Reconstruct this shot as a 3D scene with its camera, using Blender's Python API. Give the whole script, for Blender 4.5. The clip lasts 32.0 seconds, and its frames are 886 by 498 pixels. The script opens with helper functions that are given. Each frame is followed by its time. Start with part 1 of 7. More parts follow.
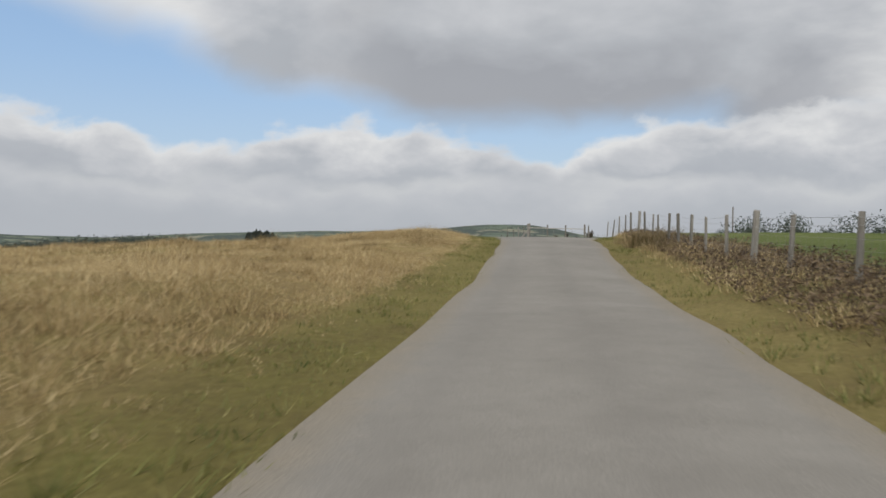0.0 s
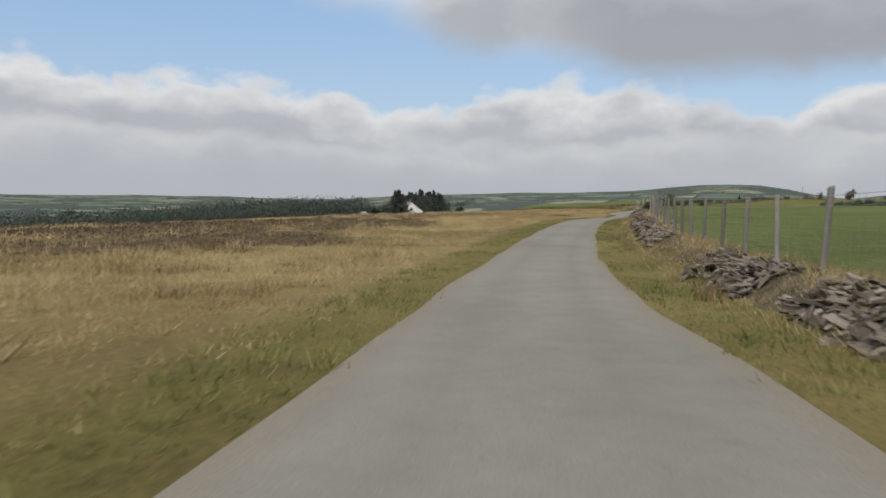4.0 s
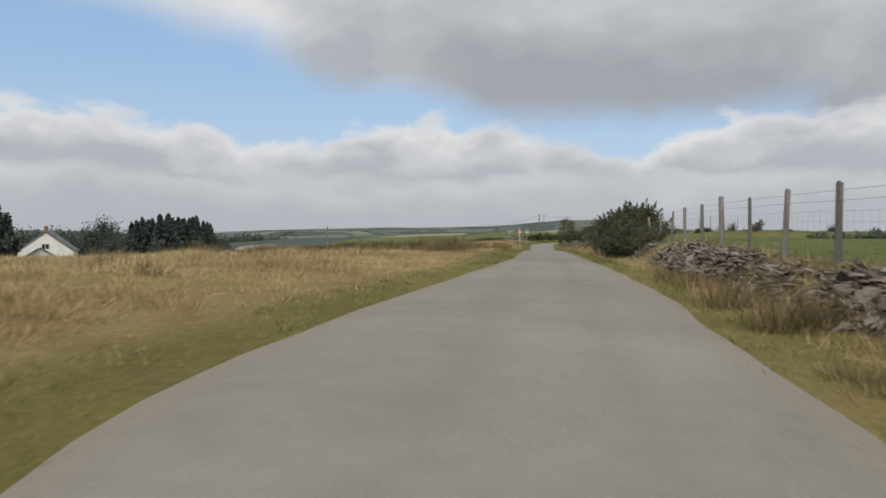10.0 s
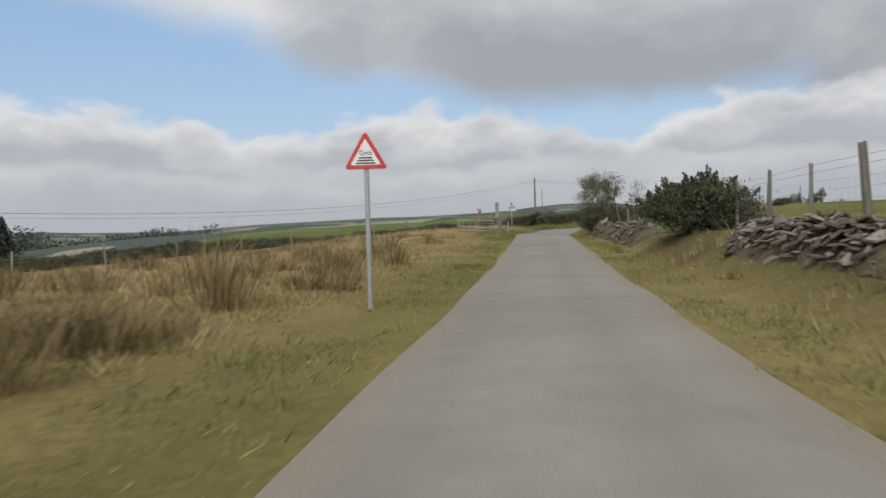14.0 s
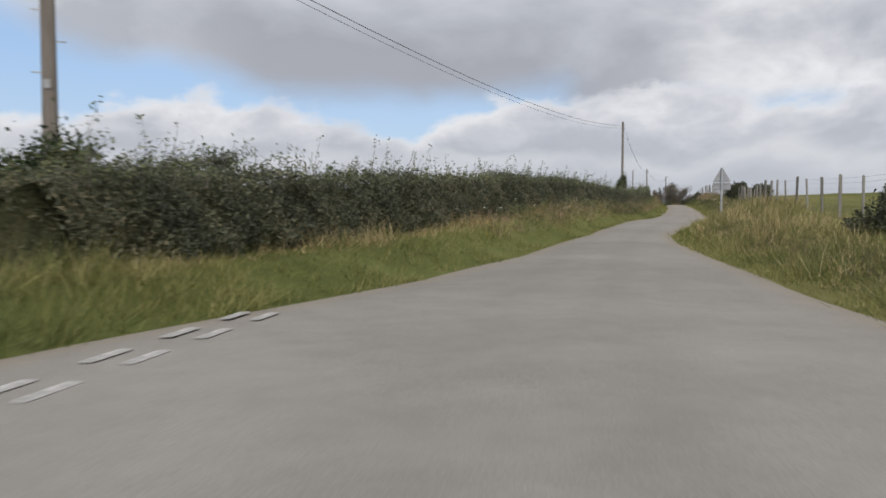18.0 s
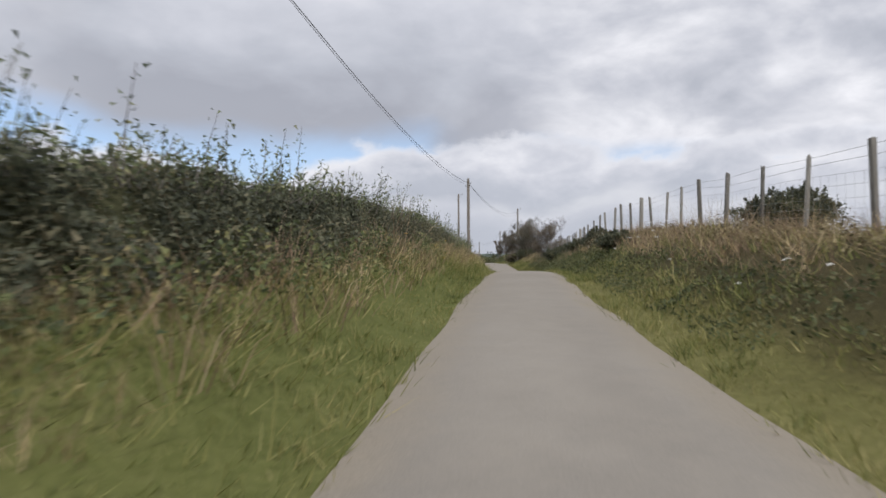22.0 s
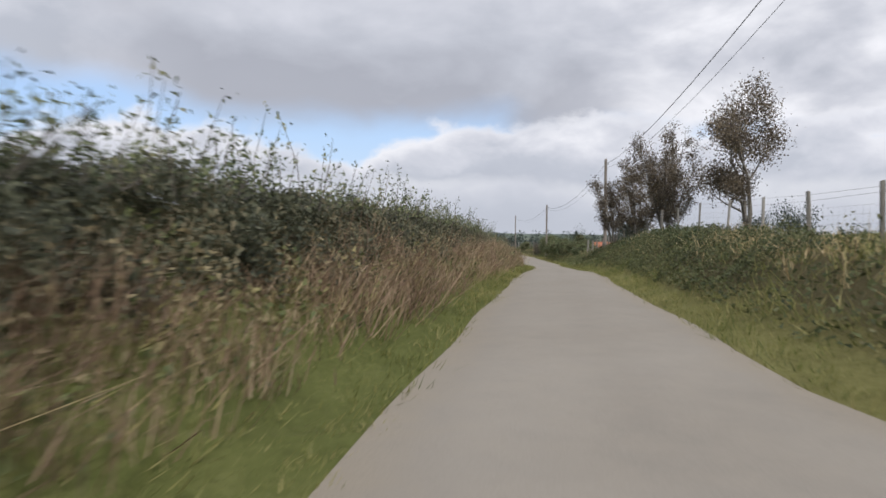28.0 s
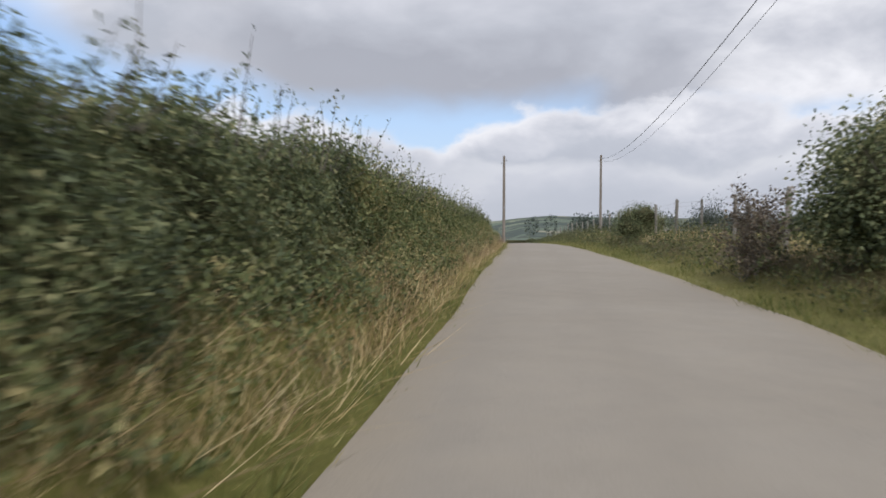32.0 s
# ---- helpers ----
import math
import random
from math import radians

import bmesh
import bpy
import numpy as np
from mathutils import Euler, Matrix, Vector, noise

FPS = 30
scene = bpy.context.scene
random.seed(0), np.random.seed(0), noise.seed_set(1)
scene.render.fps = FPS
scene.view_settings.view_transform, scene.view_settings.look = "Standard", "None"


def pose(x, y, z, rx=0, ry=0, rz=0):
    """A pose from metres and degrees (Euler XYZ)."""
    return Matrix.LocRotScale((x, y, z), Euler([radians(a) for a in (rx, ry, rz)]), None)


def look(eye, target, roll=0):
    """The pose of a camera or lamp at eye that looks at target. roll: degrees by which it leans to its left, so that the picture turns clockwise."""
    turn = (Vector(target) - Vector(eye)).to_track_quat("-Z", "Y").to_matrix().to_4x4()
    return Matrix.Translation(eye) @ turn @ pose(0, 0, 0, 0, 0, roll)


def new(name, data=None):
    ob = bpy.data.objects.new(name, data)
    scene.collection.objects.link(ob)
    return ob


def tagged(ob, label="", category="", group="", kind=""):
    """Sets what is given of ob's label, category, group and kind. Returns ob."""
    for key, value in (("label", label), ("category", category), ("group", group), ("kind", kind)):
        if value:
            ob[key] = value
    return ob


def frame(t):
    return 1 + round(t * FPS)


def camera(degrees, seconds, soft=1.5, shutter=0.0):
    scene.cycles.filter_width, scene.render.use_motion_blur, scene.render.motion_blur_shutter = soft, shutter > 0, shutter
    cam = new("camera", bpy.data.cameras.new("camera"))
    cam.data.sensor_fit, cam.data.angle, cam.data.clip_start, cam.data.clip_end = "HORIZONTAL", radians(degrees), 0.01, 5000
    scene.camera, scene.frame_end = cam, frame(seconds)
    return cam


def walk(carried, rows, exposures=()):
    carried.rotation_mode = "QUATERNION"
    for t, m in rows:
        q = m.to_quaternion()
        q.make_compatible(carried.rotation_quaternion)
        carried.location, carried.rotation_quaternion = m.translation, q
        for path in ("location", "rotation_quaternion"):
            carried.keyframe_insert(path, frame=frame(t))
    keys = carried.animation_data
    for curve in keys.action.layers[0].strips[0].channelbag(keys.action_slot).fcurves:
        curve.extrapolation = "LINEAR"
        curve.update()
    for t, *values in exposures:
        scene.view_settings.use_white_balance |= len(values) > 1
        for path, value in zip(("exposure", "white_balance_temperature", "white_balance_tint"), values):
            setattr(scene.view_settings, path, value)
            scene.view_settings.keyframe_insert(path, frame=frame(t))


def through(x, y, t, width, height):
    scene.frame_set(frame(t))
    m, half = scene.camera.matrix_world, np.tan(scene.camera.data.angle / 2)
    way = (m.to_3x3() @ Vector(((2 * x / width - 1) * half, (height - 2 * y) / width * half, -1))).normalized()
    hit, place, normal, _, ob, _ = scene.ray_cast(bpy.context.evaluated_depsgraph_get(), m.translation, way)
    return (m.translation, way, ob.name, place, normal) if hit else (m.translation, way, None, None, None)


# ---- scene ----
# Camera on a drive along a moor road into a hedged lane
cam = camera(62.0, 32.0, soft=1.6, shutter=0.12)
PATH = [
    (0.0, 0.00, 0.00, 1.25, -1.1, -1.0, 0.6),
    (0.5, 1.39, 9.34, 1.30, -1.1, -0.6, 0.4),
    (1.0, 2.74, 18.83, 1.51, -1.1, -0.6, -0.4),
    (1.5, 3.99, 28.66, 1.98, -0.7, -0.1, -0.3),
    (2.0, 5.29, 38.80, 2.35, 2.0, 0.3, 0.1),
    (2.5, 5.67, 48.94, 2.70, 6.9, -0.0, 0.4),
    (3.0, 5.10, 58.98, 2.41, 12.9, -5.75, -2.1),
    (3.5, 3.96, 68.86, 1.48, 14.1, -6.3, 0.4),
    (4.0, 2.69, 78.70, 0.74, 14.9, -4.1, 0.4),
    (4.5, 1.41, 88.54, 0.33, 14.6, -2.4, 0.1),
    (5.0, 0.31, 98.37, 0.13, 13.1, -1.9, 0.2),
    (5.5, -0.47, 108.19, 0.04, 11.2, -2.1, 0.3),
    (6.0, -0.92, 118.01, 0.05, 9.9, -1.4, -0.3),
    (6.5, -1.17, 127.78, 0.12, 9.1, -1.2, -1.1),
    (7.0, -1.21, 137.44, 0.13, 8.2, -1.2, 0.4),
    (7.5, -1.11, 147.12, 0.03, 7.1, -2.0, 1.6),
    (8.0, -0.93, 156.89, -0.21, 6.3, -2.8, 1.1),
    (8.5, -0.69, 166.76, -0.53, 5.7, -3.2, -0.4),
    (9.0, -0.37, 176.81, -0.75, 5.6, -1.8, -0.2),
    (9.5, -0.00, 186.92, -0.76, 5.3, -1.7, -0.1),
    (10.0, 0.44, 197.03, -0.73, 4.7, -1.3, 0.5),
    (10.5, 0.96, 207.03, -0.64, 4.3, -0.9, -0.1),
    (11.0, 1.51, 216.95, -0.56, 4.1, -1.0, -0.4),
    (11.5, 2.01, 226.88, -0.61, 4.1, -2.0, 0.4),
    (12.0, 2.46, 236.70, -0.70, 4.1, -1.0, 1.3),
    (12.5, 2.94, 246.60, -0.69, 4.1, -0.5, 0.1),
    (13.0, 3.39, 257.04, -0.86, 4.2, -2.7, -0.9),
    (13.5, 3.92, 268.18, -1.31, 4.4, -1.9, -1.5),
    (14.0, 4.51, 279.74, -1.60, 4.5, -2.2, -1.5),
    (14.5, 5.07, 291.73, -1.68, 4.3, -2.4, 0.0),
    (15.0, 5.71, 303.97, -1.72, 4.2, -1.6, 0.1),
    (15.5, 6.31, 316.21, -1.64, 4.7, -1.1, -0.0),
    (16.0, 6.80, 328.20, -1.61, 5.1, -1.9, -0.6),
    (16.5, 7.28, 339.70, -1.75, 4.4, -2.8, -1.6),
    (17.0, 8.23, 350.52, -1.82, 0.8, -0.3, 0.6),
    (17.5, 9.95, 360.90, -1.74, -5.2, -1.1, 0.7),
    (18.0, 12.96, 370.66, -1.93, -12.3, -2.8, 0.0),
    (18.5, 16.72, 380.08, -2.04, -16.4, -1.0, 0.5),
    (19.0, 21.23, 389.05, -1.72, -20.9, 1.6, 0.1),
    (19.5, 26.40, 397.54, -1.22, -25.3, 1.6, -0.5),
    (20.0, 31.77, 405.89, -1.09, -26.7, -1.1, -0.5),
    (20.5, 37.27, 414.11, -1.12, -26.7, -1.4, -0.3),
    (21.0, 42.61, 422.39, -1.06, -25.9, -0.0, -0.2),
    (21.5, 47.63, 430.66, -0.75, -24.2, 0.6, -0.9),
    (22.0, 52.25, 438.75, -0.37, -22.6, 0.7, -0.3),
    (22.5, 56.57, 446.68, 0.03, -21.3, 1.3, 0.6),
    (23.0, 60.76, 454.46, 0.34, -20.9, 0.4, 0.6),
    (23.5, 65.03, 462.33, 0.50, -20.5, -1.2, -0.1),
    (24.0, 69.39, 470.67, 0.28, -19.8, -3.3, -0.1),
    (24.5, 73.61, 479.45, -0.27, -19.5, -3.8, 0.7),
    (25.0, 77.88, 488.24, -0.47, -19.0, -1.5, 0.3),
    (25.5, 82.19, 497.25, -0.37, -18.6, -1.0, 0.3),
    (26.0, 86.49, 506.52, -0.16, -18.2, -1.3, 0.5),
    (26.5, 90.76, 515.66, -0.09, -17.7, -1.1, -0.2),
    (27.0, 95.05, 525.08, -0.01, -17.3, -1.2, -0.1),
    (27.5, 99.40, 534.72, -0.05, -16.9, -1.5, 0.0),
    (28.0, 103.81, 544.53, -0.11, -16.8, -0.9, 0.4),
    (28.5, 108.30, 554.45, -0.04, -17.0, -0.2, 1.1),
    (29.0, 113.01, 564.35, -0.05, -17.5, -1.0, -0.2),
    (29.5, 117.81, 574.66, -0.20, -17.8, -2.5, 1.2),
    (30.0, 122.56, 585.81, -0.66, -17.8, -5.3, 1.1),
    (30.5, 127.49, 596.92, -1.16, -16.4, -3.9, -1.5),
    (31.0, 131.93, 608.27, -1.44, -14.5, -2.8, -1.3),
    (31.5, 136.20, 619.94, -1.53, -12.4, -1.5, -0.2),
    (32.0, 140.06, 631.92, -1.58, -10.2, -2.1, 0.1),
]
EXPOSURES = [(0.0, 0.0, 6500, 10), (14.5, 0.0, 6500, 10), (18.0, 0.1, 6350, 12), (20.0, 0.08, 6250, 14), (21.0, 0.26, 6250, 14), (23.0, 0.12, 6250, 14), (24.0, 0.28, 6250, 14), (25.0, 0.5, 6250, 14), (26.0, 0.38, 6250, 14), (29.0, 0.25, 6250, 14), (31.0, 0.18, 6250, 14), (32.0, 0.25, 6250, 14)]
walk(cam, [(t, pose(x, y, z, 90 + pitch, -roll, yaw)) for t, x, y, z, yaw, pitch, roll in PATH], EXPOSURES)


# ---- world: broken cloud over a clear sky, weak sun ----
SUN_ELEVATION, SUN_AZIMUTH = 42.0, 188.0


def node(tree, kind, **values):
    n = tree.nodes.new(kind)
    for key, value in values.items():
        if key in n.inputs:
            n.inputs[key].default_value = value
    return n


def ramp(tree, source, stops, mode="LINEAR"):
    n = tree.nodes.new("ShaderNodeValToRGB")
    n.color_ramp.interpolation = mode
    while len(n.color_ramp.elements) < len(stops):
        n.color_ramp.elements.new(0.5)
    for e, (at, col) in zip(n.color_ramp.elements, stops):
        e.position = at
        e.color = (*col, 1) if len(col) == 3 else col
    tree.links.new(source, n.inputs[0])
    return n.outputs[0]


def maths(tree, op, a, b=None, c=None, clamp=False):
    n = tree.nodes.new("ShaderNodeMath")
    n.operation, n.use_clamp = op, clamp
    for k, v in enumerate((a, b, c)):
        if v is None:
            continue
        if isinstance(v, (int, float)):
            n.inputs[k].default_value = v
        else:
            tree.links.new(v, n.inputs[k])
    return n.outputs[0]


def mixed(tree, fac, a, b, blend="MIX"):
    n = tree.nodes.new("ShaderNodeMix")
    n.data_type, n.blend_type = "RGBA", blend
    for k, v in ((0, fac), (6, a), (7, b)):
        if isinstance(v, (int, float)):
            n.inputs[k].default_value = v
        elif isinstance(v, tuple):
            n.inputs[k].default_value = (*v, 1) if len(v) == 3 else v
        else:
            tree.links.new(v, n.inputs[k])
    return n.outputs[2]


world = bpy.data.worlds.new("sky")
scene.world = world
world.use_nodes = True
wt = world.node_tree
wt.nodes.clear()
sky = wt.nodes.new("ShaderNodeTexSky")
sky.sky_type, sky.sun_disc = "NISHITA", False
sky.sun_elevation, sky.sun_rotation = radians(SUN_ELEVATION), radians(SUN_AZIMUTH)
sky.air_density, sky.dust_density = 1.0, 1.5
blue = mixed(wt, 1.0, sky.outputs[0], (0.125, 0.122, 0.118), "MULTIPLY")
coord = wt.nodes.new("ShaderNodeTexCoord")
sep = wt.nodes.new("ShaderNodeSeparateXYZ")
wt.links.new(coord.outputs["Generated"], sep.inputs[0])
up = maths(wt, "MAXIMUM", sep.outputs[2], 0.0)


def sky_noise(scale, place, flat=2.4, detail=8.0, rough=0.5, distortion=0.15):
    mp = node(wt, "ShaderNodeMapping")
    mp.inputs["Location"].default_value = place
    mp.inputs["Scale"].default_value = (1.0, 1.0, flat)
    wt.links.new(coord.outputs["Generated"], mp.inputs["Vector"])
    n = node(wt, "ShaderNodeTexNoise", Scale=scale, Detail=detail, Roughness=rough, Distortion=distortion)
    wt.links.new(mp.outputs[0], n.inputs["Vector"])
    return n.outputs[0]


# Broken cloud: a heaped low bank with bright tops, a clear blue gap, a grey sheet over it that thickens to the east
def degrees_of(op, *args):
    return maths(wt, "MULTIPLY", maths(wt, op, *args), 57.2958)


azimuth, height = degrees_of("ARCTAN2", sep.outputs[0], sep.outputs[1]), degrees_of("ARCSINE", sep.outputs[2])
turn = maths(wt, "DIVIDE", maths(wt, "ADD", azimuth, 180.0), 360.0, clamp=True)


def skyline(rows):
    """Height in degrees that follows the compass."""
    return maths(wt, "MULTIPLY", ramp(wt, turn, [((az + 180) / 360, (h / 30,) * 3) for az, h in rows]), 30.0)


def grade(value, a, b):
    n = wt.nodes.new("ShaderNodeMapRange")
    n.interpolation_type = "SMOOTHSTEP"
    n.inputs["From Min"].default_value, n.inputs["From Max"].default_value = a, b
    wt.links.new(value, n.inputs["Value"])
    return n.outputs[0]


def swell(noise, size):
    return maths(wt, "MULTIPLY", maths(wt, "SUBTRACT", noise, 0.5), size)


puff, curl, layer = sky_noise(11.0, (0.4, 1.3, 2.0), 1.7, 10.0, 0.52, 0.2), sky_noise(4.2, (2.2, 0.3, 1.1), 1.8, 10.0, 0.5, 0.25), sky_noise(6.0, (5.0, 0.7, 3.1), 2.0, 10.0, 0.5, 0.2)
bank_top = maths(wt, "ADD", skyline([(-180, 10), (-60, 10.5), (-36, 8.4), (-30, 9.2), (-25, 8.3), (-20, 7.0), (-14, 6.8), (-12, 8.0), (-5, 8.4), (2, 8.2), (5, 6.6), (10, 5.6), (13, 7.8), (18, 9.0), (27, 9.0), (40, 8.2), (180, 10)]), swell(puff, 6.5))
sheet_foot = maths(wt, "ADD", skyline([(-180, 14), (-60, 19), (-36, 16.4), (-30, 15.6), (-24, 14.2), (-17, 13.0), (-13, 11.6), (-5, 9.9), (0, 8.8), (6, 8.4), (12, 8.6), (26, 7.6), (45, 6.0), (90, 7), (180, 14)]), swell(curl, 7.0))
into_bank, into_sheet = maths(wt, "SUBTRACT", bank_top, height), maths(wt, "SUBTRACT", height, sheet_foot)
bank_cover, sheet_cover = grade(into_bank, -0.5, 0.8), grade(into_sheet, -1.2, 2.6)
white, pale, grey = (0.74, 0.745, 0.745), (0.57, 0.585, 0.61), (0.43, 0.455, 0.49)
fore_top = maths(wt, "ADD", maths(wt, "ADD", maths(wt, "MULTIPLY", bank_top, 0.42), 1.0), swell(curl, 7.0))
into_fore = maths(wt, "SUBTRACT", fore_top, height)
lumps = maths(wt, "ADD", swell(layer, 1.0), swell(puff, 0.55))
bank = ramp(wt, maths(wt, "ADD", maths(wt, "DIVIDE", into_bank, 6.5), lumps, clamp=True), [(0.0, white), (0.10, (0.68, 0.69, 0.70)), (0.30, pale), (0.55, (0.46, 0.485, 0.52)), (1.0, (0.41, 0.435, 0.475))])
fore = ramp(wt, maths(wt, "ADD", maths(wt, "DIVIDE", into_fore, 4.5), lumps, clamp=True), [(0.0, (0.68, 0.69, 0.69)), (0.25, pale), (0.6, (0.47, 0.495, 0.53)), (1.0, (0.42, 0.445, 0.485))])
bank = mixed(wt, grade(into_fore, -0.5, 0.9), bank, fore)
bright = ramp(wt, curl, [(0.34, grey), (0.46, pale), (0.58, white), (0.7, (0.82, 0.82, 0.81))])
under = ramp(wt, maths(wt, "ADD", maths(wt, "DIVIDE", into_sheet, 16.0), maths(wt, "ADD", swell(layer, 1.0), swell(curl, 0.5)), clamp=True), [(0.0, (0.37, 0.385, 0.415)), (0.2, (0.36, 0.375, 0.405)), (0.42, (0.45, 0.47, 0.50)), (0.64, pale), (0.86, (0.72, 0.725, 0.725)), (1.0, (0.84, 0.84, 0.83))])
paler = ramp(wt, maths(wt, "ADD", layer, swell(puff, 0.25)), [(0.36, (0.43, 0.45, 0.48)), (0.46, (0.53, 0.545, 0.57)), (0.55, (0.65, 0.66, 0.67)), (0.68, (0.86, 0.86, 0.85))])
sheet_col = mixed(wt, grade(azimuth, -15.0, 0.0), bright, mixed(wt, grade(azimuth, 22.0, 36.0), under, paler))
clear = mixed(wt, 0.75, blue, ramp(wt, maths(wt, "DIVIDE", height, 22.0, clamp=True), [(0.2, (0.46, 0.60, 0.77)), (0.55, (0.35, 0.53, 0.79)), (1.0, (0.26, 0.44, 0.74))]))
skycol = mixed(wt, bank_cover, mixed(wt, sheet_cover, clear, sheet_col), bank)
haze = ramp(wt, up, [(0.0, (0.9, 0.9, 0.9)), (0.035, (0.6, 0.6, 0.6)), (0.10, (0, 0, 0))])
skycol = mixed(wt, haze, skycol, (0.45, 0.475, 0.51))
back = node(wt, "ShaderNodeBackground", Strength=1.0)
wt.links.new(skycol, back.inputs[0])
wout = wt.nodes.new("ShaderNodeOutputWorld")
wt.links.new(back.outputs[0], wout.inputs[0])

sun = new("sun", bpy.data.lights.new("sun", "SUN"))
sun.data.energy, sun.data.angle, sun.data.color = 2.3, radians(9.0), (1.0, 0.965, 0.90)
a, e = radians(SUN_AZIMUTH), radians(SUN_ELEVATION)
sun.matrix_world = look((0, 0, 60), (-math.sin(a) * math.cos(e), -math.cos(a) * math.cos(e), 60 - math.sin(e)))


# ---- materials ----
def material(name, rough=0.85, spec=0.3):
    m = bpy.data.materials.new(name)
    m.use_nodes = True
    b = m.node_tree.nodes["Principled BSDF"]
    b.inputs["Roughness"].default_value = rough
    b.inputs["Specular IOR Level"].default_value = spec
    return m, m.node_tree, b


def noise_of(t, scale, detail=4.0, rough=0.55, vector=None, distortion=0.0):
    n = node(t, "ShaderNodeTexNoise", Scale=scale, Detail=detail, Roughness=rough, Distortion=distortion)
    if vector is not None:
        t.links.new(vector, n.inputs["Vector"])
    return n.outputs[0]


def place_of(t, which="Object"):
    return t.nodes.new("ShaderNodeTexCoord").outputs[which]


def bump(t, b, height, strength=0.4, distance=0.02):
    n = node(t, "ShaderNodeBump", Strength=strength, Distance=distance)
    t.links.new(height, n.inputs["Height"])
    t.links.new(n.outputs[0], b.inputs["Normal"])


def worn(name, low, mid, high, scale, fine, rough=0.85, spec=0.3, relief=0.4, depth=0.02, metal=0.0, vary=0.0, stretch=None):
    """A surface of three tones at a large and a fine scale, with relief."""
    m, t, b = material(name, rough, spec)
    where = place_of(t)
    if stretch:
        mp = node(t, "ShaderNodeMapping")
        mp.inputs["Scale"].default_value = stretch
        t.links.new(where, mp.inputs["Vector"])
        where = mp.outputs[0]
    n1, n2 = noise_of(t, scale, 5.0, 0.6, where), noise_of(t, fine, 3.0, 0.6, where)
    both = maths(t, "ADD", maths(t, "MULTIPLY", n1, 0.6), maths(t, "MULTIPLY", n2, 0.4))
    if vary:
        info = t.nodes.new("ShaderNodeObjectInfo")
        both = maths(t, "ADD", both, maths(t, "MULTIPLY", maths(t, "SUBTRACT", info.outputs["Random"], 0.5), vary))
    t.links.new(ramp(t, both, [(0.34, low), (0.5, mid), (0.66, high)]), b.inputs["Base Color"])
    b.inputs["Metallic"].default_value = metal
    bump(t, b, n2, relief, depth)
    return m


def foliage(name, tones, rough=0.6, through=0.25, patch=0.6, fine=0.35):
    """Leaves or blades of one joined mesh: each island has its own tone, patches vary over metres."""
    m, t, b = material(name, rough, 0.25)
    geo = t.nodes.new("ShaderNodeNewGeometry")
    n = noise_of(t, patch, 3.0, 0.6, place_of(t))
    f = maths(t, "ADD", maths(t, "MULTIPLY", geo.outputs["Random Per Island"], fine), maths(t, "MULTIPLY", n, 1.0 - fine))
    stops = [(0.30 + 0.4 * k / (len(tones) - 1), c) for k, c in enumerate(tones)]
    col = ramp(t, f, stops)
    t.links.new(col, b.inputs["Base Color"])
    tr = t.nodes.new("ShaderNodeBsdfTranslucent")
    t.links.new(col, tr.inputs[0])
    mix = node(t, "ShaderNodeMixShader")
    mix.inputs[0].default_value = through
    t.links.new(b.outputs[0], mix.inputs[1])
    t.links.new(tr.outputs[0], mix.inputs[2])
    t.links.new(mix.outputs[0], t.nodes["Material Output"].inputs[0])
    return m


def ground_material(name, tints):
    """Ground covers blended by the mesh's cover attribute: dry moor grass, green sward, bank earth, grazed pasture."""
    m, t, b = material(name, 0.95, 0.1)
    att = t.nodes.new("ShaderNodeAttribute")
    att.attribute_name = "cover"
    rgb = t.nodes.new("ShaderNodeSeparateColor")
    t.links.new(att.outputs["Color"], rgb.inputs[0])
    where = place_of(t)
    big, mid, fine = noise_of(t, 0.07, 4.0, 0.6, where), noise_of(t, 0.9, 5.0, 0.65, where), noise_of(t, 11.0, 5.0, 0.75, where)
    soft = maths(t, "ADD", maths(t, "MULTIPLY", big, 0.35), maths(t, "ADD", maths(t, "MULTIPLY", mid, 0.3), maths(t, "MULTIPLY", fine, 0.35)))
    dry, green, earth, pasture = (ramp(t, soft, [(0.36, c[0]), (0.5, c[1]), (0.62, c[2])]) for c in tints)
    edge = maths(t, "MULTIPLY", maths(t, "SUBTRACT", mid, 0.5), 0.9)
    w1 = maths(t, "ADD", rgb.outputs[1], edge, clamp=True)
    w2 = maths(t, "ADD", rgb.outputs[2], maths(t, "MULTIPLY", edge, rgb.outputs[2]), clamp=True)
    w1 = maths(t, "MULTIPLY", w1, maths(t, "GREATER_THAN", rgb.outputs[1], 0.02))
    heath = maths(t, "ADD", att.outputs["Alpha"], maths(t, "MULTIPLY", maths(t, "MULTIPLY", maths(t, "SUBTRACT", mid, 0.5), 0.9), att.outputs["Alpha"]), clamp=True)
    dry = mixed(t, heath, dry, ramp(t, fine, [(0.35, (0.07, 0.048, 0.031)), (0.65, (0.165, 0.115, 0.07))]))
    col = mixed(t, rgb.outputs[0], mixed(t, w1, dry, green), pasture)
    col = mixed(t, w2, col, earth)
    t.links.new(col, b.inputs["Base Color"])
    bump(t, b, fine, 0.8, 0.09)
    return m


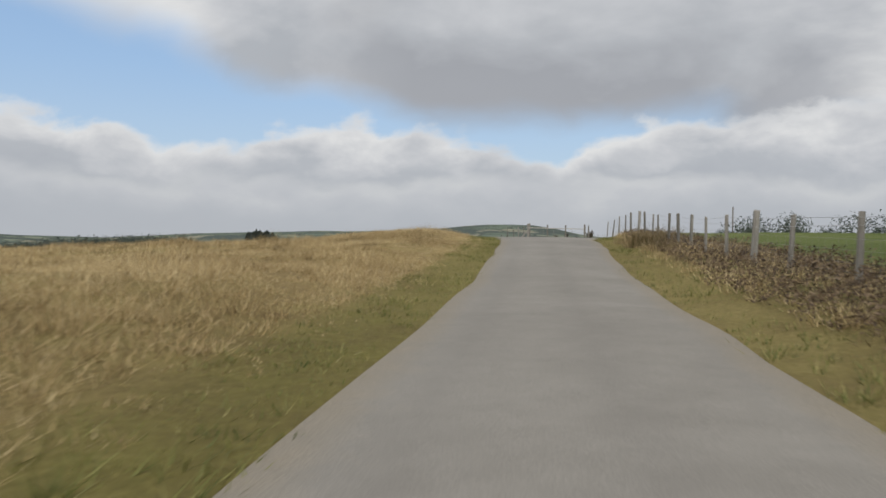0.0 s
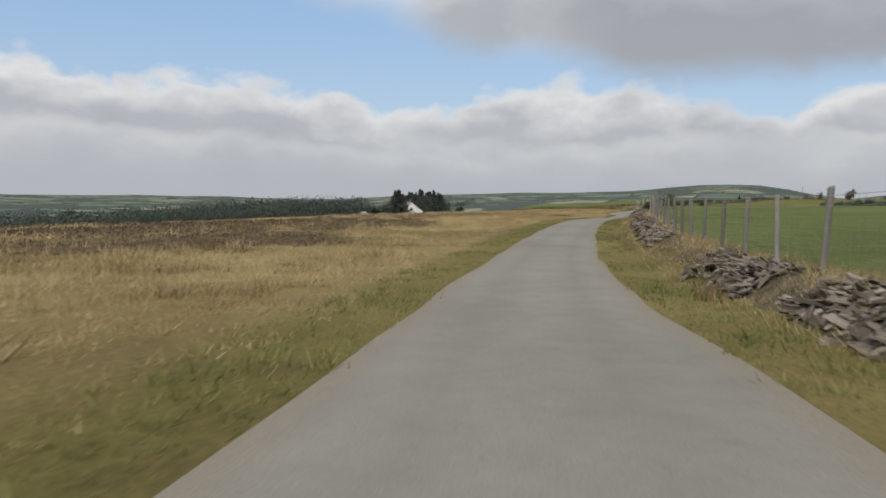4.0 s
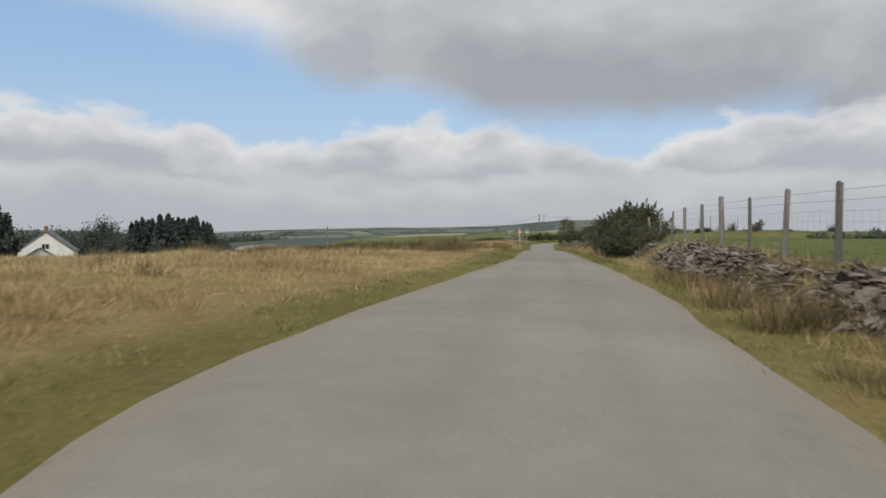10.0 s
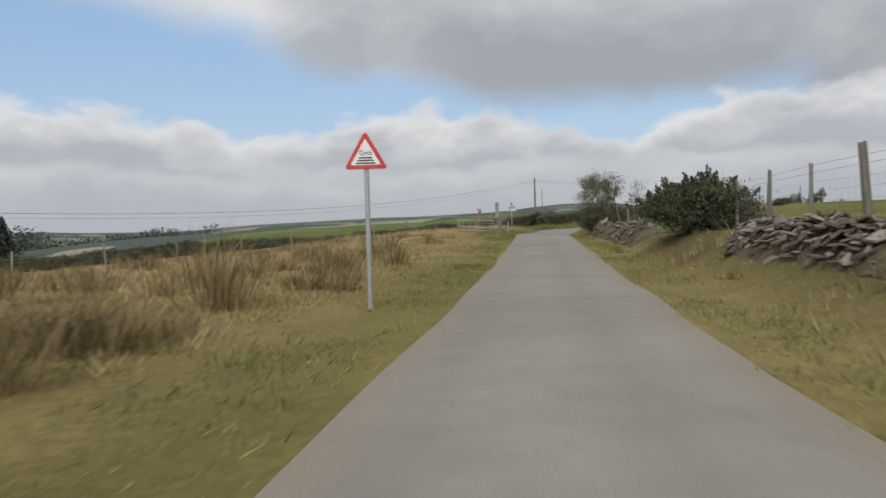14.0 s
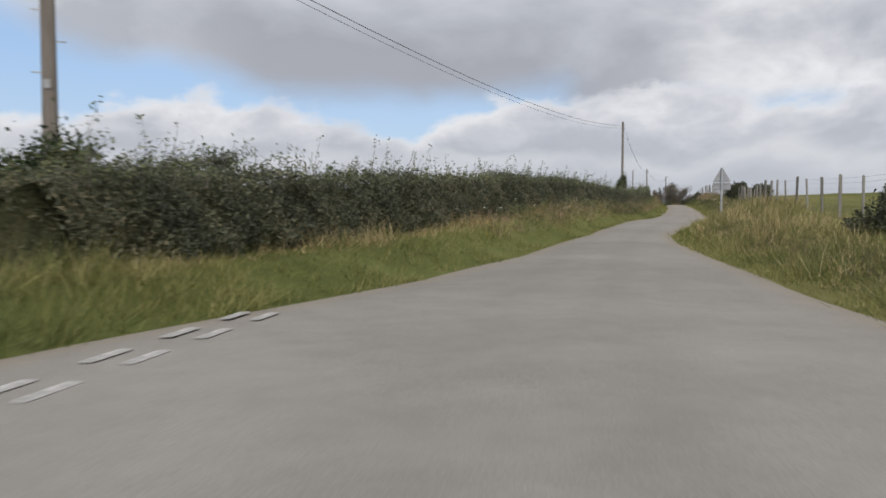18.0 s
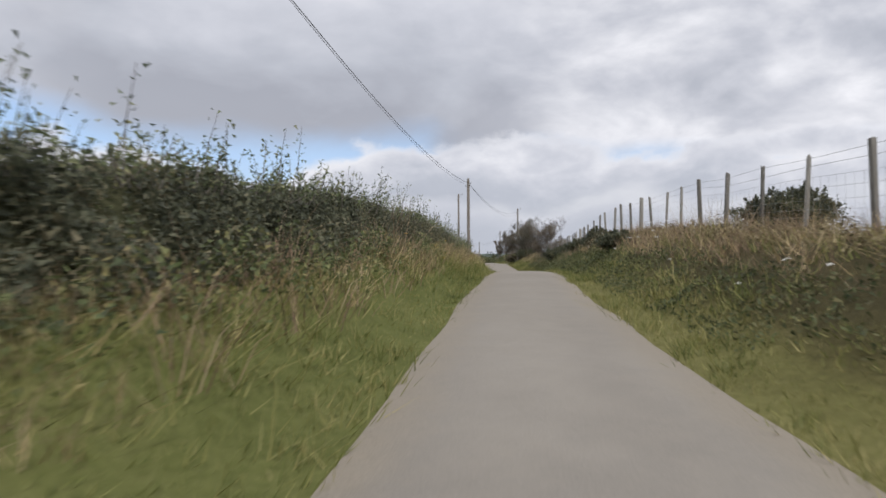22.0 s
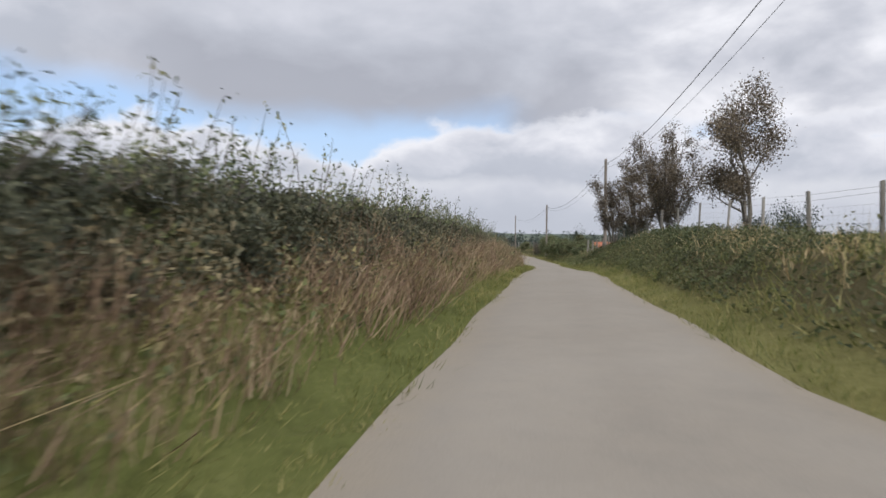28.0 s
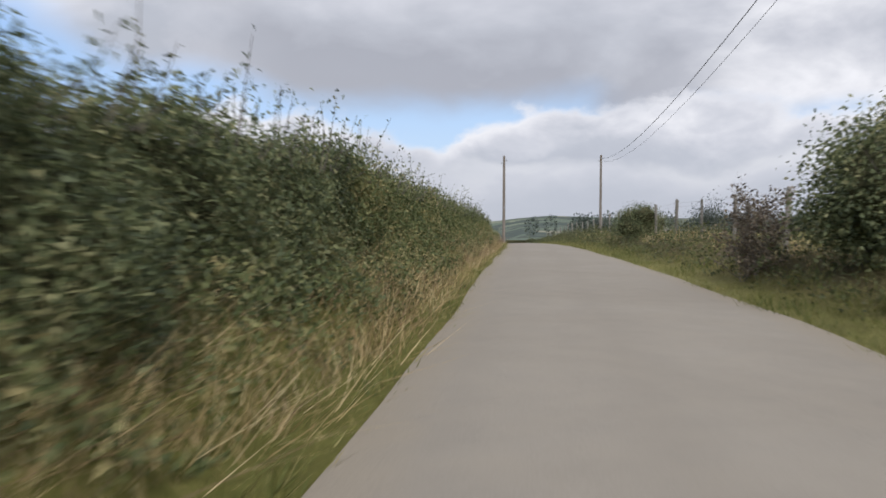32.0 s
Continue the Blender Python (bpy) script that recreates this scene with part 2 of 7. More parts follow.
DRY = ((0.15, 0.11, 0.05), (0.29, 0.215, 0.10), (0.44, 0.345, 0.175))
GREEN = ((0.07, 0.068, 0.019), (0.14, 0.13, 0.036), (0.235, 0.2, 0.07))
EARTH = ((0.035, 0.030, 0.018), (0.07, 0.062, 0.03), (0.12, 0.10, 0.05))
PASTURE = ((0.068, 0.09, 0.027), (0.108, 0.134, 0.041), (0.158, 0.18, 0.065))
mat_ground = ground_material("rough_grassland", (DRY, GREEN, EARTH, PASTURE))


def farmland():
    """Far country: patchwork fields with dark hedgerows, aerial haze mixed into their base colours."""
    m, t, b = material("far_farmland_hazed", 1.0, 0.0)
    where = place_of(t)
    att = t.nodes.new("ShaderNodeAttribute")
    att.attribute_name = "cover"
    rgb = t.nodes.new("ShaderNodeSeparateColor")
    t.links.new(att.outputs["Color"], rgb.inputs[0])
    warp = node(t, "ShaderNodeMapping")
    warp.inputs["Scale"].default_value = (0.0075, 0.0055, 0.0)
    t.links.new(where, warp.inputs["Vector"])
    cell = node(t, "ShaderNodeTexVoronoi", Scale=1.0)
    t.links.new(warp.outputs[0], cell.inputs["Vector"])
    sepc = t.nodes.new("ShaderNodeSeparateColor")
    t.links.new(cell.outputs["Color"], sepc.inputs[0])
    # field, hedgerow and wood tones greyed and paled to imitate distance haze
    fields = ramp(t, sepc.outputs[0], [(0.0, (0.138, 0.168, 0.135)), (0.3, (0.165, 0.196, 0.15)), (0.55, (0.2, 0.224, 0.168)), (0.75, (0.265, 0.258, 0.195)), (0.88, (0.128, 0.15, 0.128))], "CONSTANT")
    rim = node(t, "ShaderNodeTexVoronoi", Scale=1.0)
    rim.feature = "DISTANCE_TO_EDGE"
    t.links.new(warp.outputs[0], rim.inputs["Vector"])
    n = noise_of(t, 0.02, 5.0, 0.65, where)
    hedge = maths(t, "LESS_THAN", rim.outputs["Distance"], maths(t, "MULTIPLY", n, 0.09))
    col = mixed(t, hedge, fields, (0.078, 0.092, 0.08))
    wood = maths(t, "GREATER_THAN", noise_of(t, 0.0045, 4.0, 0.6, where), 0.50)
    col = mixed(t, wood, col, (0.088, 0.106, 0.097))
    moor = ramp(t, noise_of(t, 0.05, 5.0, 0.6, where), [(0.36, (0.09, 0.06, 0.03)), (0.5, (0.2, 0.15, 0.07)), (0.62, (0.34, 0.26, 0.12))])
    pasture = ramp(t, noise_of(t, 0.08, 5.0, 0.6, where), [(0.36, (0.085, 0.11, 0.04)), (0.62, (0.135, 0.16, 0.065))])
    col = mixed(t, rgb.outputs[0], col, moor)
    col = mixed(t, rgb.outputs[1], col, pasture)
    t.links.new(col, b.inputs["Base Color"])
    bump(t, b, noise_of(t, 2.0, 4.0, 0.6, where), 0.4, 0.2)
    return m


mat_far = farmland()
def asphalt():
    """Worn lane surface: stone grain, soft patches, darker wheel tracks, grit and dirt gathered along the edges."""
    m, t, b = material("worn_asphalt", 0.9, 0.25)
    where = place_of(t)
    att = t.nodes.new("ShaderNodeAttribute")
    att.attribute_name = "cover"
    rgb = t.nodes.new("ShaderNodeSeparateColor")
    t.links.new(att.outputs["Color"], rgb.inputs[0])
    patch, mid, grain = noise_of(t, 0.22, 5.0, 0.6, where, 0.6), noise_of(t, 2.4, 5.0, 0.65, where), noise_of(t, 75.0, 3.0, 0.7, where)
    tone = maths(t, "ADD", maths(t, "MULTIPLY", patch, 0.35), maths(t, "ADD", maths(t, "MULTIPLY", mid, 0.15), maths(t, "MULTIPLY", grain, 0.5)))
    col = ramp(t, tone, [(0.36, (0.165, 0.152, 0.135)), (0.5, (0.228, 0.213, 0.19)), (0.64, (0.30, 0.283, 0.255))])
    col = mixed(t, maths(t, "MULTIPLY", rgb.outputs[1], maths(t, "MULTIPLY", patch, 0.45)), col, (0.15, 0.14, 0.128))
    dirt = maths(t, "MULTIPLY", maths(t, "ADD", rgb.outputs[0], maths(t, "SUBTRACT", mid, 0.62), clamp=True), 0.85)
    col = mixed(t, dirt, col, ramp(t, grain, [(0.35, (0.16, 0.135, 0.10)), (0.65, (0.30, 0.26, 0.20))]))
    col = mixed(t, maths(t, "MULTIPLY", rgb.outputs[2], maths(t, "ADD", 0.2, maths(t, "MULTIPLY", mid, 0.5))), col, (0.275, 0.24, 0.19))
    t.links.new(col, b.inputs["Base Color"])
    bump(t, b, grain, 0.35, 0.006)
    return m


mat_road = asphalt()
mat_wood = worn("weathered_fence_wood", (0.12, 0.112, 0.097), (0.205, 0.192, 0.168), (0.30, 0.283, 0.252), 3.0, 30.0, 0.9, 0.2, 0.5, 0.01, vary=0.25, stretch=(1, 1, 0.12))
mat_bleached = worn("sun_bleached_rail_wood", (0.27, 0.255, 0.225), (0.39, 0.37, 0.33), (0.50, 0.48, 0.44), 3.0, 30.0, 0.9, 0.2, 0.4, 0.008)
mat_pole = worn("creosoted_pole_wood", (0.12, 0.10, 0.085), (0.20, 0.175, 0.15), (0.28, 0.25, 0.22), 2.0, 26.0, 0.9, 0.2, 0.5, 0.01, stretch=(1, 1, 0.08))
mat_wire = worn("galvanised_wire", (0.20, 0.20, 0.20), (0.28, 0.28, 0.28), (0.36, 0.36, 0.36), 4.0, 30.0, 0.5, 0.5, 0.1, 0.001, metal=0.6)
mat_cable = worn("black_overhead_cable", (0.03, 0.03, 0.032), (0.045, 0.045, 0.048), (0.07, 0.07, 0.07), 2.0, 20.0, 0.7, 0.3, 0.1, 0.001)
mat_slate = worn("tumbled_slate_stone", (0.045, 0.034, 0.025), (0.105, 0.083, 0.064), (0.23, 0.192, 0.155), 2.2, 18.0, 0.85, 0.3, 0.6, 0.015, vary=0.35)
mat_rubble = worn("earth_and_slate_rubble", (0.05, 0.042, 0.028), (0.105, 0.086, 0.055), (0.19, 0.155, 0.10), 3.0, 24.0, 0.95, 0.1, 0.8, 0.03)


def loose_slate():
    """Joined small slabs: each has its own tone, with lichen-pale faces among dark ones."""
    m, t, b = material("loose_slate_slabs", 0.85, 0.3)
    geo = t.nodes.new("ShaderNodeNewGeometry")
    where = place_of(t)
    n1, n2 = noise_of(t, 2.2, 5.0, 0.6, where), noise_of(t, 20.0, 4.0, 0.65, where)
    tone = maths(t, "ADD", maths(t, "MULTIPLY", geo.outputs["Random Per Island"], 0.55), maths(t, "ADD", maths(t, "MULTIPLY", n1, 0.2), maths(t, "MULTIPLY", n2, 0.25)))
    t.links.new(ramp(t, tone, [(0.2, (0.06, 0.049, 0.038)), (0.48, (0.135, 0.112, 0.09)), (0.7, (0.24, 0.205, 0.168)), (0.85, (0.36, 0.325, 0.28))]), b.inputs["Base Color"])
    bump(t, b, n2, 0.6, 0.015)
    return m


mat_slate_loose = loose_slate()
mat_render = worn("white_house_render", (0.62, 0.61, 0.58), (0.74, 0.73, 0.70), (0.82, 0.81, 0.79), 0.8, 12.0, 0.9, 0.2, 0.15, 0.004)
mat_roof = worn("grey_slate_roof", (0.07, 0.075, 0.085), (0.11, 0.115, 0.125), (0.16, 0.165, 0.175), 1.2, 14.0, 0.6, 0.4, 0.3, 0.01, vary=0.15)
mat_tin = worn("rust_red_barn_sheet", (0.22, 0.07, 0.035), (0.30, 0.10, 0.05), (0.36, 0.14, 0.08), 0.8, 9.0, 0.7, 0.3, 0.2, 0.01)
mat_glass = worn("dark_window_glass", (0.02, 0.024, 0.028), (0.03, 0.035, 0.04), (0.045, 0.05, 0.055), 0.6, 3.0, 0.1, 0.6, 0.02, 0.001)
mat_bark = worn("grey_hawthorn_bark", (0.07, 0.06, 0.05), (0.13, 0.115, 0.095), (0.20, 0.185, 0.16), 4.0, 26.0, 0.9, 0.2, 0.6, 0.012, stretch=(1, 1, 0.3))
mat_steel = worn("galvanised_sign_steel", (0.32, 0.33, 0.34), (0.42, 0.43, 0.44), (0.50, 0.51, 0.52), 2.0, 24.0, 0.5, 0.5, 0.1, 0.002, metal=0.5)
mat_signgrey = worn("grey_sign_back", (0.24, 0.245, 0.25), (0.31, 0.315, 0.32), (0.38, 0.385, 0.39), 3.0, 20.0, 0.6, 0.4, 0.1, 0.002)
mat_signwhite = worn("white_sign_sheet", (0.66, 0.66, 0.65), (0.76, 0.76, 0.75), (0.82, 0.82, 0.81), 3.0, 22.0, 0.45, 0.4, 0.05, 0.001)
mat_signred = worn("red_sign_sheet", (0.42, 0.035, 0.04), (0.52, 0.05, 0.055), (0.58, 0.09, 0.09), 3.0, 22.0, 0.45, 0.4, 0.05, 0.001)
mat_signblack = worn("black_sign_sheet", (0.015, 0.015, 0.015), (0.022, 0.022, 0.022), (0.035, 0.035, 0.035), 3.0, 22.0, 0.5, 0.4, 0.05, 0.001)
mat_paint = worn("worn_white_road_paint", (0.2, 0.195, 0.185), (0.34, 0.33, 0.315), (0.52, 0.51, 0.49), 7.0, 60.0, 0.85, 0.2, 0.3, 0.003)
mat_dry = foliage("dry_moor_grass_blades", [(0.15, 0.105, 0.05), (0.34, 0.245, 0.12), (0.52, 0.40, 0.205), (0.68, 0.555, 0.33)], patch=0.22, fine=0.4)
mat_verge = foliage("green_verge_grass_blades", [(0.07, 0.09, 0.025), (0.13, 0.148, 0.04), (0.21, 0.208, 0.067), (0.36, 0.315, 0.135)], patch=0.5)
mat_rush = foliage("brown_rush_blades", [(0.07, 0.062, 0.028), (0.155, 0.115, 0.055), (0.265, 0.195, 0.10), (0.38, 0.30, 0.165)], patch=0.4)
mat_hedge = foliage("hedge_leaves", [(0.048, 0.064, 0.034), (0.098, 0.122, 0.058), (0.16, 0.183, 0.085), (0.26, 0.25, 0.125)], patch=0.8, fine=0.34)
mat_bramble = foliage("bramble_leaves", [(0.05, 0.068, 0.03), (0.10, 0.125, 0.05), (0.165, 0.185, 0.075), (0.31, 0.265, 0.12)], patch=0.9, fine=0.34)
mat_gorse = foliage("dark_gorse_leaves", [(0.042, 0.05, 0.033), (0.075, 0.085, 0.053), (0.115, 0.118, 0.07), (0.185, 0.16, 0.09)], patch=0.8)
mat_thorn = foliage("purple_grey_tree_leaves", [(0.065, 0.052, 0.042), (0.11, 0.09, 0.068), (0.165, 0.135, 0.095), (0.25, 0.195, 0.13)], patch=0.6)
mat_conifer = foliage("dark_conifer_needles", [(0.04, 0.052, 0.048), (0.06, 0.075, 0.066), (0.08, 0.095, 0.08), (0.10, 0.115, 0.09)], patch=0.15, through=0.1)
mat_heather = foliage("brown_heather_sprigs", [(0.05, 0.036, 0.026), (0.095, 0.066, 0.043), (0.15, 0.105, 0.066), (0.24, 0.175, 0.11)], patch=0.3, fine=0.5)
mat_wood_far = foliage("far_woodland_leaves", [(0.04, 0.054, 0.046), (0.058, 0.075, 0.062), (0.078, 0.096, 0.074), (0.10, 0.115, 0.085)], patch=0.05, through=0.1)
# dark tone carries the shade inside hedges and bushes as base colour
mat_core = worn("shaded_foliage_inside", (0.03, 0.032, 0.018), (0.055, 0.056, 0.03), (0.09, 0.085, 0.048), 3.0, 12.0, 1.0, 0.0, 0.6, 0.06)
mat_flower = worn("white_umbel_flowers", (0.55, 0.55, 0.5), (0.7, 0.7, 0.66), (0.8, 0.8, 0.76), 6.0, 30.0, 0.8, 0.2, 0.1, 0.002)
mat_gorse_flower = worn("yellow_gorse_flowers", (0.45, 0.26, 0.01), (0.55, 0.34, 0.02), (0.62, 0.42, 0.04), 6.0, 30.0, 0.8, 0.2, 0.1, 0.002)
mat_undergrowth = foliage("dark_bank_undergrowth_leaves", [(0.036, 0.046, 0.022), (0.068, 0.084, 0.036), (0.108, 0.122, 0.052), (0.18, 0.165, 0.08)], patch=0.7, fine=0.34)
mat_brick = worn("brown_brick_wall", (0.17, 0.095, 0.07), (0.24, 0.14, 0.10), (0.31, 0.19, 0.14), 1.5, 22.0, 0.9, 0.2, 0.3, 0.006)
mat_hedge_dark = foliage("dark_hawthorn_hedge_leaves", [(0.042, 0.048, 0.034), (0.078, 0.086, 0.055), (0.12, 0.127, 0.078), (0.20, 0.175, 0.105)], patch=0.8, fine=0.34)
mat_ivy = foliage("glossy_ivy_leaves", [(0.025, 0.04, 0.018), (0.045, 0.065, 0.028), (0.07, 0.09, 0.04), (0.10, 0.12, 0.05)], rough=0.4, patch=0.8, fine=0.5)
mat_stalk = foliage("dead_brown_stalks", [(0.085, 0.055, 0.037), (0.185, 0.122, 0.08), (0.31, 0.22, 0.14), (0.45, 0.35, 0.23)], patch=0.6)
mat_bracken = foliage("dying_bracken_fronds", [(0.085, 0.068, 0.036), (0.155, 0.125, 0.066), (0.25, 0.205, 0.11), (0.35, 0.295, 0.165)], patch=0.9, fine=0.5)
mat_sallow = foliage("grey_sallow_leaves", [(0.05, 0.048, 0.038), (0.085, 0.08, 0.06), (0.13, 0.118, 0.085), (0.20, 0.17, 0.115)], patch=0.6)
mat_galvanised = worn("dull_galvanised_tube", (0.15, 0.155, 0.16), (0.22, 0.225, 0.23), (0.30, 0.305, 0.31), 3.0, 24.0, 0.6, 0.4, 0.15, 0.002, metal=0.3)
mat_concrete = worn("worn_concrete", (0.24, 0.23, 0.21), (0.33, 0.32, 0.30), (0.42, 0.41, 0.385), 2.0, 30.0, 0.9, 0.2, 0.3, 0.006)
mat_pit = worn("black_pit_shade", (0.015, 0.013, 0.011), (0.025, 0.022, 0.018), (0.04, 0.035, 0.03), 3.0, 20.0, 0.8, 0.2, 0.4, 0.01)
mat_bar = worn("rusty_steel_bar", (0.10, 0.085, 0.075), (0.17, 0.15, 0.135), (0.26, 0.24, 0.22), 3.0, 30.0, 0.6, 0.4, 0.2, 0.003, metal=0.4)


# ---- the plan: the line of the lane, about 20 m a station, and the lie of the land along it ----
LANE_MOOR = [
    (-6.2, -38.0, -0.15), (-2.9, -19.0, -0.05), (0.0, 0.0, 0.0), (2.7, 18.8, 0.26), (5.2, 38.8, 1.12), (5.1, 59.0, 1.05), (2.7, 78.7, -0.45), (0.3, 98.4, -1.12), (-0.9, 118.0, -1.20),
    (-1.2, 137.4, -1.14), (-0.9, 156.9, -1.46), (-0.4, 176.8, -1.95), (0.4, 197.0, -1.98), (1.5, 216.9, -1.84), (2.5, 236.7, -1.95), (3.4, 257.0, -2.15), (4.5, 279.7, -2.75), (5.7, 304.0, -2.95), (6.8, 328.2, -2.92),
]
LANE_HEDGED = [
    (8.2, 350.5, -3.05), (13.0, 370.7, -3.15), (21.2, 389.0, -2.95), (31.8, 405.9, -2.40), (42.6, 422.4, -2.25), (52.3, 438.7, -1.62), (60.8, 454.5, -0.98), (69.4, 470.7, -1.05), (77.9, 488.2, -1.65), (86.5, 506.5, -1.43),
    (95.1, 525.1, -1.26), (103.8, 544.5, -1.34), (113.0, 564.4, -1.38), (122.6, 585.8, -1.91), (131.9, 608.3, -2.62), (140.1, 631.9, -2.83), (147.8, 656.0, -2.85), (154.8, 680.0, -3.1), (161.0, 704.0, -3.75), (167.0, 728.0, -4.8), (173.0, 752.0, -6.05),
]
FIRST = -2.0
LANE = np.array(LANE_MOOR + LANE_HEDGED)
LAST = FIRST + len(LANE) - 1


def spline(rows, u):
    """Catmull-Rom through evenly numbered rows."""
    rows, u = np.asarray(rows, float), np.atleast_1d(np.asarray(u, float))
    k = np.clip(np.floor(u).astype(int), 0, len(rows) - 2)
    f = (u - k)[:, None]
    p = [rows[np.clip(k + d, 0, len(rows) - 1)] for d in (-1, 0, 1, 2)]
    return 0.5 * (2 * p[1] + (p[2] - p[0]) * f + (2 * p[0] - 5 * p[1] + 4 * p[2] - p[3]) * f**2 + (3 * p[1] - p[0] - 3 * p[2] + p[3]) * f**3)


def lane(u):
    """The lane's middle line at stations u: places and unit vectors to the right."""
    u = np.atleast_1d(np.asarray(u, float))
    here, ahead, behind = spline(LANE, u - FIRST), spline(LANE, np.minimum(u + 0.02, LAST) - FIRST), spline(LANE, np.maximum(u - 0.02, FIRST) - FIRST)
    d = (ahead - behind)[:, :2]
    d /= np.linalg.norm(d, axis=1, keepdims=True)
    return here, np.stack([d[:, 1], -d[:, 0]], 1)


def along(table, u):
    rows = np.array(table)
    return np.interp(u, rows[:, 0], rows[:, 1])


EDGE_LEFT = [(-2, 1.5), (0.4, 1.5), (2, 1.5), (3.2, 1.5), (3.8, 1.75), (6.4, 1.8), (7.8, 1.5), (8.8, 1.3), (9.4, 1.05), (9.84, 0.95), (9.95, 1.3), (10.08, 2.1), (10.22, 2.75), (10.36, 2.9), (10.7, 2.5), (11.2, 1.8), (11.8, 1.35), (14.6, 1.3), (16.2, 1.5), (16.9, 1.8), (17.3, 1.8), (17.56, 1.9), (17.68, 3.4), (17.85, 5.0), (18.1, 5.0), (18.27, 4.5), (18.44, 3.5), (18.6, 2.6), (18.9, 1.8), (19.4, 1.2), (20.6, 1.5), (21.8, 1.2), (22.8, 1.0), (24.7, 1.1), (26.0, 1.05), (27.0, 1.2), (28.9, 1.05), (29.4, 0.92), (29.75, 0.58), (30.15, 0.5), (30.4, 0.64), (30.75, 0.95), (31.2, 1.25), (31.6, 1.2), (32.2, 1.2), (32.8, 1.6), (34, 1.7), (38, 1.6)]
EDGE_RIGHT = [(-2, 1.9), (0.4, 2.3), (1.2, 2.6), (2.0, 3.4), (2.4, 5.4), (2.75, 7.4), (2.95, 8.0), (3.06, 7.2), (3.12, 2.4), (3.3, 1.8), (3.8, 2.2), (4.6, 1.7), (6.4, 1.35), (7.8, 1.4), (9.4, 1.7), (10.8, 2.3), (11.8, 2.0), (13.4, 1.7), (14.6, 1.85), (16.5, 2.6), (17.0, 3.5), (17.4, 3.1), (18.1, 3.9), (18.8, 3.0), (19.4, 1.7), (20.0, 2.2), (20.6, 3.4), (21.2, 2.1), (21.8, 1.75), (22.8, 1.2), (24.7, 1.8), (25.7, 1.6), (26.9, 1.9), (27.35, 3.4), (27.9, 3.8), (28.3, 2.2), (28.9, 1.9), (29.5, 2.2), (29.7, 1.75), (30.1, 1.62), (30.4, 1.75), (30.75, 2.15), (31.1, 2.65), (31.6, 2.8), (32.4, 3.2), (34, 2.0), (38, 1.8)]
BANK_LEFT = [(-2, 0.35), (1.2, 0.3), (1.8, 0.3), (2.35, 0.38), (2.8, 0.35), (3.3, 0.05), (16.5, 0.05), (16.9, 0.3), (17.2, 0.5), (17.56, 0.5), (17.7, 0.05), (18.2, 0.35), (19.2, 0.7), (20.5, 0.75), (24, 0.7), (26, 0.75), (30.2, 0.8), (30.48, 0.2), (30.7, 0.15), (30.95, 0.7), (38, 0.8)]
BANK_RIGHT = [(-2, 0.45), (0.3, 0.45), (1.0, 0.42), (1.6, 0.2), (2.1, 0.32), (2.6, 0.45), (2.95, 0.15), (3.12, 0.1), (3.3, 0.5), (5, 0.55), (7.7, 0.6), (8.5, 0.8), (9.3, 0.72), (10, 0.63), (12, 0.65), (12.5, 0.95), (13.2, 1.05), (13.8, 0.9), (14.4, 0.8), (15, 0.8), (16.2, 0.5), (18, 0.5), (19.4, 0.7), (20.3, 0.95), (22, 1.15), (24, 1.25), (26, 1.0), (27.2, 0.9), (28.6, 1.1), (29.5, 1.45), (30.2, 1.0), (31.5, 0.85), (33, 0.7), (38, 0.7)]


def hum(x, y, size, seed=0.0):
    """Smooth undulation of about plus or minus one, from a few waves."""
    s = 0.0
    for k, (ax, ay, w) in enumerate(((1.0, 0.35, 1.0), (-0.55, 0.9, 0.8), (0.3, -1.25, 0.6), (1.7, 1.1, 0.4), (-1.9, 0.7, 0.3))):
        s = s + w * np.sin((ax * x + ay * y) * 2 * np.pi / size + seed + 1.7 * k)
    return s / 2.2


def ease(a, b, x):
    f = np.clip((x - a) / (b - a), 0, 1)
    return f * f * (3 - 2 * f)


def shape(u, o, x, y, z):
    """Ground height at station u, o metres to the right of the lane's middle, above which the lane lies at z."""
    left, right, m = along(EDGE_LEFT, u), along(EDGE_RIGHT, u), np.abs(o)
    hedged = ease(17.2, 18.6, u)
    a = m - left
    h_left = along(BANK_LEFT, u) * ease(0.5 - 0.2 * hedged, 5.0 - 3.2 * hedged, a) + (hum(x, y, 7.0) * 0.07 + hum(x, y, 23.0, 2.0) * 0.16) * ease(0.3, 6.0, a) * (1 - 0.5 * hedged)
    h_left = h_left - (1 - hedged) * ((0.035 + 0.04 * ease(13.8, 15.8, u)) * np.clip(a - 8, 0, 90)) - hedged * 0.006 * np.clip(a - 8, 0, 200)
    h_left = h_left - 0.6 * ease(0.6, 1.6, u) * ease(4.4, 3.2, u) * ease(3.0, 14.0, a)
    h_left = h_left - 0.75 * ease(17.3, 17.75, u) * ease(18.75, 18.4, u) * ease(4.0, 10.0, a)
    b = m - right
    h_right = along(BANK_RIGHT, u) * ease(0.3 + 0.9 * (1 - hedged) * ease(2.9, 3.3, u), 2.6, b) + (hum(x, y, 5.0, 1.0) * 0.06 + hum(x, y, 31.0, 4.0) * 0.2) * ease(0.4, 5.0, b)
    h_right = h_right + 0.03 * np.clip(b - 3.5, 0, 45) * ease(28.6, 29.6, u) * ease(34.0, 32.5, u) + 0.010 * np.clip(b - 6, 0, 220) * (1 - 0.6 * hedged)
    return z + np.where(o < 0, h_left, h_right) * ease(-0.05, 0.4, np.where(o < 0, a, b))


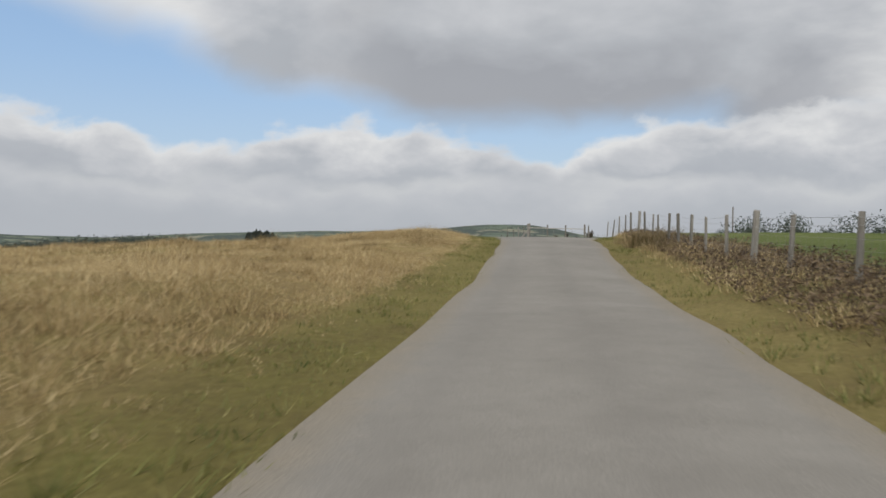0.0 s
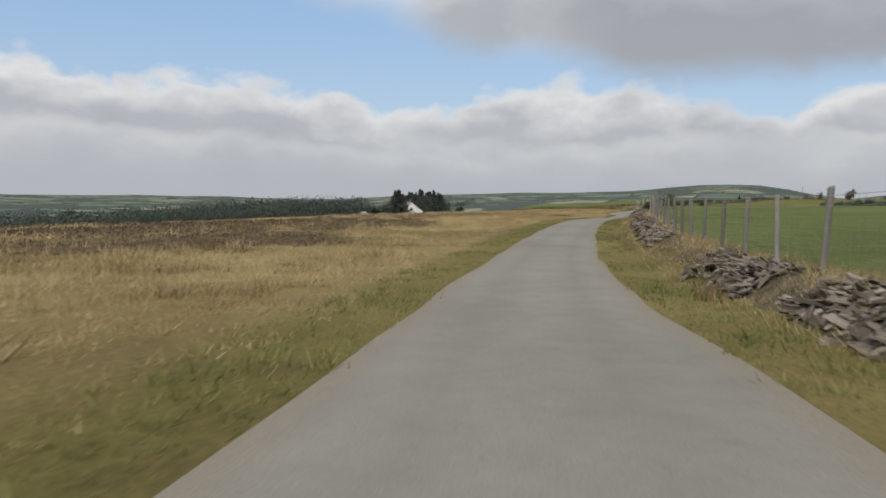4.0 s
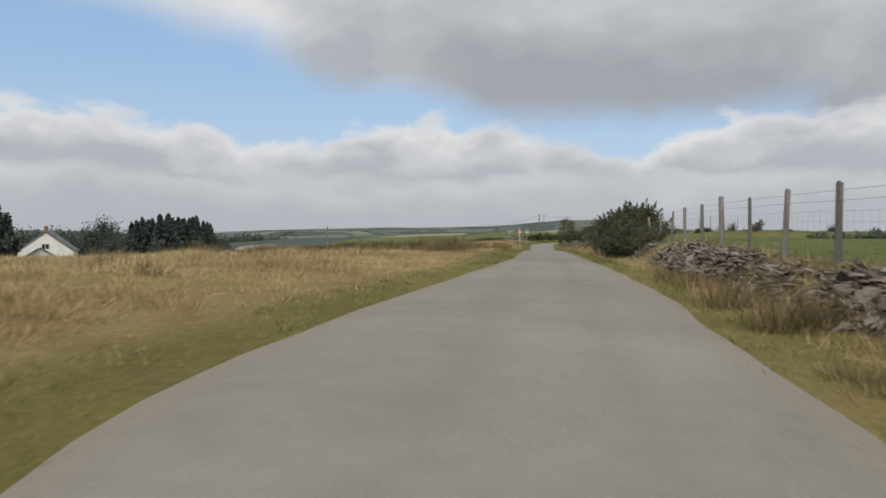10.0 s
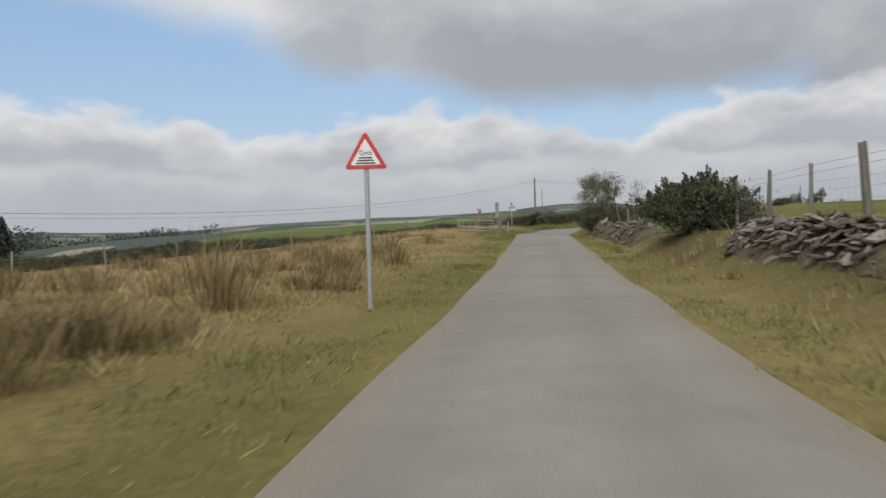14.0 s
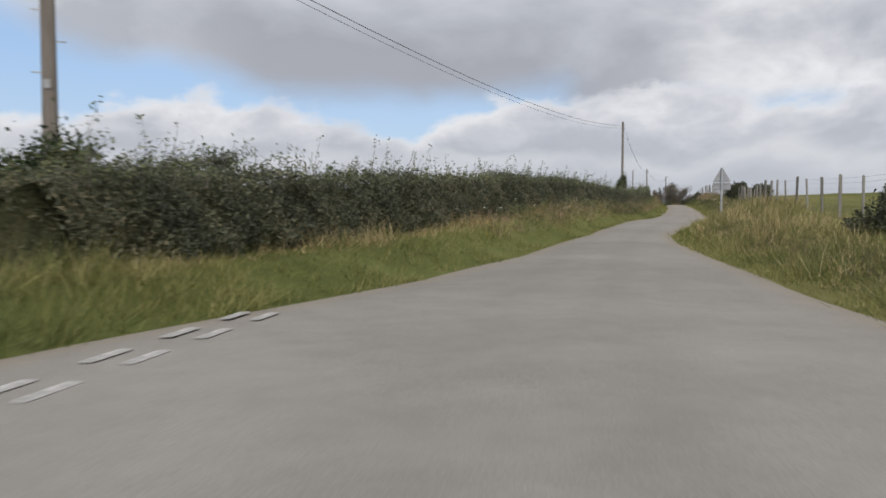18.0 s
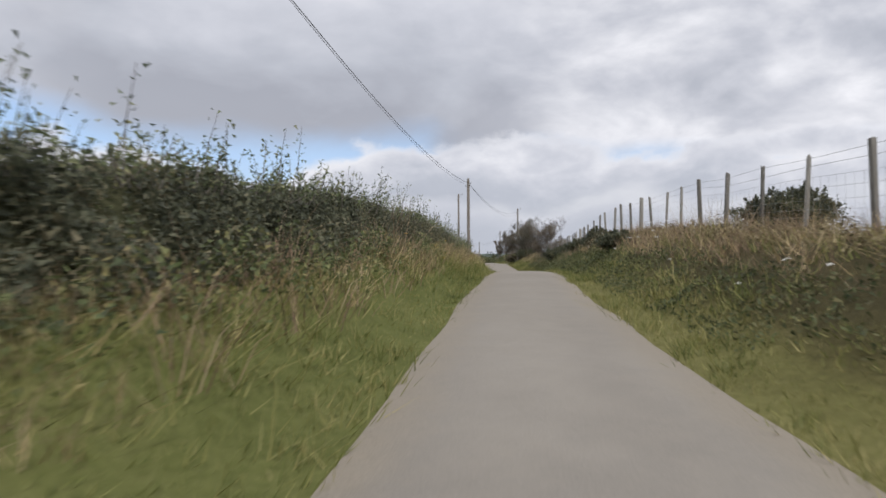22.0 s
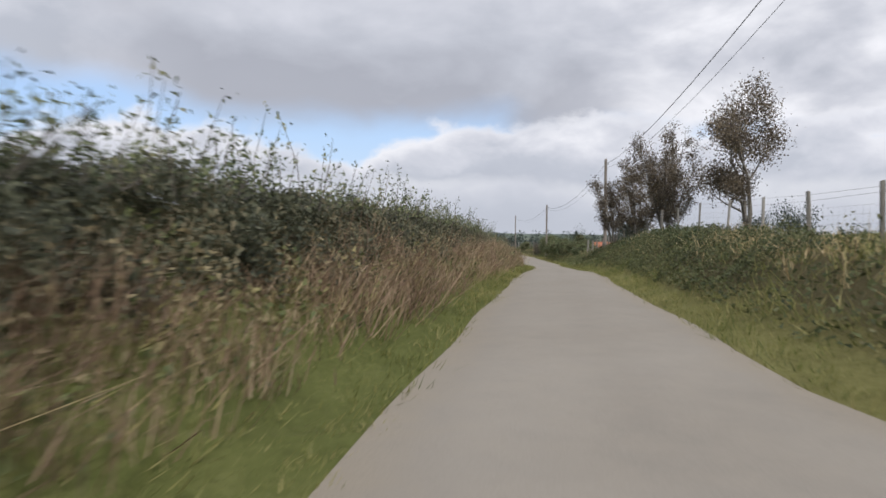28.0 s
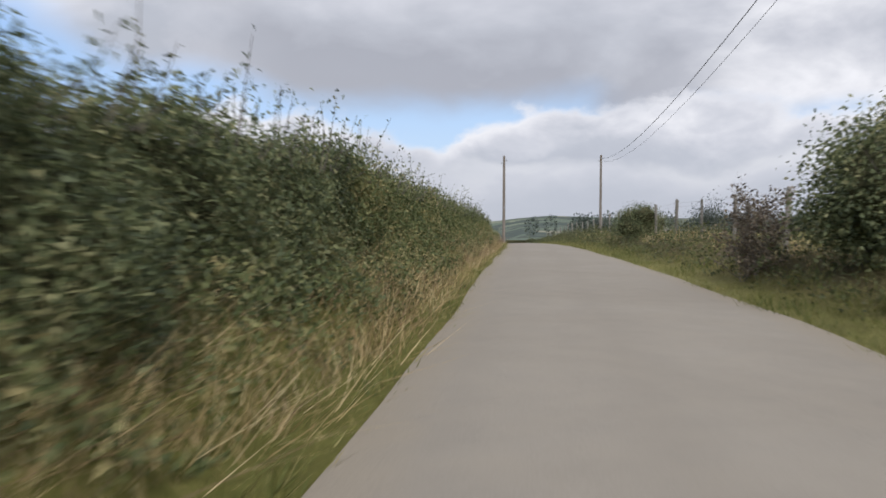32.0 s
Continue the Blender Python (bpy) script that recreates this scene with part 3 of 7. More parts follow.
dense_u = np.arange(FIRST, LAST + 0.01, 0.05)
dense_p, dense_r = lane(dense_u)


def nearest(x, y):
    """Station and offset of places, by the nearest point of the lane."""
    x, y = np.ravel(x), np.ravel(y)
    u, o = np.empty(len(x)), np.empty(len(x))
    for k in range(0, len(x), 4000):
        dx, dy = x[k:k + 4000, None] - dense_p[None, :, 0], y[k:k + 4000, None] - dense_p[None, :, 1]
        j = np.argmin(dx * dx + dy * dy, 1)
        rows = np.arange(len(j))
        u[k:k + 4000] = dense_u[j]
        side = dx[rows, j] * dense_r[j, 0] + dy[rows, j] * dense_r[j, 1]
        o[k:k + 4000] = np.sign(side) * np.hypot(dx[rows, j], dy[rows, j])
    return u, o


def country(x, y):
    """Height of the wider country: moor falling to a valley, then hills all round."""
    u, o = nearest(x, y)
    z = spline(LANE, u - FIRST)[:, 2]
    h = shape(u, o, x, y, z)
    r = np.hypot(x - 60, y - 330)
    az = np.arctan2(x - 60, y - 330)
    left = ease(-0.3, 0.3, -np.sin(az + 0.1))
    h = h - ease(80, 300, -o) * 15 - ease(330, 1500, r) * (16 + 8 * left)
    crest = 52 + 18 * np.sin(3 * az + 0.6) + 12 * np.sin(7 * az + 2.0) + 7 * np.sin(17 * az) + 22 * ease(-0.06, 0.09, az) * ease(0.24, 0.14, az) - 22 * ease(0.15, 0.24, az) * ease(0.34, 0.26, az) - 30 * ease(0.3, 0.4, az) * ease(0.9, 0.7, az)
    h = h + ease(1300, 3700, r) * crest + ease(500, 1500, r) * hum(x, y, 900.0, 1.0) * 7
    return h


def surface(u, o):
    """World places on the ground at stations u and offsets o."""
    u, o = np.broadcast_arrays(np.asarray(u, float), np.asarray(o, float))
    p, r = lane(u.ravel())
    x, y = p[:, 0] + r[:, 0] * o.ravel(), p[:, 1] + r[:, 1] * o.ravel()
    return np.stack([x, y, shape(u.ravel(), o.ravel(), x, y, p[:, 2])], 1)


def spot(u, o):
    return Vector(surface(np.array([u]), np.array([o]))[0])


def heading(u):
    """Turn about z that faces +y along the lane."""
    _, r = lane(u)
    return math.degrees(math.atan2(r[0, 1], r[0, 0]))


def sheet(name, verts, faces, mat, colours=None, smooth=True, parent=None):
    me = bpy.data.meshes.new(name)
    me.from_pydata([tuple(v) for v in verts], [], faces)
    me.materials.append(mat)
    if colours is not None:
        c = me.color_attributes.new("cover", "FLOAT_COLOR", "POINT")
        c.data.foreach_set("color", (colours if colours.shape[1] == 4 else np.c_[colours, np.ones(len(colours))]).astype(np.float32).ravel())
    if smooth:
        me.polygons.foreach_set("use_smooth", np.ones(len(me.polygons), bool))
    ob = new(name, me)
    ob.parent = parent
    return ob


def strip(name, us, offsets, mat, lift=0.0, colour=None):
    """A sheet along the lane; offsets is (len(us), n)."""
    n = offsets.shape[1]
    pts = surface(np.repeat(us, n), offsets.ravel())
    pts[:, 2] += lift
    faces = [(i * n + j, i * n + j + 1, (i + 1) * n + j + 1, (i + 1) * n + j) for i in range(len(us) - 1) for j in range(n - 1)]
    return sheet(name, pts, faces, mat, None if colour is None else colour(np.repeat(us, n), offsets.ravel(), pts))


def heath(u, o, x, y):
    """How far brown heather, in bands across the slope, takes the place of the moor grass."""
    a = -o - 1.5
    amount = ease(5.5, 13, a) * (0.56 * ease(2.9, 3.4, u) * ease(9.4, 7.8, u) + 0.36 * ease(7.8, 9.4, u) * ease(12.5, 11, u))
    return np.where(amount > 0, ease(-0.2, 0.2, amount * 1.25 - (0.5 + 0.42 * hum(x * 0.4, y, 23.0, 1.3) + 0.12 * hum(x, y, 5.0, 2.0))), 0.0)


def cover_of(u, o, p):
    """Which ground cover lies where: dry moor, green sward, earth."""
    left, right, m = along(EDGE_LEFT, u), along(EDGE_RIGHT, u), np.abs(o)
    hedged = ease(16.8, 17.6, u)
    a = np.where(o < 0, m - left, m - right)
    patch = 0.5 + 0.5 * hum(p[:, 0], p[:, 1], 17.0, 3.0)
    green_left = np.maximum(hedged, np.maximum(0.75 * ease(2.6, 0.9, a), 0.42 * patch))
    green_left = np.maximum(green_left, ease(11.8, 12.8, u) * 0.5)
    green = np.where(o < 0, green_left, np.where(a > 3.2, 1.0, 0.55))
    earth = np.where(o < 0, 0.35 * hedged * ease(1.6, 2.6, a) * ease(8, 5, a), (0.6 + 0.3 * hedged) * ease(1.3 - 0.6 * hedged, 2.1 - 0.8 * hedged, a) * ease(4.4, 3.2, a))
    grazed = np.where(o > 0, np.maximum(ease(3.0, 3.9, a) * (1 - 0.65 * hedged), 0.5 * hedged * ease(1.6, 0.8, a)), np.maximum(0.7 * hedged * ease(2.6, 1.4, a) * (1 - 0.7 * ease(28.4, 29.2, u)), 0.9 * np.maximum(ease(29.8, 30.3, u) * ease(2.6, 3.6, a), ease(17.0, 17.8, u) * ease(9.0, 14.0, a))))
    return np.stack([grazed, green, earth, heath(u, o, p[:, 0], p[:, 1])], 1)


stations = np.arange(FIRST + 0.2, LAST - 0.2, 0.06)
fan = np.array([-70, -58, -48, -40, -34, -29, -25, -21.5, -18.5, -16, -13.8, -12, -10.4, -9, -7.8, -6.8, -5.9, -5.1, -4.4, -3.8, -3.2, -2.7, -2.2, -1.8, -1.4, -1, 1, 1.4, 1.8, 2.2, 2.6, 3, 3.4, 3.9, 4.4, 5, 5.7, 6.5, 7.5, 8.7, 10, 12, 14.5, 17.5, 21, 25, 30, 36, 44, 56, 70], float)
ground = strip("ground", stations, np.repeat(fan[None], len(stations), 0), mat_ground, -0.035, cover_of)
tagged(ground, "rough moor grass and green verges beside the lane", "ground", kind="structure")

road_u = np.arange(FIRST + 0.2, LAST - 0.2, 0.05)
wob = np.array([hum(road_u * 20, 0 * road_u, 9.0, 1.0) * 0.07, hum(road_u * 20, 0 * road_u, 7.0, 5.0) * 0.08])
lo, ro = -along(EDGE_LEFT, road_u) + wob[0], along(EDGE_RIGHT, road_u) + wob[1]
frac = np.array([0, 0.05, 0.12, 0.2, 0.28, 0.36, 0.44, 0.5, 0.56, 0.64, 0.72, 0.8, 0.88, 0.95, 1.0])
across = lo[:, None] * (1 - frac) + ro[:, None] * frac
n = len(frac)
p, r = lane(road_u)
camber = 0.03 - 0.05 * (frac - 0.5) ** 2 * 4
rv = np.concatenate([np.stack([p[:, 0] + r[:, 0] * across[:, j], p[:, 1] + r[:, 1] * across[:, j], p[:, 2] + camber[j]], 1)[:, None] for j in range(n)], 1)
skirt_l, skirt_r = rv[:, :1].copy(), rv[:, -1:].copy()
skirt_l[:, :, 2] -= 0.12
skirt_r[:, :, 2] -= 0.12
near_edge = np.minimum(across - across[:, :1], across[:, -1:] - across)
track = np.exp(-((np.abs(across + 0.05) - 0.72) / 0.28) ** 2)
wear = np.stack([ease(0.6, 0.0, near_edge), track, 0 * track + ease(18.5, 24.0, road_u)[:, None]], 2)
road_wear = np.concatenate([wear[:, :1], wear[:, :1], wear, wear[:, -1:], wear[:, -1:]], 1).reshape(-1, 3)
rv = np.concatenate([skirt_l, rv[:, :1], rv, rv[:, -1:], skirt_r], 1)
n += 4
road = sheet("road", rv.reshape(-1, 3), [(i * n + j, i * n + j + 1, (i + 1) * n + j + 1, (i + 1) * n + j) for i in range(len(road_u) - 1) for j in range(n - 1) if j not in (1, n - 3)], mat_road, road_wear)
tagged(road, "narrow worn grey asphalt lane with crumbling edges", "road", kind="structure")

# The wider country, out to the hills
rings = np.concatenate([np.linspace(0, 420, 36), np.geomspace(450, 4700, 46)])
spokes = np.linspace(0, 2 * np.pi, 181)[:-1]
rr, aa = np.meshgrid(rings, spokes, indexing="ij")
cx, cy = (60 + rr * np.sin(aa)).ravel(), (330 + rr * np.cos(aa)).ravel()
cz = country(cx, cy)
cu, co = nearest(cx, cy)
cz -= 1.6 * ease(68, 40, np.abs(co)) + 0.15
m = len(spokes)
faces = [(i * m + j, i * m + (j + 1) % m, (i + 1) * m + (j + 1) % m, (i + 1) * m + j) for i in range(len(rings) - 1) for j in range(m)]
moorish = ease(150, 95, np.abs(co)) * (co < 0) * (cu < 17)
pasture = ease(260, 120, np.abs(co)) * np.maximum((co > 0) * (cu < 36), (co > 0) * (cu >= 17) * (cu < 30) * 0.6)
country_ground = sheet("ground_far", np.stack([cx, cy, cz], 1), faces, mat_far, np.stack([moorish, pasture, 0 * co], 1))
tagged(country_ground, "farmland patchwork in the valley and hills beyond, haze mixed into its colours", "landscape", kind="structure")


# ---- builders ----
rng = np.random.default_rng(7)


def fast_mesh(name, verts, faces, mat, smooth=False):
    """A mesh from arrays; faces is (n, 3) or (n, 4)."""
    verts, faces = np.asarray(verts, np.float32).reshape(-1, 3), np.asarray(faces, np.int32)
    me = bpy.data.meshes.new(name)
    k = faces.shape[1]
    me.vertices.add(len(verts))
    me.vertices.foreach_set("co", verts.ravel())
    me.loops.add(faces.size)
    me.loops.foreach_set("vertex_index", faces.ravel())
    me.polygons.add(len(faces))
    me.polygons.foreach_set("loop_start", np.arange(0, faces.size, k, dtype=np.int32))
    me.polygons.foreach_set("loop_total", np.full(len(faces), k, np.int32))
    me.update(calc_edges=True)
    if smooth:
        me.polygons.foreach_set("use_smooth", np.ones(len(faces), bool))
    me.materials.append(mat)
    return me


def stuff(name, me, label, category, parent=None):
    ob = new(name, me)
    ob.parent = parent
    return tagged(ob, label, category, kind="stuff")


def thing(name, at, label, category, group="", turn=0.0):
    ob = new(name)
    ob.empty_display_size = 0.2
    ob.matrix_world = Matrix.Translation(at) @ Matrix.Rotation(radians(turn), 4, "Z")
    return tagged(ob, label, category, group)


def part(name, data, parent, label=""):
    ob = new(name, data)
    ob.parent = parent
    if label:
        ob["label"] = label
    return ob


def solid(name, bm, mat):
    me = bpy.data.meshes.new(name)
    bm.normal_update()
    bm.to_mesh(me)
    bm.free()
    me.materials.append(mat)
    return me


def bar(bm, a, b, w, d, twist=0.0):
    """A square-edged bar from a to b, w by d across, with eased edges."""
    a, b = Vector(a), Vector(b)
    ln = (b - a).length
    m = Matrix.Translation((a + b) / 2) @ (b - a).to_track_quat("Z", "Y").to_matrix().to_4x4() @ Matrix.Rotation(twist, 4, "Z")
    made = bmesh.ops.create_cube(bm, size=1.0, matrix=m @ Matrix.Diagonal((w, d, ln, 1)))
    edges = {e for v in made["verts"] for e in v.link_edges}
    bmesh.ops.bevel(bm, geom=list(edges), offset=min(w, d) * 0.12, segments=1, affect="EDGES")


def tube_arrays(points, radii, sides=7, cap=True):
    """Vertices and quads of a tapered tube through points."""
    pts, radii = np.asarray(points, float), np.asarray(radii, float)
    d = np.gradient(pts, axis=0)
    d /= np.linalg.norm(d, axis=1, keepdims=True) + 1e-9
    ref = np.where(np.abs(d[:, 2:3]) < 0.9, np.array([[0, 0, 1.0]]), np.array([[1.0, 0, 0]]))
    u = np.cross(d, ref)
    u /= np.linalg.norm(u, axis=1, keepdims=True) + 1e-9
    v = np.cross(d, u)
    ang = np.linspace(0, 2 * np.pi, sides, endpoint=False)
    ring = u[:, None] * np.cos(ang)[None, :, None] + v[:, None] * np.sin(ang)[None, :, None]
    verts = (pts[:, None] + ring * radii[:, None, None]).reshape(-1, 3)
    i, j = np.meshgrid(np.arange(len(pts) - 1), np.arange(sides), indexing="ij")
    a, b = i * sides + j, i * sides + (j + 1) % sides
    quads = np.stack([a, b, b + sides, a + sides], -1).reshape(-1, 4)
    if cap:
        tip = len(verts)
        verts = np.vstack([verts, pts[-1:] + d[-1:] * radii[-1] * 0.3])
        last = (len(pts) - 1) * sides
        quads = np.vstack([quads, [[last + k, last + (k + 1) % sides, tip, tip] for k in range(sides)]])
    return verts, quads


def tubes(name, runs, mat, sides=7):
    """One mesh of many tubes; a run is (points, radii)."""
    vs, fs, n = [], [], 0
    for points, radii in runs:
        v, f = tube_arrays(points, radii, sides, cap=False)
        vs.append(v)
        fs.append(f + n)
        n += len(v)
    return fast_mesh(name, np.vstack(vs), np.vstack(fs), mat, smooth=True)


def blades(base, height, width, lean=0.35, splay=0.0, wind=(0.12, 0.05)):
    """Grass blades: each a bent pair of a quad and a tip, standing on base."""
    k = len(base)
    ang = rng.uniform(0, 2 * np.pi, k)
    side = np.stack([np.cos(ang), np.sin(ang), 0 * ang], 1) * (width * rng.uniform(0.6, 1.3, k))[:, None] * 0.5
    out = rng.normal(0, lean, (k, 2)) + np.array(wind) + splay
    h = height * rng.uniform(0.6, 1.25, k)
    mid = base + np.stack([out[:, 0] * h * 0.35, out[:, 1] * h * 0.35, h * 0.55], 1)
    tip = base + np.stack([out[:, 0] * h, out[:, 1] * h, h * (1 - 0.25 * (out**2).sum(1).clip(0, 1.5))], 1)
    verts = np.stack([base - side, base + side, mid - side * 0.8, mid + side * 0.8, tip], 1).reshape(-1, 3)
    o = np.arange(k)[:, None] * 5
    tris = np.concatenate([o + [0, 1, 3], o + [0, 3, 2], o + [2, 3, 4]], 1).reshape(-1, 3)
    return verts, tris


def short_blades(base, height, width, lean=0.35, splay=0.0, wind=(0.12, 0.05)):
    """Short grass: one leaning pointed blade each."""
    k = len(base)
    ang = rng.uniform(0, 2 * np.pi, k)
    side = np.stack([np.cos(ang), np.sin(ang), 0 * ang], 1) * (width * rng.uniform(0.6, 1.3, k))[:, None] * 0.5
    out = rng.normal(0, lean, (k, 2)) + np.array(wind) + splay
    h = height * rng.uniform(0.6, 1.25, k)
    tip = base + np.stack([out[:, 0] * h, out[:, 1] * h, h * (1 - 0.25 * (out**2).sum(1).clip(0, 1.5))], 1)
    return np.stack([base - side, base + side, tip], 1).reshape(-1, 3), np.arange(3 * k).reshape(-1, 3)


def leaf_cloud(centres, size, up_bias=0.3):
    """Small pointed leaves, each a folded diamond turned at random."""
    k = len(centres)
    a = rng.normal(0, 1, (k, 3))
    a /= np.linalg.norm(a, axis=1, keepdims=True)
    b = np.cross(a, rng.normal(0, 1, (k, 3)) + [0, 0, up_bias])
    b /= np.linalg.norm(b, axis=1, keepdims=True) + 1e-9
    c = np.cross(a, b)
    s = (size * rng.uniform(0.55, 1.35, k))[:, None]
    verts = np.stack([centres - a * s * 0.6, centres + b * s * 0.36 + c * s * 0.1, centres + a * s * 0.6, centres - b * s * 0.36 + c * s * 0.1], 1).reshape(-1, 3)
    o = np.arange(k)[:, None] * 4
    return verts, np.concatenate([o + [0, 1, 2], o + [0, 2, 3]], 1).reshape(-1, 3)


def spray_cloud(centres, size):
    """Single pointed sprays for foliage that is only seen from afar."""
    k = len(centres)
    a = rng.normal(0, 1, (k, 3))
    a /= np.linalg.norm(a, axis=1, keepdims=True)
    b = np.cross(a, rng.normal(0, 1, (k, 3)))
    b /= np.linalg.norm(b, axis=1, keepdims=True) + 1e-9
    s = (size * rng.uniform(0.55, 1.35, k))[:, None]
    return np.stack([centres - a * s * 0.6 + b * s * 0.34, centres - a * s * 0.6 - b * s * 0.34, centres + a * s * 0.7], 1).reshape(-1, 3), np.arange(3 * k).reshape(-1, 3)


def grown(at, height, spread, seed, trunks=1, lean=(0.0, 0.0), start=0.3, levels=3):
    """Limbs of a tree, as runs of points and radii, and the ends where leaves grow."""
    r = np.random.default_rng(seed)
    runs, ends = [], []

    def limb(p, d, length, radius, level):
        steps = 5
        pts, rad, q, dd = [p], [radius], p.copy(), d.copy()
        for k in range(steps):
            dd = dd + r.normal(0, 0.16, 3) + np.array([lean[0], lean[1], 0.10])
            dd /= np.linalg.norm(dd)
            q = q + dd * length / steps
            pts.append(q.copy())
            rad.append(radius * (1 - 0.75 * (k + 1) / steps))
        runs.append((np.array(pts), np.array(rad)))
        if level >= levels:
            ends.extend(pts[2:])
            return
        if level >= 1:
            ends.extend(pts[3:])
        for k in range(r.integers(4, 7) if level == 0 else r.integers(3, 5)):
            f = r.uniform(start, 1.0) if level == 0 else r.uniform(0.3, 1.0)
            i = min(int(f * steps), steps - 1)
            base = pts[i] + (pts[i + 1] - pts[i]) * (f * steps - i)
            side = r.normal(0, 1, 3)
            side[2] = abs(side[2]) * 0.4
            side /= np.linalg.norm(side)
            nd = dd * 0.45 + side * spread
            nd /= np.linalg.norm(nd)
            limb(base, nd, length * r.uniform(0.42, 0.66), max(rad[i] * 0.55, 0.006), level + 1)

    for k in range(trunks):
        off = np.array([r.normal(0, 0.18), r.normal(0, 0.18), 0]) * (trunks > 1)
        d0 = np.array([r.normal(0, 0.10 + 0.25 * (trunks > 1)), r.normal(0, 0.10 + 0.25 * (trunks > 1)), 1.0])
        limb(np.array(at, float) + off, d0 / np.linalg.norm(d0), height * 0.62, 0.035 * height / trunks**0.5 * 0.75, 0)
    return runs, np.array(ends)


def broad_tree(name, at, height, label, seed, mat=None, leaf=0.08, count=9000, spread=0.8, trunks=1, lean=(0.0, 0.0), fluff=0.28, group="", category="tree", start=0.3):
    """A tapered trunk with limbs, and a ragged crown of leaves round the twig ends."""
    runs, ends = grown((0, 0, -0.1), height, spread, seed, trunks, lean, start)
    top = ends[:, 2].max()
    k = height / top
    runs = [(p * k, q * k) for p, q in runs]
    ends = ends * k
    ob = thing(name, at, label, category, group)
    part("trunk", tubes("trunk", runs, mat_bark, 5), ob)
    r = np.random.default_rng(seed + 1)
    centres = ends[r.integers(0, len(ends), count)] + r.normal(0, fluff * height * 0.14, (count, 3))
    v, f = leaf_cloud(centres, np.full(count, leaf))
    part("crown", fast_mesh("crown", v, f, mat or mat_thorn), ob)
    return ob


def fan_tree(name, at, height, width, label, seed, mat, stems=34, count=15000, leaf=0.07):
    """Many straight stems fanning from one stool to a rounded crown, with twigs and leaves along their outer part."""
    r = np.random.default_rng(seed)
    ob = thing(name, at, label, "tree")
    runs, ends, weight = [], [], []
    for k in range(stems):
        out, a = math.sqrt(r.uniform(0, 1)), r.uniform(0, 6.28)
        foot = np.array([math.cos(a), math.sin(a), 0.0]) * 0.22 * out + [0, 0, -0.1]
        tip = np.array([math.cos(a) * out * width * 0.5, math.sin(a) * out * width * 0.5, height * (0.42 + 0.58 * math.sqrt(1 - 0.93 * out**2)) * r.uniform(0.84, 1.02)])
        f = np.linspace(0, 1, 9)[:, None]
        bow = np.array([1, 1, 0]) * (tip - foot) * 0.16 * np.sin(np.pi * f)
        pts = foot + (tip - foot) * f - bow * r.uniform(-0.4, 1.0) + r.normal(0, 0.03, (9, 3)) * f
        runs.append((pts, 0.042 * (1 - 0.88 * f[:, 0])))
        ends.extend(pts[4:]); weight.extend([1.0] * 5)
        for j in range(8):
            i = r.integers(2, 8)
            side = r.normal(0, 1, 3) * [1, 1, 0.5] + (tip - foot) / np.linalg.norm(tip - foot) * 1.1
            side /= np.linalg.norm(side)
            reach = height * r.uniform(0.07, 0.15)
            twig = pts[i] + side * reach * np.linspace(0, 1, 4)[:, None] + r.normal(0, 0.02, (4, 3))
            runs.append((twig, np.array([0.011, 0.008, 0.005, 0.003])))
            ends.extend(twig[1:]); weight.extend([1.3] * 3)
    part("trunk", tubes("trunk", runs, mat_bark, 5), ob)
    w = np.array(weight)
    c = np.array(ends)[r.choice(len(w), count, p=w / w.sum())] + r.normal(0, 0.022 * height, (count, 3))
    v, f = leaf_cloud(c, np.full(count, leaf))
    part("crown", fast_mesh("crown", v, f, mat), ob)
    return ob


def conifer(at, height, seed, label="dark green conifer in the shelter belt by the house", group="shelter belt conifers", wide=0.24):
    """A spruce: straight trunk and drooping tiers of needle sprays."""
    r = np.random.default_rng(seed)
    ob = thing("conifer", at, label, "tree", group)
    part("trunk", tubes("trunk", [(np.array([[0, 0, -0.2], [0, 0, height * 0.5], [0, 0, height * 0.97]]), np.array([0.03, 0.018, 0.004]) * height)], mat_bark, 6), ob)
    n = 2600
    h = r.beta(1.0, 1.5, n)
    reach = (1 - h) ** 0.85 * wide * height * r.uniform(0.35, 1.0, n) * (0.8 + 0.3 * np.sin(h * 55 + r.uniform(0, 0.8, n)))
    a = r.uniform(0, 2 * np.pi, n)
    reach *= 0.85 + 0.25 * np.sin(a * 3 + seed)
    c = np.stack([np.cos(a) * reach, np.sin(a) * reach, h * height * 0.98 + 0.04 * height - reach * 0.25], 1)
    v, f = spray_cloud(c, np.full(n, 0.06 * height))
    part("crown", fast_mesh("crown", v, f, mat_conifer), ob)
    return ob


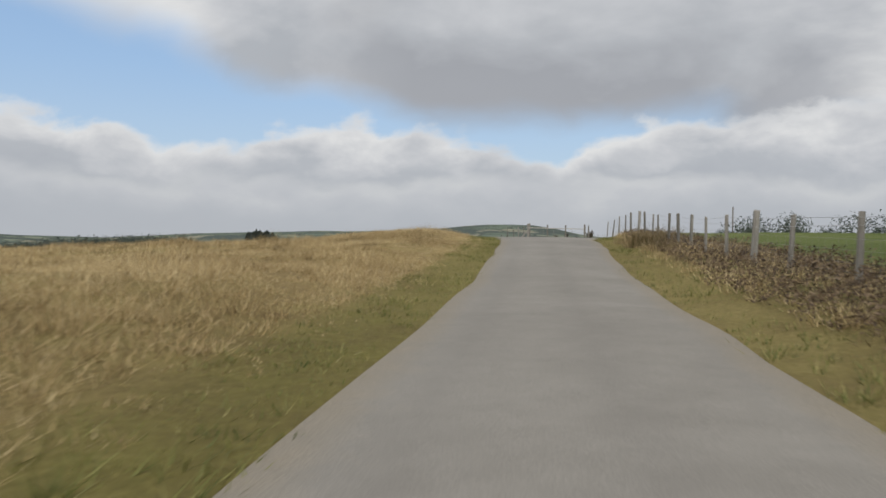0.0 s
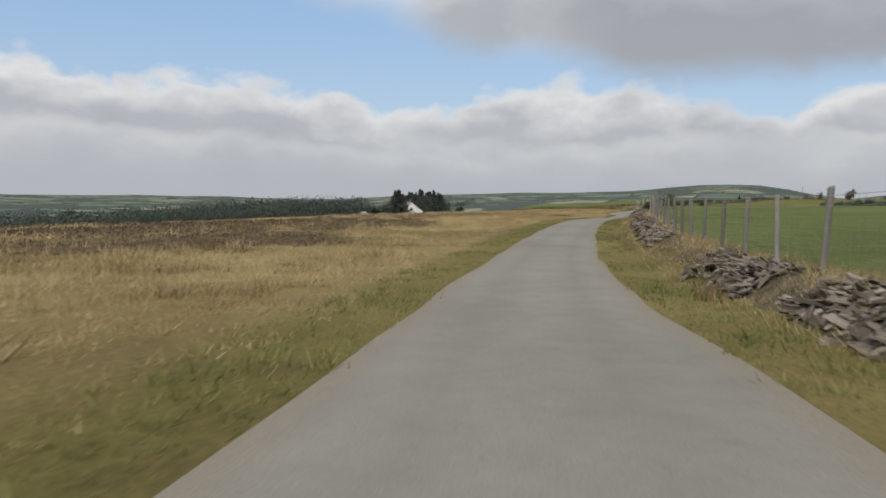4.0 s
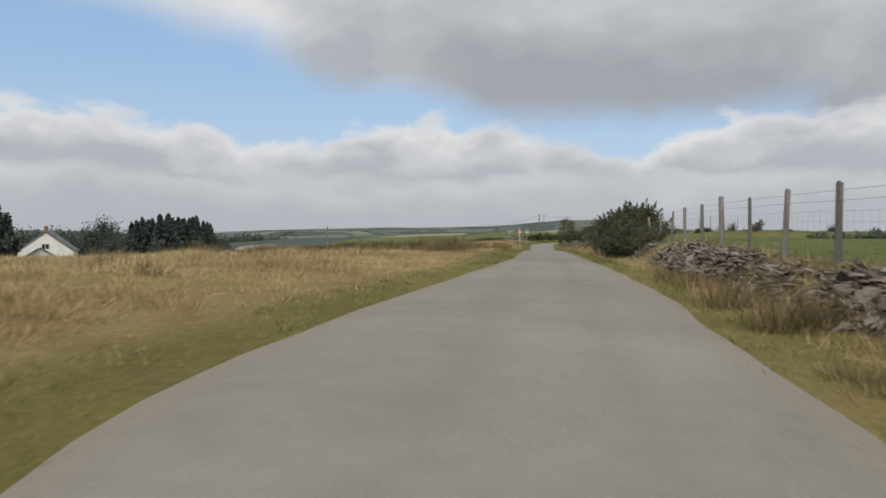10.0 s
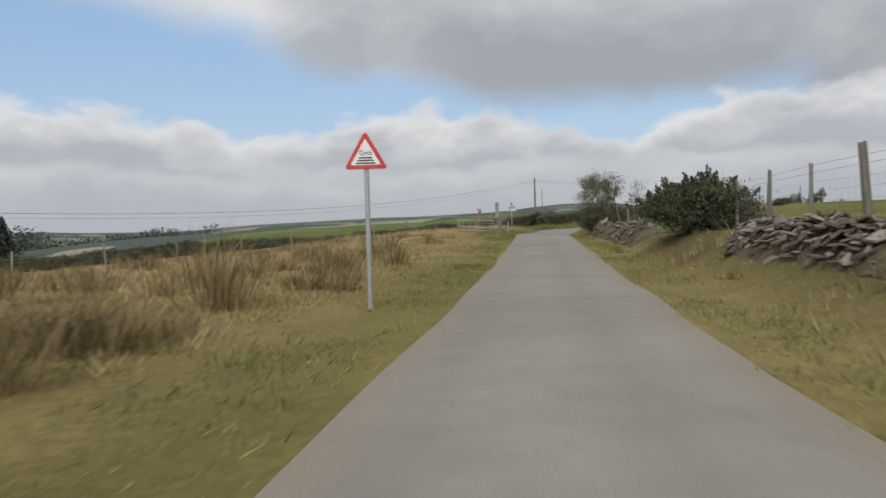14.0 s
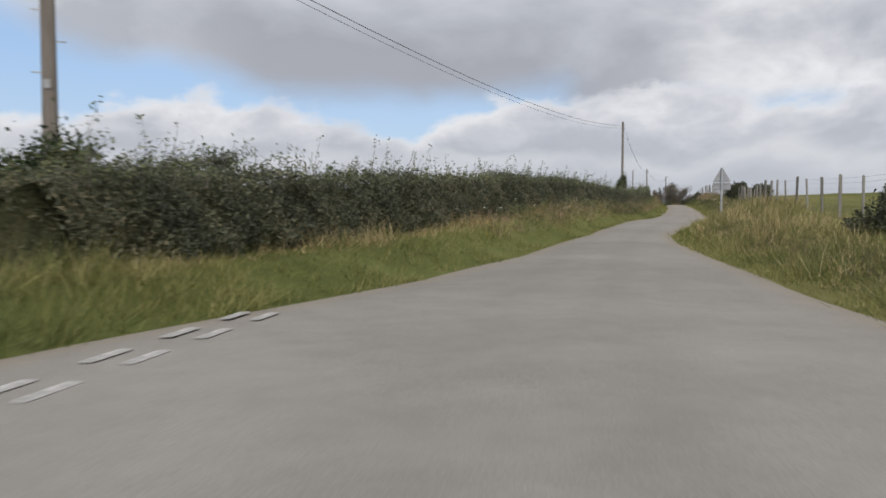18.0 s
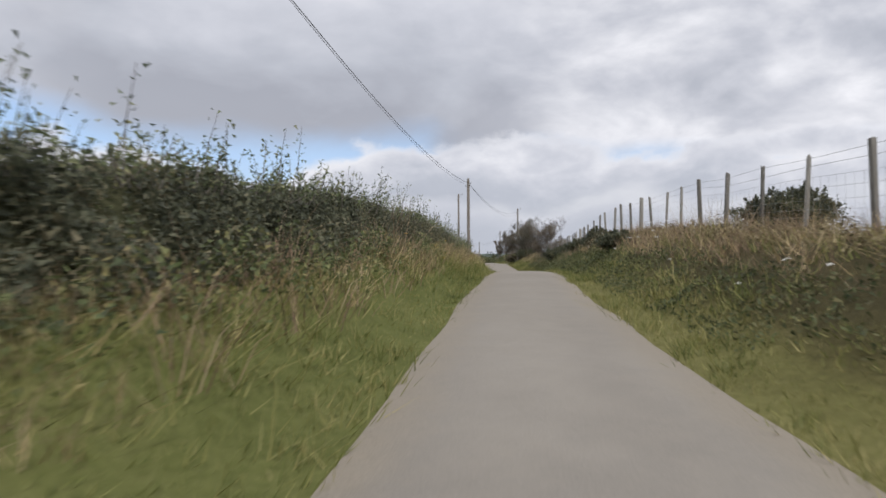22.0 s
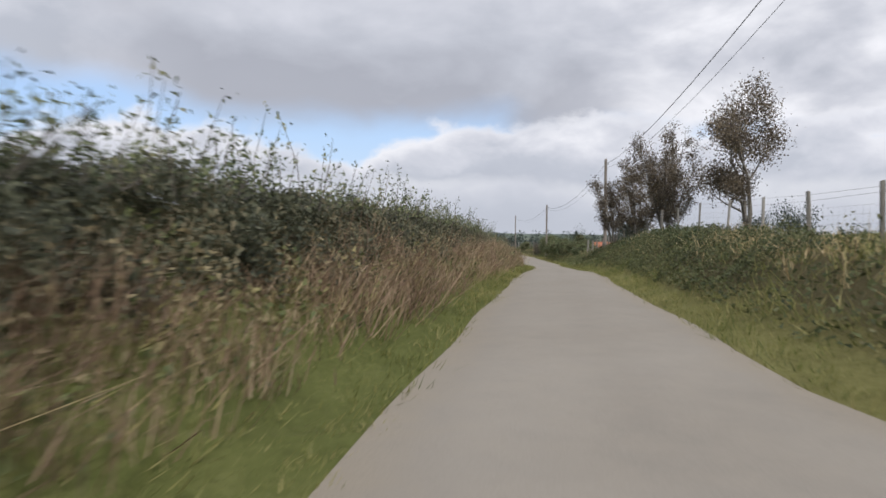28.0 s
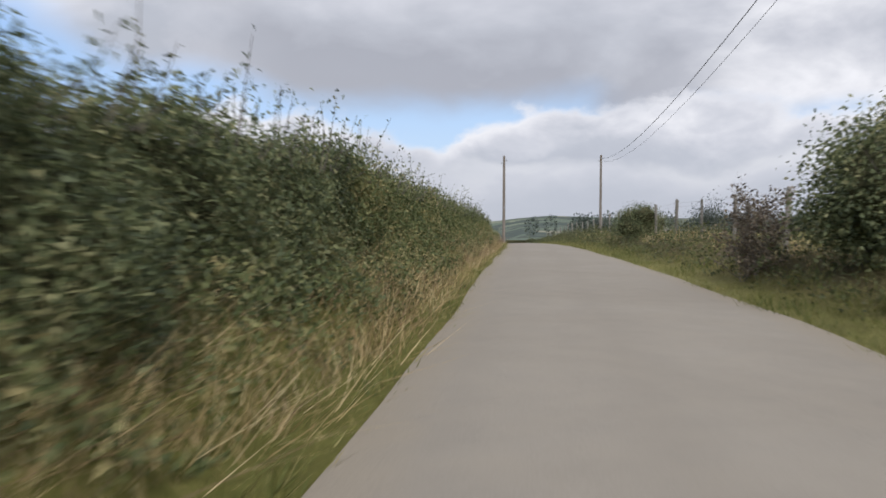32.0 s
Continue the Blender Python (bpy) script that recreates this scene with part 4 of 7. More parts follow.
def spreading_conifer(at, height, width, seed, label):
    """A many-leadered conifer: upswept limbs fanned out, each feathered with needle sprays."""
    r = np.random.default_rng(seed)
    ob = thing("conifer", at, label, "tree")
    runs, cs = [], []
    for k in range(46):
        a, tilt = r.uniform(0, 6.28), r.beta(1.2, 1.3)
        start = np.array([0, 0, height * r.uniform(0.05, 0.55)])
        reach = width * 0.5 * tilt**0.7
        tip = np.array([math.cos(a) * reach, math.sin(a) * reach, height * (1.0 - 0.62 * tilt**1.6) * r.uniform(0.86, 1.0)])
        mid = start * 0.45 + tip * 0.55 + np.array([math.cos(a), math.sin(a), -0.6]) * reach * 0.22
        runs.append((np.stack([start, mid, tip]), np.array([0.016, 0.010, 0.003]) * height))
        f = r.uniform(0.2, 1.03, 90)[:, None]
        line = (1 - f) ** 2 * start + 2 * f * (1 - f) * mid + f * f * tip
        cs.append(line + r.normal(0, 0.055, (90, 3)) * height * (1.15 - f) + [0, 0, 0])
    runs.append((np.array([[0, 0, -0.3], [0, 0, height * 0.5], [0, 0, height * 0.9]]), np.array([0.04, 0.025, 0.006]) * height))
    part("trunk", tubes("trunk", runs, mat_bark, 5), ob)
    c = np.vstack(cs)
    v, f = spray_cloud(c[c[:, 2] > 0.1], np.full((c[:, 2] > 0.1).sum(), 0.065 * height))
    part("crown", fast_mesh("crown", v, f, mat_conifer), ob)
    return ob


def bush(name, at, width, height, label, seed, mat=None, leaf=0.085, count=7000, group="", category="bush", lumps=9, ragged=0.16, flowers=0):
    """A dense bush: leaf shells over several lumps, stems inside, a heart painted dark as inner shade that closes the
    gaps.
    """
    r = np.random.default_rng(seed)
    spiky = mat is None
    count, leaf = (int(count * 2.2), leaf * 0.7) if spiky else (int(count * 1.3), leaf * 1.1)
    ob = thing(name, at, label, category, group)
    ang, out = r.uniform(0, 6.28, lumps), r.uniform(0.08, 0.34, lumps)
    cs = np.stack([np.cos(ang) * out * width, np.sin(ang) * out * width, r.uniform(0.25, 0.72, lumps) * height * (1 - 3.2 * out**2)], 1)
    rad = np.stack([r.uniform(0.2, 0.34, lumps) * width] * 2 + [r.uniform(0.2, 0.34, lumps) * height], 1)
    cs[0], rad[0] = (0, 0, height * 0.4), (width * 0.4, width * 0.4, height * 0.42)
    which = r.choice(lumps, count, p=(rad[:, 0] ** 2) / (rad[:, 0] ** 2).sum())
    d = r.normal(0, 1, (count, 3))
    d /= np.linalg.norm(d, axis=1, keepdims=True)
    c = cs[which] + d * rad[which] * (0.8 + r.normal(0, ragged, count).clip(-0.5, 0.7))[:, None]
    shoots = int(46 * width * spiky)
    if shoots:
        pick, e = r.integers(0, lumps, shoots), r.normal(0, 1, (shoots, 3)) + [0, 0, 0.9]
        e /= np.linalg.norm(e, axis=1, keepdims=True)
        root, rise = cs[pick] + e * rad[pick] * 0.85, e * 0.75 + [0, 0, 0.5]
        f = r.uniform(0, 1, (shoots, 80, 1))
        spike = root[:, None] + rise[:, None] * f * height * r.uniform(0.06, 0.2, (shoots, 1, 1)) + r.normal(0, 1, (shoots, 80, 3)) * (0.055 * (1.15 - f))
        c = np.vstack([c, spike.reshape(-1, 3)])
    c = c[c[:, 2] > 0.02]
    v, f = (spray_cloud if spiky else leaf_cloud)(c, np.full(len(c), leaf))
    tagged(part("foliage", fast_mesh("foliage", v, f, mat or mat_gorse), ob), kind="stuff")
    # filler lumps whose dark colour imitates the bush's shaded interior
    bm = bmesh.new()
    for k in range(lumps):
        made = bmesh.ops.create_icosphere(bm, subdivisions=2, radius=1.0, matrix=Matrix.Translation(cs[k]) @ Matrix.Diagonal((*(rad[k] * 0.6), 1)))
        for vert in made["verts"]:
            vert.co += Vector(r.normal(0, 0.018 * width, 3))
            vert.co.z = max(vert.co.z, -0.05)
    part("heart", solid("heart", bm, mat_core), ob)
    runs = []
    for k in range(14):
        a = r.uniform(0, 6.28)
        tip = np.array([math.cos(a) * width * 0.34, math.sin(a) * width * 0.34, height * r.uniform(0.5, 0.72)])
        runs.append((np.stack([np.zeros(3), tip * (0.4, 0.4, 0.55), tip]), np.array([0.025, 0.014, 0.004])))
    tagged(part("stem_tangle", tubes("stem_tangle", runs, mat_bark, 5), ob), kind="stuff")
    if flowers:
        c = c[r.integers(0, len(c), flowers)]
        v, f = leaf_cloud(c[c[:, 2] > 0.35 * height], np.full((c[:, 2] > 0.35 * height).sum(), 0.045))
        tagged(part("flower_sprinkle", fast_mesh("flower_sprinkle", v, f, mat_gorse_flower), ob, "yellow gorse flowers"), kind="stuff")
    return ob


def scatter(u0, u1, o0, o1, count):
    """Random places on the ground between stations and offsets (offsets may follow the edge tables)."""
    u = rng.uniform(u0, u1, count)
    f = rng.uniform(0, 1, count)
    a = o0(u) if callable(o0) else np.full(count, float(o0))
    b = o1(u) if callable(o1) else np.full(count, float(o1))
    return u, a + (b - a) * f


def left_of(gap):
    return lambda u: -along(EDGE_LEFT, u) - gap


def right_of(gap):
    return lambda u: along(EDGE_RIGHT, u) + gap


def field_of(name, areas, mat, label, category, heathy=0.0):
    """Stuff: blades in tufts over several areas: (u0, u1, o0, o1, tufts, blades, tuft size, height, width, lean). heathy: the share of tufts that heather keeps out."""
    vs, fs, n = [], [], 0
    for u0, u1, o0, o1, tufts, per, size, tall, wide, lean in areas:
        u, o = scatter(u0, u1, o0, o1, tufts)
        p = surface(u, o)
        p = p[rng.uniform(0, 1, tufts) >= heathy * heath(u, o, p[:, 0], p[:, 1])]
        tufts = len(p)
        p[:, 2] -= 0.045
        patch = (0.72 + 0.5 * hum(p[:, 0], p[:, 1], 6.0, 2.0) + 0.3 * hum(p[:, 0], p[:, 1], 2.3, 5.0)).clip(0.25, 1.3)
        h = tall * patch * rng.uniform(0.7, 1.3, tufts)
        base = np.repeat(p, per, 0)
        away = rng.normal(0, 1.0, (len(base), 2))
        base[:, :2] += away * size
        v, f = (blades if 0.7 < tall else short_blades)(base, np.repeat(h, per), np.full(len(base), wide), lean, away * 0.3)
        vs.append(v)
        fs.append(f + n)
        n += len(v)
    return stuff(name, fast_mesh(name, np.vstack(vs), np.vstack(fs), mat), label, category)


def growth_of(name, areas, mat, label, category, clump=1.7, heathy=False):
    """Stuff: leafy growth over a bank, in mounds: (u0, u1, o0, o1, leaves, height, leaf size)."""
    vs, fs, n = [], [], 0
    for u0, u1, o0, o1, count, tall, size in areas:
        u, o = scatter(u0, u1, o0, o1, count)
        p = surface(u, o)
        if heathy:
            p = p[heath(u, o, p[:, 0], p[:, 1]) > rng.uniform(0.1, 0.9, count)]
            count = len(p)
        mound = (0.5 + 0.6 * hum(p[:, 0], p[:, 1], clump, u0)).clip(0.05, 1.2)
        p[:, 2] += tall * mound * rng.beta(2.2, 1.3, count) - 0.03
        v, f = spray_cloud(p, np.full(count, size * 1.15))
        vs.append(v)
        fs.append(f + n)
        n += len(v)
    return stuff(name, fast_mesh(name, np.vstack(vs), np.vstack(fs), mat), label, category)


# ---- grass along the moor ----
field_of("moor_grass", [
    (-1.5, 3.2, left_of(1.6), left_of(9), 9500, 18, 0.11, 0.23, 0.010, 0.55),
    (3.2, 12.0, left_of(2.6), left_of(9), 9500, 18, 0.12, 0.24, 0.010, 0.55),
    (-1.5, 12.0, left_of(2.4), left_of(16), 1900, 70, 0.17, 0.36, 0.011, 0.45),
    (12.0, 16.6, left_of(2.4), left_of(9), 3800, 16, 0.12, 0.26, 0.012, 0.5),
    (-1.5, 12.2, left_of(0.9), left_of(3.4), 3600, 12, 0.09, 0.13, 0.011, 0.55),
    (-1.5, 16.6, left_of(9), left_of(26), 17000, 11, 0.18, 0.40, 0.024, 0.5),
    (-1.5, 16.6, left_of(26), left_of(66), 12000, 8, 0.30, 0.42, 0.055, 0.5),
    (-1.0, 15.5, right_of(1.2), right_of(2.8), 2200, 8, 0.08, 0.2, 0.012, 0.45),
    (9.0, 13.3, right_of(0.9), right_of(2.2), 1000, 14, 0.10, 0.3, 0.010, 0.5),
    (3.1, 11.8, 4.1, 5.2, 2200, 10, 0.10, 0.32, 0.012, 0.5),
    (3.1, 11.8, 3.0, 4.6, 2400, 12, 0.10, 0.26, 0.011, 0.5),
    (-1.0, 2.6, right_of(1.2), right_of(4.5), 2800, 10, 0.12, 0.3, 0.014, 0.45),
    (8.6, 10.0, left_of(1.0), left_of(9), 3400, 26, 0.13, 0.42, 0.010, 0.5),
], mat_dry, "bleached yellow moor grass in windblown tufts", "grass", heathy=0.9)
field_of("verge_grass", [
    (-1.5, 17.0, left_of(0.0), left_of(1.6), 9000, 8, 0.07, 0.12, 0.014, 0.5),
    (11.8, 16.8, left_of(0.3), left_of(14), 12000, 7, 0.10, 0.12, 0.02, 0.5),
    (3.3, 16.0, right_of(2.6), right_of(3.8), 1600, 9, 0.10, 0.16, 0.014, 0.5),
    (3.2, 16.2, right_of(0.1), right_of(1.5), 10000, 9, 0.09, 0.10, 0.011, 0.6),
    (-1.5, 17.0, right_of(0.0), right_of(3.0), 9000, 8, 0.07, 0.14, 0.018, 0.5),
    (2.8, 17.0, right_of(3.4), right_of(10), 6000, 7, 0.10, 0.08, 0.02, 0.5),
    (16.3, 20.3, right_of(0.5), right_of(4.5), 4200, 11, 0.10, 0.48, 0.012, 0.45),
    (25.0, 27.3, right_of(0.1), right_of(2.8), 4200, 10, 0.09, 0.2, 0.012, 0.5),
    (16.4, 18.6, left_of(0.1), left_of(3.4), 4200, 9, 0.09, 0.42, 0.014, 0.45),
    (18.4, 37, left_of(0.0), left_of(1.5), 15000, 9, 0.08, 0.17, 0.013, 0.5),
    (18.4, 37, left_of(0.9), left_of(2.4), 7000, 7, 0.10, 0.36, 0.014, 0.5),
    (23.0, 25.1, left_of(0.4), left_of(1.9), 2600, 12, 0.10, 0.34, 0.012, 0.5),
    (17.0, 37, right_of(0.0), right_of(1.3), 14000, 9, 0.08, 0.22, 0.013, 0.5),
    (17.0, 37, right_of(0.9), right_of(4.2), 9000, 7, 0.11, 0.32, 0.018, 0.5),
], mat_verge, "green and straw verge grass along the lane", "grass")
field_of("straw_grass", [
    (16.3, 18.9, right_of(0.6), right_of(4.5), 750, 9, 0.09, 0.5, 0.012, 0.45),
    (18.9, 20.3, right_of(0.7), right_of(4.6), 700, 10, 0.12, 0.55, 0.011, 0.45),
    (16.4, 17.6, left_of(1.2), left_of(7), 1800, 9, 0.09, 0.36, 0.013, 0.45),
    (17.4, 17.66, left_of(0.5), left_of(6), 900, 12, 0.11, 0.5, 0.012, 0.45),
    (16.8, 17.6, left_of(4), left_of(22), 3600, 8, 0.14, 0.5, 0.018, 0.45),
    (18.4, 20.4, left_of(1.5), left_of(3.8), 700, 9, 0.10, 0.45, 0.012, 0.5),
    (19.0, 36, left_of(1.0), left_of(2.4), 2000, 9, 0.12, 0.50, 0.011, 0.55),
    (23.2, 25.1, left_of(0.9), left_of(1.9), 420, 11, 0.12, 0.55, 0.009, 0.55),
    (25.6, 26.6, right_of(2.6), right_of(4.3), 420, 12, 0.12, 0.5, 0.010, 0.5),
    (28.6, 31.6, right_of(2.2), right_of(4.2), 1500, 12, 0.12, 0.5, 0.010, 0.5),
    (29.6, 30.9, left_of(0.9), left_of(2.4), 420, 12, 0.12, 0.40, 0.009, 0.55),
    (31.1, 33.6, left_of(0.3), left_of(1.7), 1700, 10, 0.12, 0.5, 0.010, 0.65),
    (19.0, 36, right_of(1.6), right_of(4.6), 4200, 9, 0.12, 0.45, 0.013, 0.5),
], mat_dry, "tall seeding straw grass on the banks", "grass")
field_of("rush_clumps", [
    (1.42, 1.78, right_of(1.0), right_of(2.8), 15, 220, 0.28, 0.78, 0.012, 0.35),
    (12.3, 12.72, left_of(3.0), left_of(8.0), 24, 170, 0.26, 0.9, 0.016, 0.25),
    (13.35, 13.8, left_of(3.2), left_of(9.5), 13, 190, 0.26, 0.85, 0.016, 0.25),
    (8.48, 8.72, left_of(3.6), left_of(17), 120, 110, 0.34, 0.58, 0.016, 0.4),
    (14.45, 14.95, left_of(2.4), left_of(7.5), 15, 170, 0.24, 0.8, 0.016, 0.25),
    (12.2, 16.4, left_of(4.0), left_of(26), 170, 110, 0.26, 0.72, 0.02, 0.28),
    (0.0, 11.5, left_of(3.0), left_of(28), 260, 70, 0.24, 0.5, 0.022, 0.4),
    (3.0, 15.5, right_of(0.8), right_of(2.8), 130, 60, 0.16, 0.45, 0.016, 0.4),
    (9.9, 11.1, right_of(0.6), right_of(1.5), 26, 190, 0.15, 0.58, 0.011, 0.3),
    (14.18, 14.36, left_of(2.6), left_of(6.0), 10, 190, 0.24, 0.85, 0.014, 0.28),
], mat_rush, "brown soft rush clumps standing in wet ground", "rushes")

growth_of("heather", [
    (2.9, 9.0, left_of(6), left_of(26), 70000, 0.24, 0.06),
    (2.9, 9.0, left_of(26), left_of(68), 56000, 0.30, 0.13),
    (9.0, 12.4, left_of(8), left_of(66), 30000, 0.26, 0.10),
], mat_heather, "brown heather in bands across the moor grass", "heather", clump=3.0, heathy=True)
growth_of("bank_heather", [
    (-0.6, 0.9, right_of(1.1), right_of(4.0), 34000, 0.5, 0.04),
    (0.9, 2.3, right_of(1.6), right_of(4.6), 20000, 0.4, 0.045),
], mat_heather, "dark heather and dead bracken on the roadside bank", "heather", clump=1.4)

# ---- hedges on the left of the lane ----
HEDGE_TOP = [(17.4, 1.6), (18.5, 1.75), (19.1, 2.05), (19.5, 2.2), (20.5, 1.98), (21.8, 1.8), (23.4, 1.85), (24.2, 1.72), (24.7, 1.9), (25.1, 2.2), (25.6, 2.3), (26.4, 1.75), (29.5, 1.7), (30.0, 1.5), (30.48, 1.45), (30.73, 1.5), (30.9, 1.8), (31.6, 2.0), (32.4, 2.15), (33.5, 1.7), (38, 1.5)]
HEDGE_FACE = [(17.4, 7.2), (18.3, 6.0), (19, 4.2), (20, 3.5), (22, 3.1), (24.3, 2.9), (24.8, 2.5), (26, 2.8), (29, 2.7), (31, 2.4), (32, 2.3), (33, 2.9), (34, 3.0), (38, 2.9)]


def hedge(frames_of, length, label, seed, face_mat, leaves_per_m=3800, sprays_per_m=15, leaf=0.052, bare=0.0):
    """A bank hedge: dark heart, leafy face and top, sprays standing up out of it. frames_of(s) gives the foot of the face, the way
    into the hedge, the height of its top over that foot, for s from 0 to length."""
    r = np.random.default_rng(seed)
    s = np.linspace(0, length, max(int(length / 0.7), 3))
    foot, inward, top = frames_of(s)
    ob = thing("hedge", foot[len(foot) // 2], label, "hedge", "hedges beside the lane")
    o = np.array(ob.location)
    # solid heart, coloured dark to stand in for shade behind the leaves
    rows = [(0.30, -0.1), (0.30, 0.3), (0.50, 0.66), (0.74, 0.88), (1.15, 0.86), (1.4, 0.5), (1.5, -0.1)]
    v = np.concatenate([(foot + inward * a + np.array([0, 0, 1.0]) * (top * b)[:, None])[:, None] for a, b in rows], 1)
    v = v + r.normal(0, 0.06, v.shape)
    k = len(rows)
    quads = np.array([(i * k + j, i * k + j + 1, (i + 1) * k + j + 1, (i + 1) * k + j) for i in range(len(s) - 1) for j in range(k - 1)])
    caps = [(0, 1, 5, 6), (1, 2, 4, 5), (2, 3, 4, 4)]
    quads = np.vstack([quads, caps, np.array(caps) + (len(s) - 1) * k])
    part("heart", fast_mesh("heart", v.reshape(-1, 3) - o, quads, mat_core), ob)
    n = int(length * leaves_per_m)
    si = r.uniform(0, length, n)
    f, w, t = frames_of(si)
    g = r.uniform(0, 1, n)
    lump = 0.24 * hum(si * 1.0, g * 3.0, 2.3, seed) + 0.12 * hum(si, g * 2, 0.9, seed + 1)
    face = g < 0.72
    hh = np.where(face, bare * r.uniform(0, 1, n) ** 0.6 + (1 - bare) * g / 0.72, 0.95 + 0.055 * r.normal(0, 1, n))
    dd = np.where(face, 0.05 + 0.62 * hh**1.8, 0.4 + 1.1 * (g - 0.72) / 0.28) - lump + r.normal(0, 0.10, n)
    hh = hh * (1 + 0.10 * hum(si, 0 * si, 3.1, seed + 2) + 0.06 * hum(si, 0 * si, 1.1, seed))
    c = f + w * dd[:, None]
    c[:, 2] += hh * t + r.normal(0, 0.05, n)
    near_end = np.concatenate([np.zeros(260), np.full(260, length)])
    f, w, t = frames_of(near_end)
    e = f + w * r.uniform(0.2, 1.45, 520)[:, None] + r.normal(0, 0.08, (520, 3))
    e[:, 2] += t * r.uniform(0.0, 0.95, 520)
    c = np.vstack([c, e])
    lv, lf = spray_cloud(c - o, leaf * r.uniform(0.7, 1.25, len(c)))
    tagged(part("leaf_face", fast_mesh("leaf_face", lv, lf, face_mat), ob), kind="stuff")
    m = int(length * sprays_per_m)
    si = r.uniform(0, length, m)
    f, w, t = frames_of(si)
    root = f + w * r.uniform(0.2, 1.3, m)[:, None]
    root[:, 2] += t * 0.85
    tall = r.gamma(1.6, 0.17, m).clip(0.03, 0.95)
    tip = root + np.stack([r.normal(0.16, 0.14, m), r.normal(0.06, 0.14, m), 0.22 + tall], 1)
    midp = (root + tip) / 2 + r.normal(0, 0.05, (m, 3))
    twigs = part("twig_tangle", tubes("twig_tangle", [(np.stack([root[i], midp[i], tip[i]]) - o, np.array([0.008, 0.006, 0.003])) for i in range(m)], mat_bark, 3), ob)
    q = 20
    fr = r.uniform(0.25, 1.05, (m, q, 1))
    lc = root[:, None] * (1 - fr) + tip[:, None] * fr + r.normal(0, 0.05, (m, q, 3))
    lv, lf = spray_cloud(lc.reshape(-1, 3) - o, np.full(m * q, 0.05))
    tagged(twigs, kind="stuff")
    tagged(part("shoot_spray", fast_mesh("shoot_spray", lv, lf, mat_hedge), ob, "thin leafy shoots above the clipped hedge"), kind="stuff")
    return ob


def lane_hedge(u0, u1, table_face=HEDGE_FACE, table_top=HEDGE_TOP, side=-1.0, gain=1.0):
    length = float(np.linalg.norm(lane(u1)[0][0] - lane(u0)[0][0]))

    def at(s):
        u = u0 + (u1 - u0) * s / length
        o = side * along(table_face, u)
        p = surface(u, o)
        c, rr = lane(u)
        inward = np.c_[rr * side, 0 * u]
        p[:, 2] = np.maximum(p[:, 2] - 0.15, c[:, 2])
        return p, inward, c[:, 2] + along(table_top, u) * gain - p[:, 2]

    return at, length


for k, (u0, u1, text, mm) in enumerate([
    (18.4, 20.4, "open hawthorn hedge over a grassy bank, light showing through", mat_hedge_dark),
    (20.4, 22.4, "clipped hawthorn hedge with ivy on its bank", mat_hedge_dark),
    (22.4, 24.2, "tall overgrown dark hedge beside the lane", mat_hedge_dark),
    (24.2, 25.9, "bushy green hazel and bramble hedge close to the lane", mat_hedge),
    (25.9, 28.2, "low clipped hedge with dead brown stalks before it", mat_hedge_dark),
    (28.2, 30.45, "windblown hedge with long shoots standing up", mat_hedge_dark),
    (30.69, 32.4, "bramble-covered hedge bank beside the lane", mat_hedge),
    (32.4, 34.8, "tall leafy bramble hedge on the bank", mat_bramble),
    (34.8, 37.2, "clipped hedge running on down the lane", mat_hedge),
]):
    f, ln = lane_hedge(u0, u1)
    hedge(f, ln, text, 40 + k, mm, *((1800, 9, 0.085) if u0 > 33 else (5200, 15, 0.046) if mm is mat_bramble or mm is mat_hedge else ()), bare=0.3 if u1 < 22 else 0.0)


def line_hedge(a, b, tall, label, seed, leaves=760, leaf=0.11):
    a, b = np.array(a, float), np.array(b, float)
    ln = float(np.linalg.norm(b - a))
    d = (b - a) / ln

    def at(s):
        xy = a + d * np.atleast_1d(s)[:, None]
        z = country(xy[:, 0], xy[:, 1])
        inward = np.tile([-d[1], d[0], 0.0], (len(xy), 1))
        return np.c_[xy, z - 0.1], inward, tall + 0.15 * hum(xy[:, 0], xy[:, 1], 9.0)

    hedge(at, ln, label, seed, mat_hedge_dark, leaves, 9, leaf)


line_hedge((-62, 362), (-20, 373), 1.7, "dark field hedge along the far side of the main road", 61)
line_hedge((-20, 373), (12.3, 385.5), 1.6, "dark hedge behind the junction signs", 62, 3000, 0.06)

growth_of("bank_growth", [
    (19.2, 24.2, left_of(1.1), left_of(2.5), 26000, 0.7, 0.045),
    (24.2, 25.0, left_of(1.0), left_of(2.0), 7000, 0.5, 0.042),
    (25.0, 26.0, left_of(0.4), left_of(1.8), 20000, 1.0, 0.042),
    (25.1, 27.0, right_of(0.8), right_of(2.6), 9000, 0.2, 0.035),
    (26.0, 30.2, left_of(0.8), left_of(2.0), 12000, 0.6, 0.05),
    (30.76, 34.0, left_of(0.5), left_of(1.6), 42000, 0.95, 0.045),
    (34.0, 37.0, left_of(0.5), left_of(1.6), 12000, 0.95, 0.07),
    (29.3, 30.45, left_of(0.7), left_of(2.0), 16000, 0.6, 0.045),
    (29.7, 31.4, right_of(0.5), right_of(2.7), 15000, 0.4, 0.045),
], mat_bramble, "brambles, nettles and ferns tangled on the hedge banks", "undergrowth")
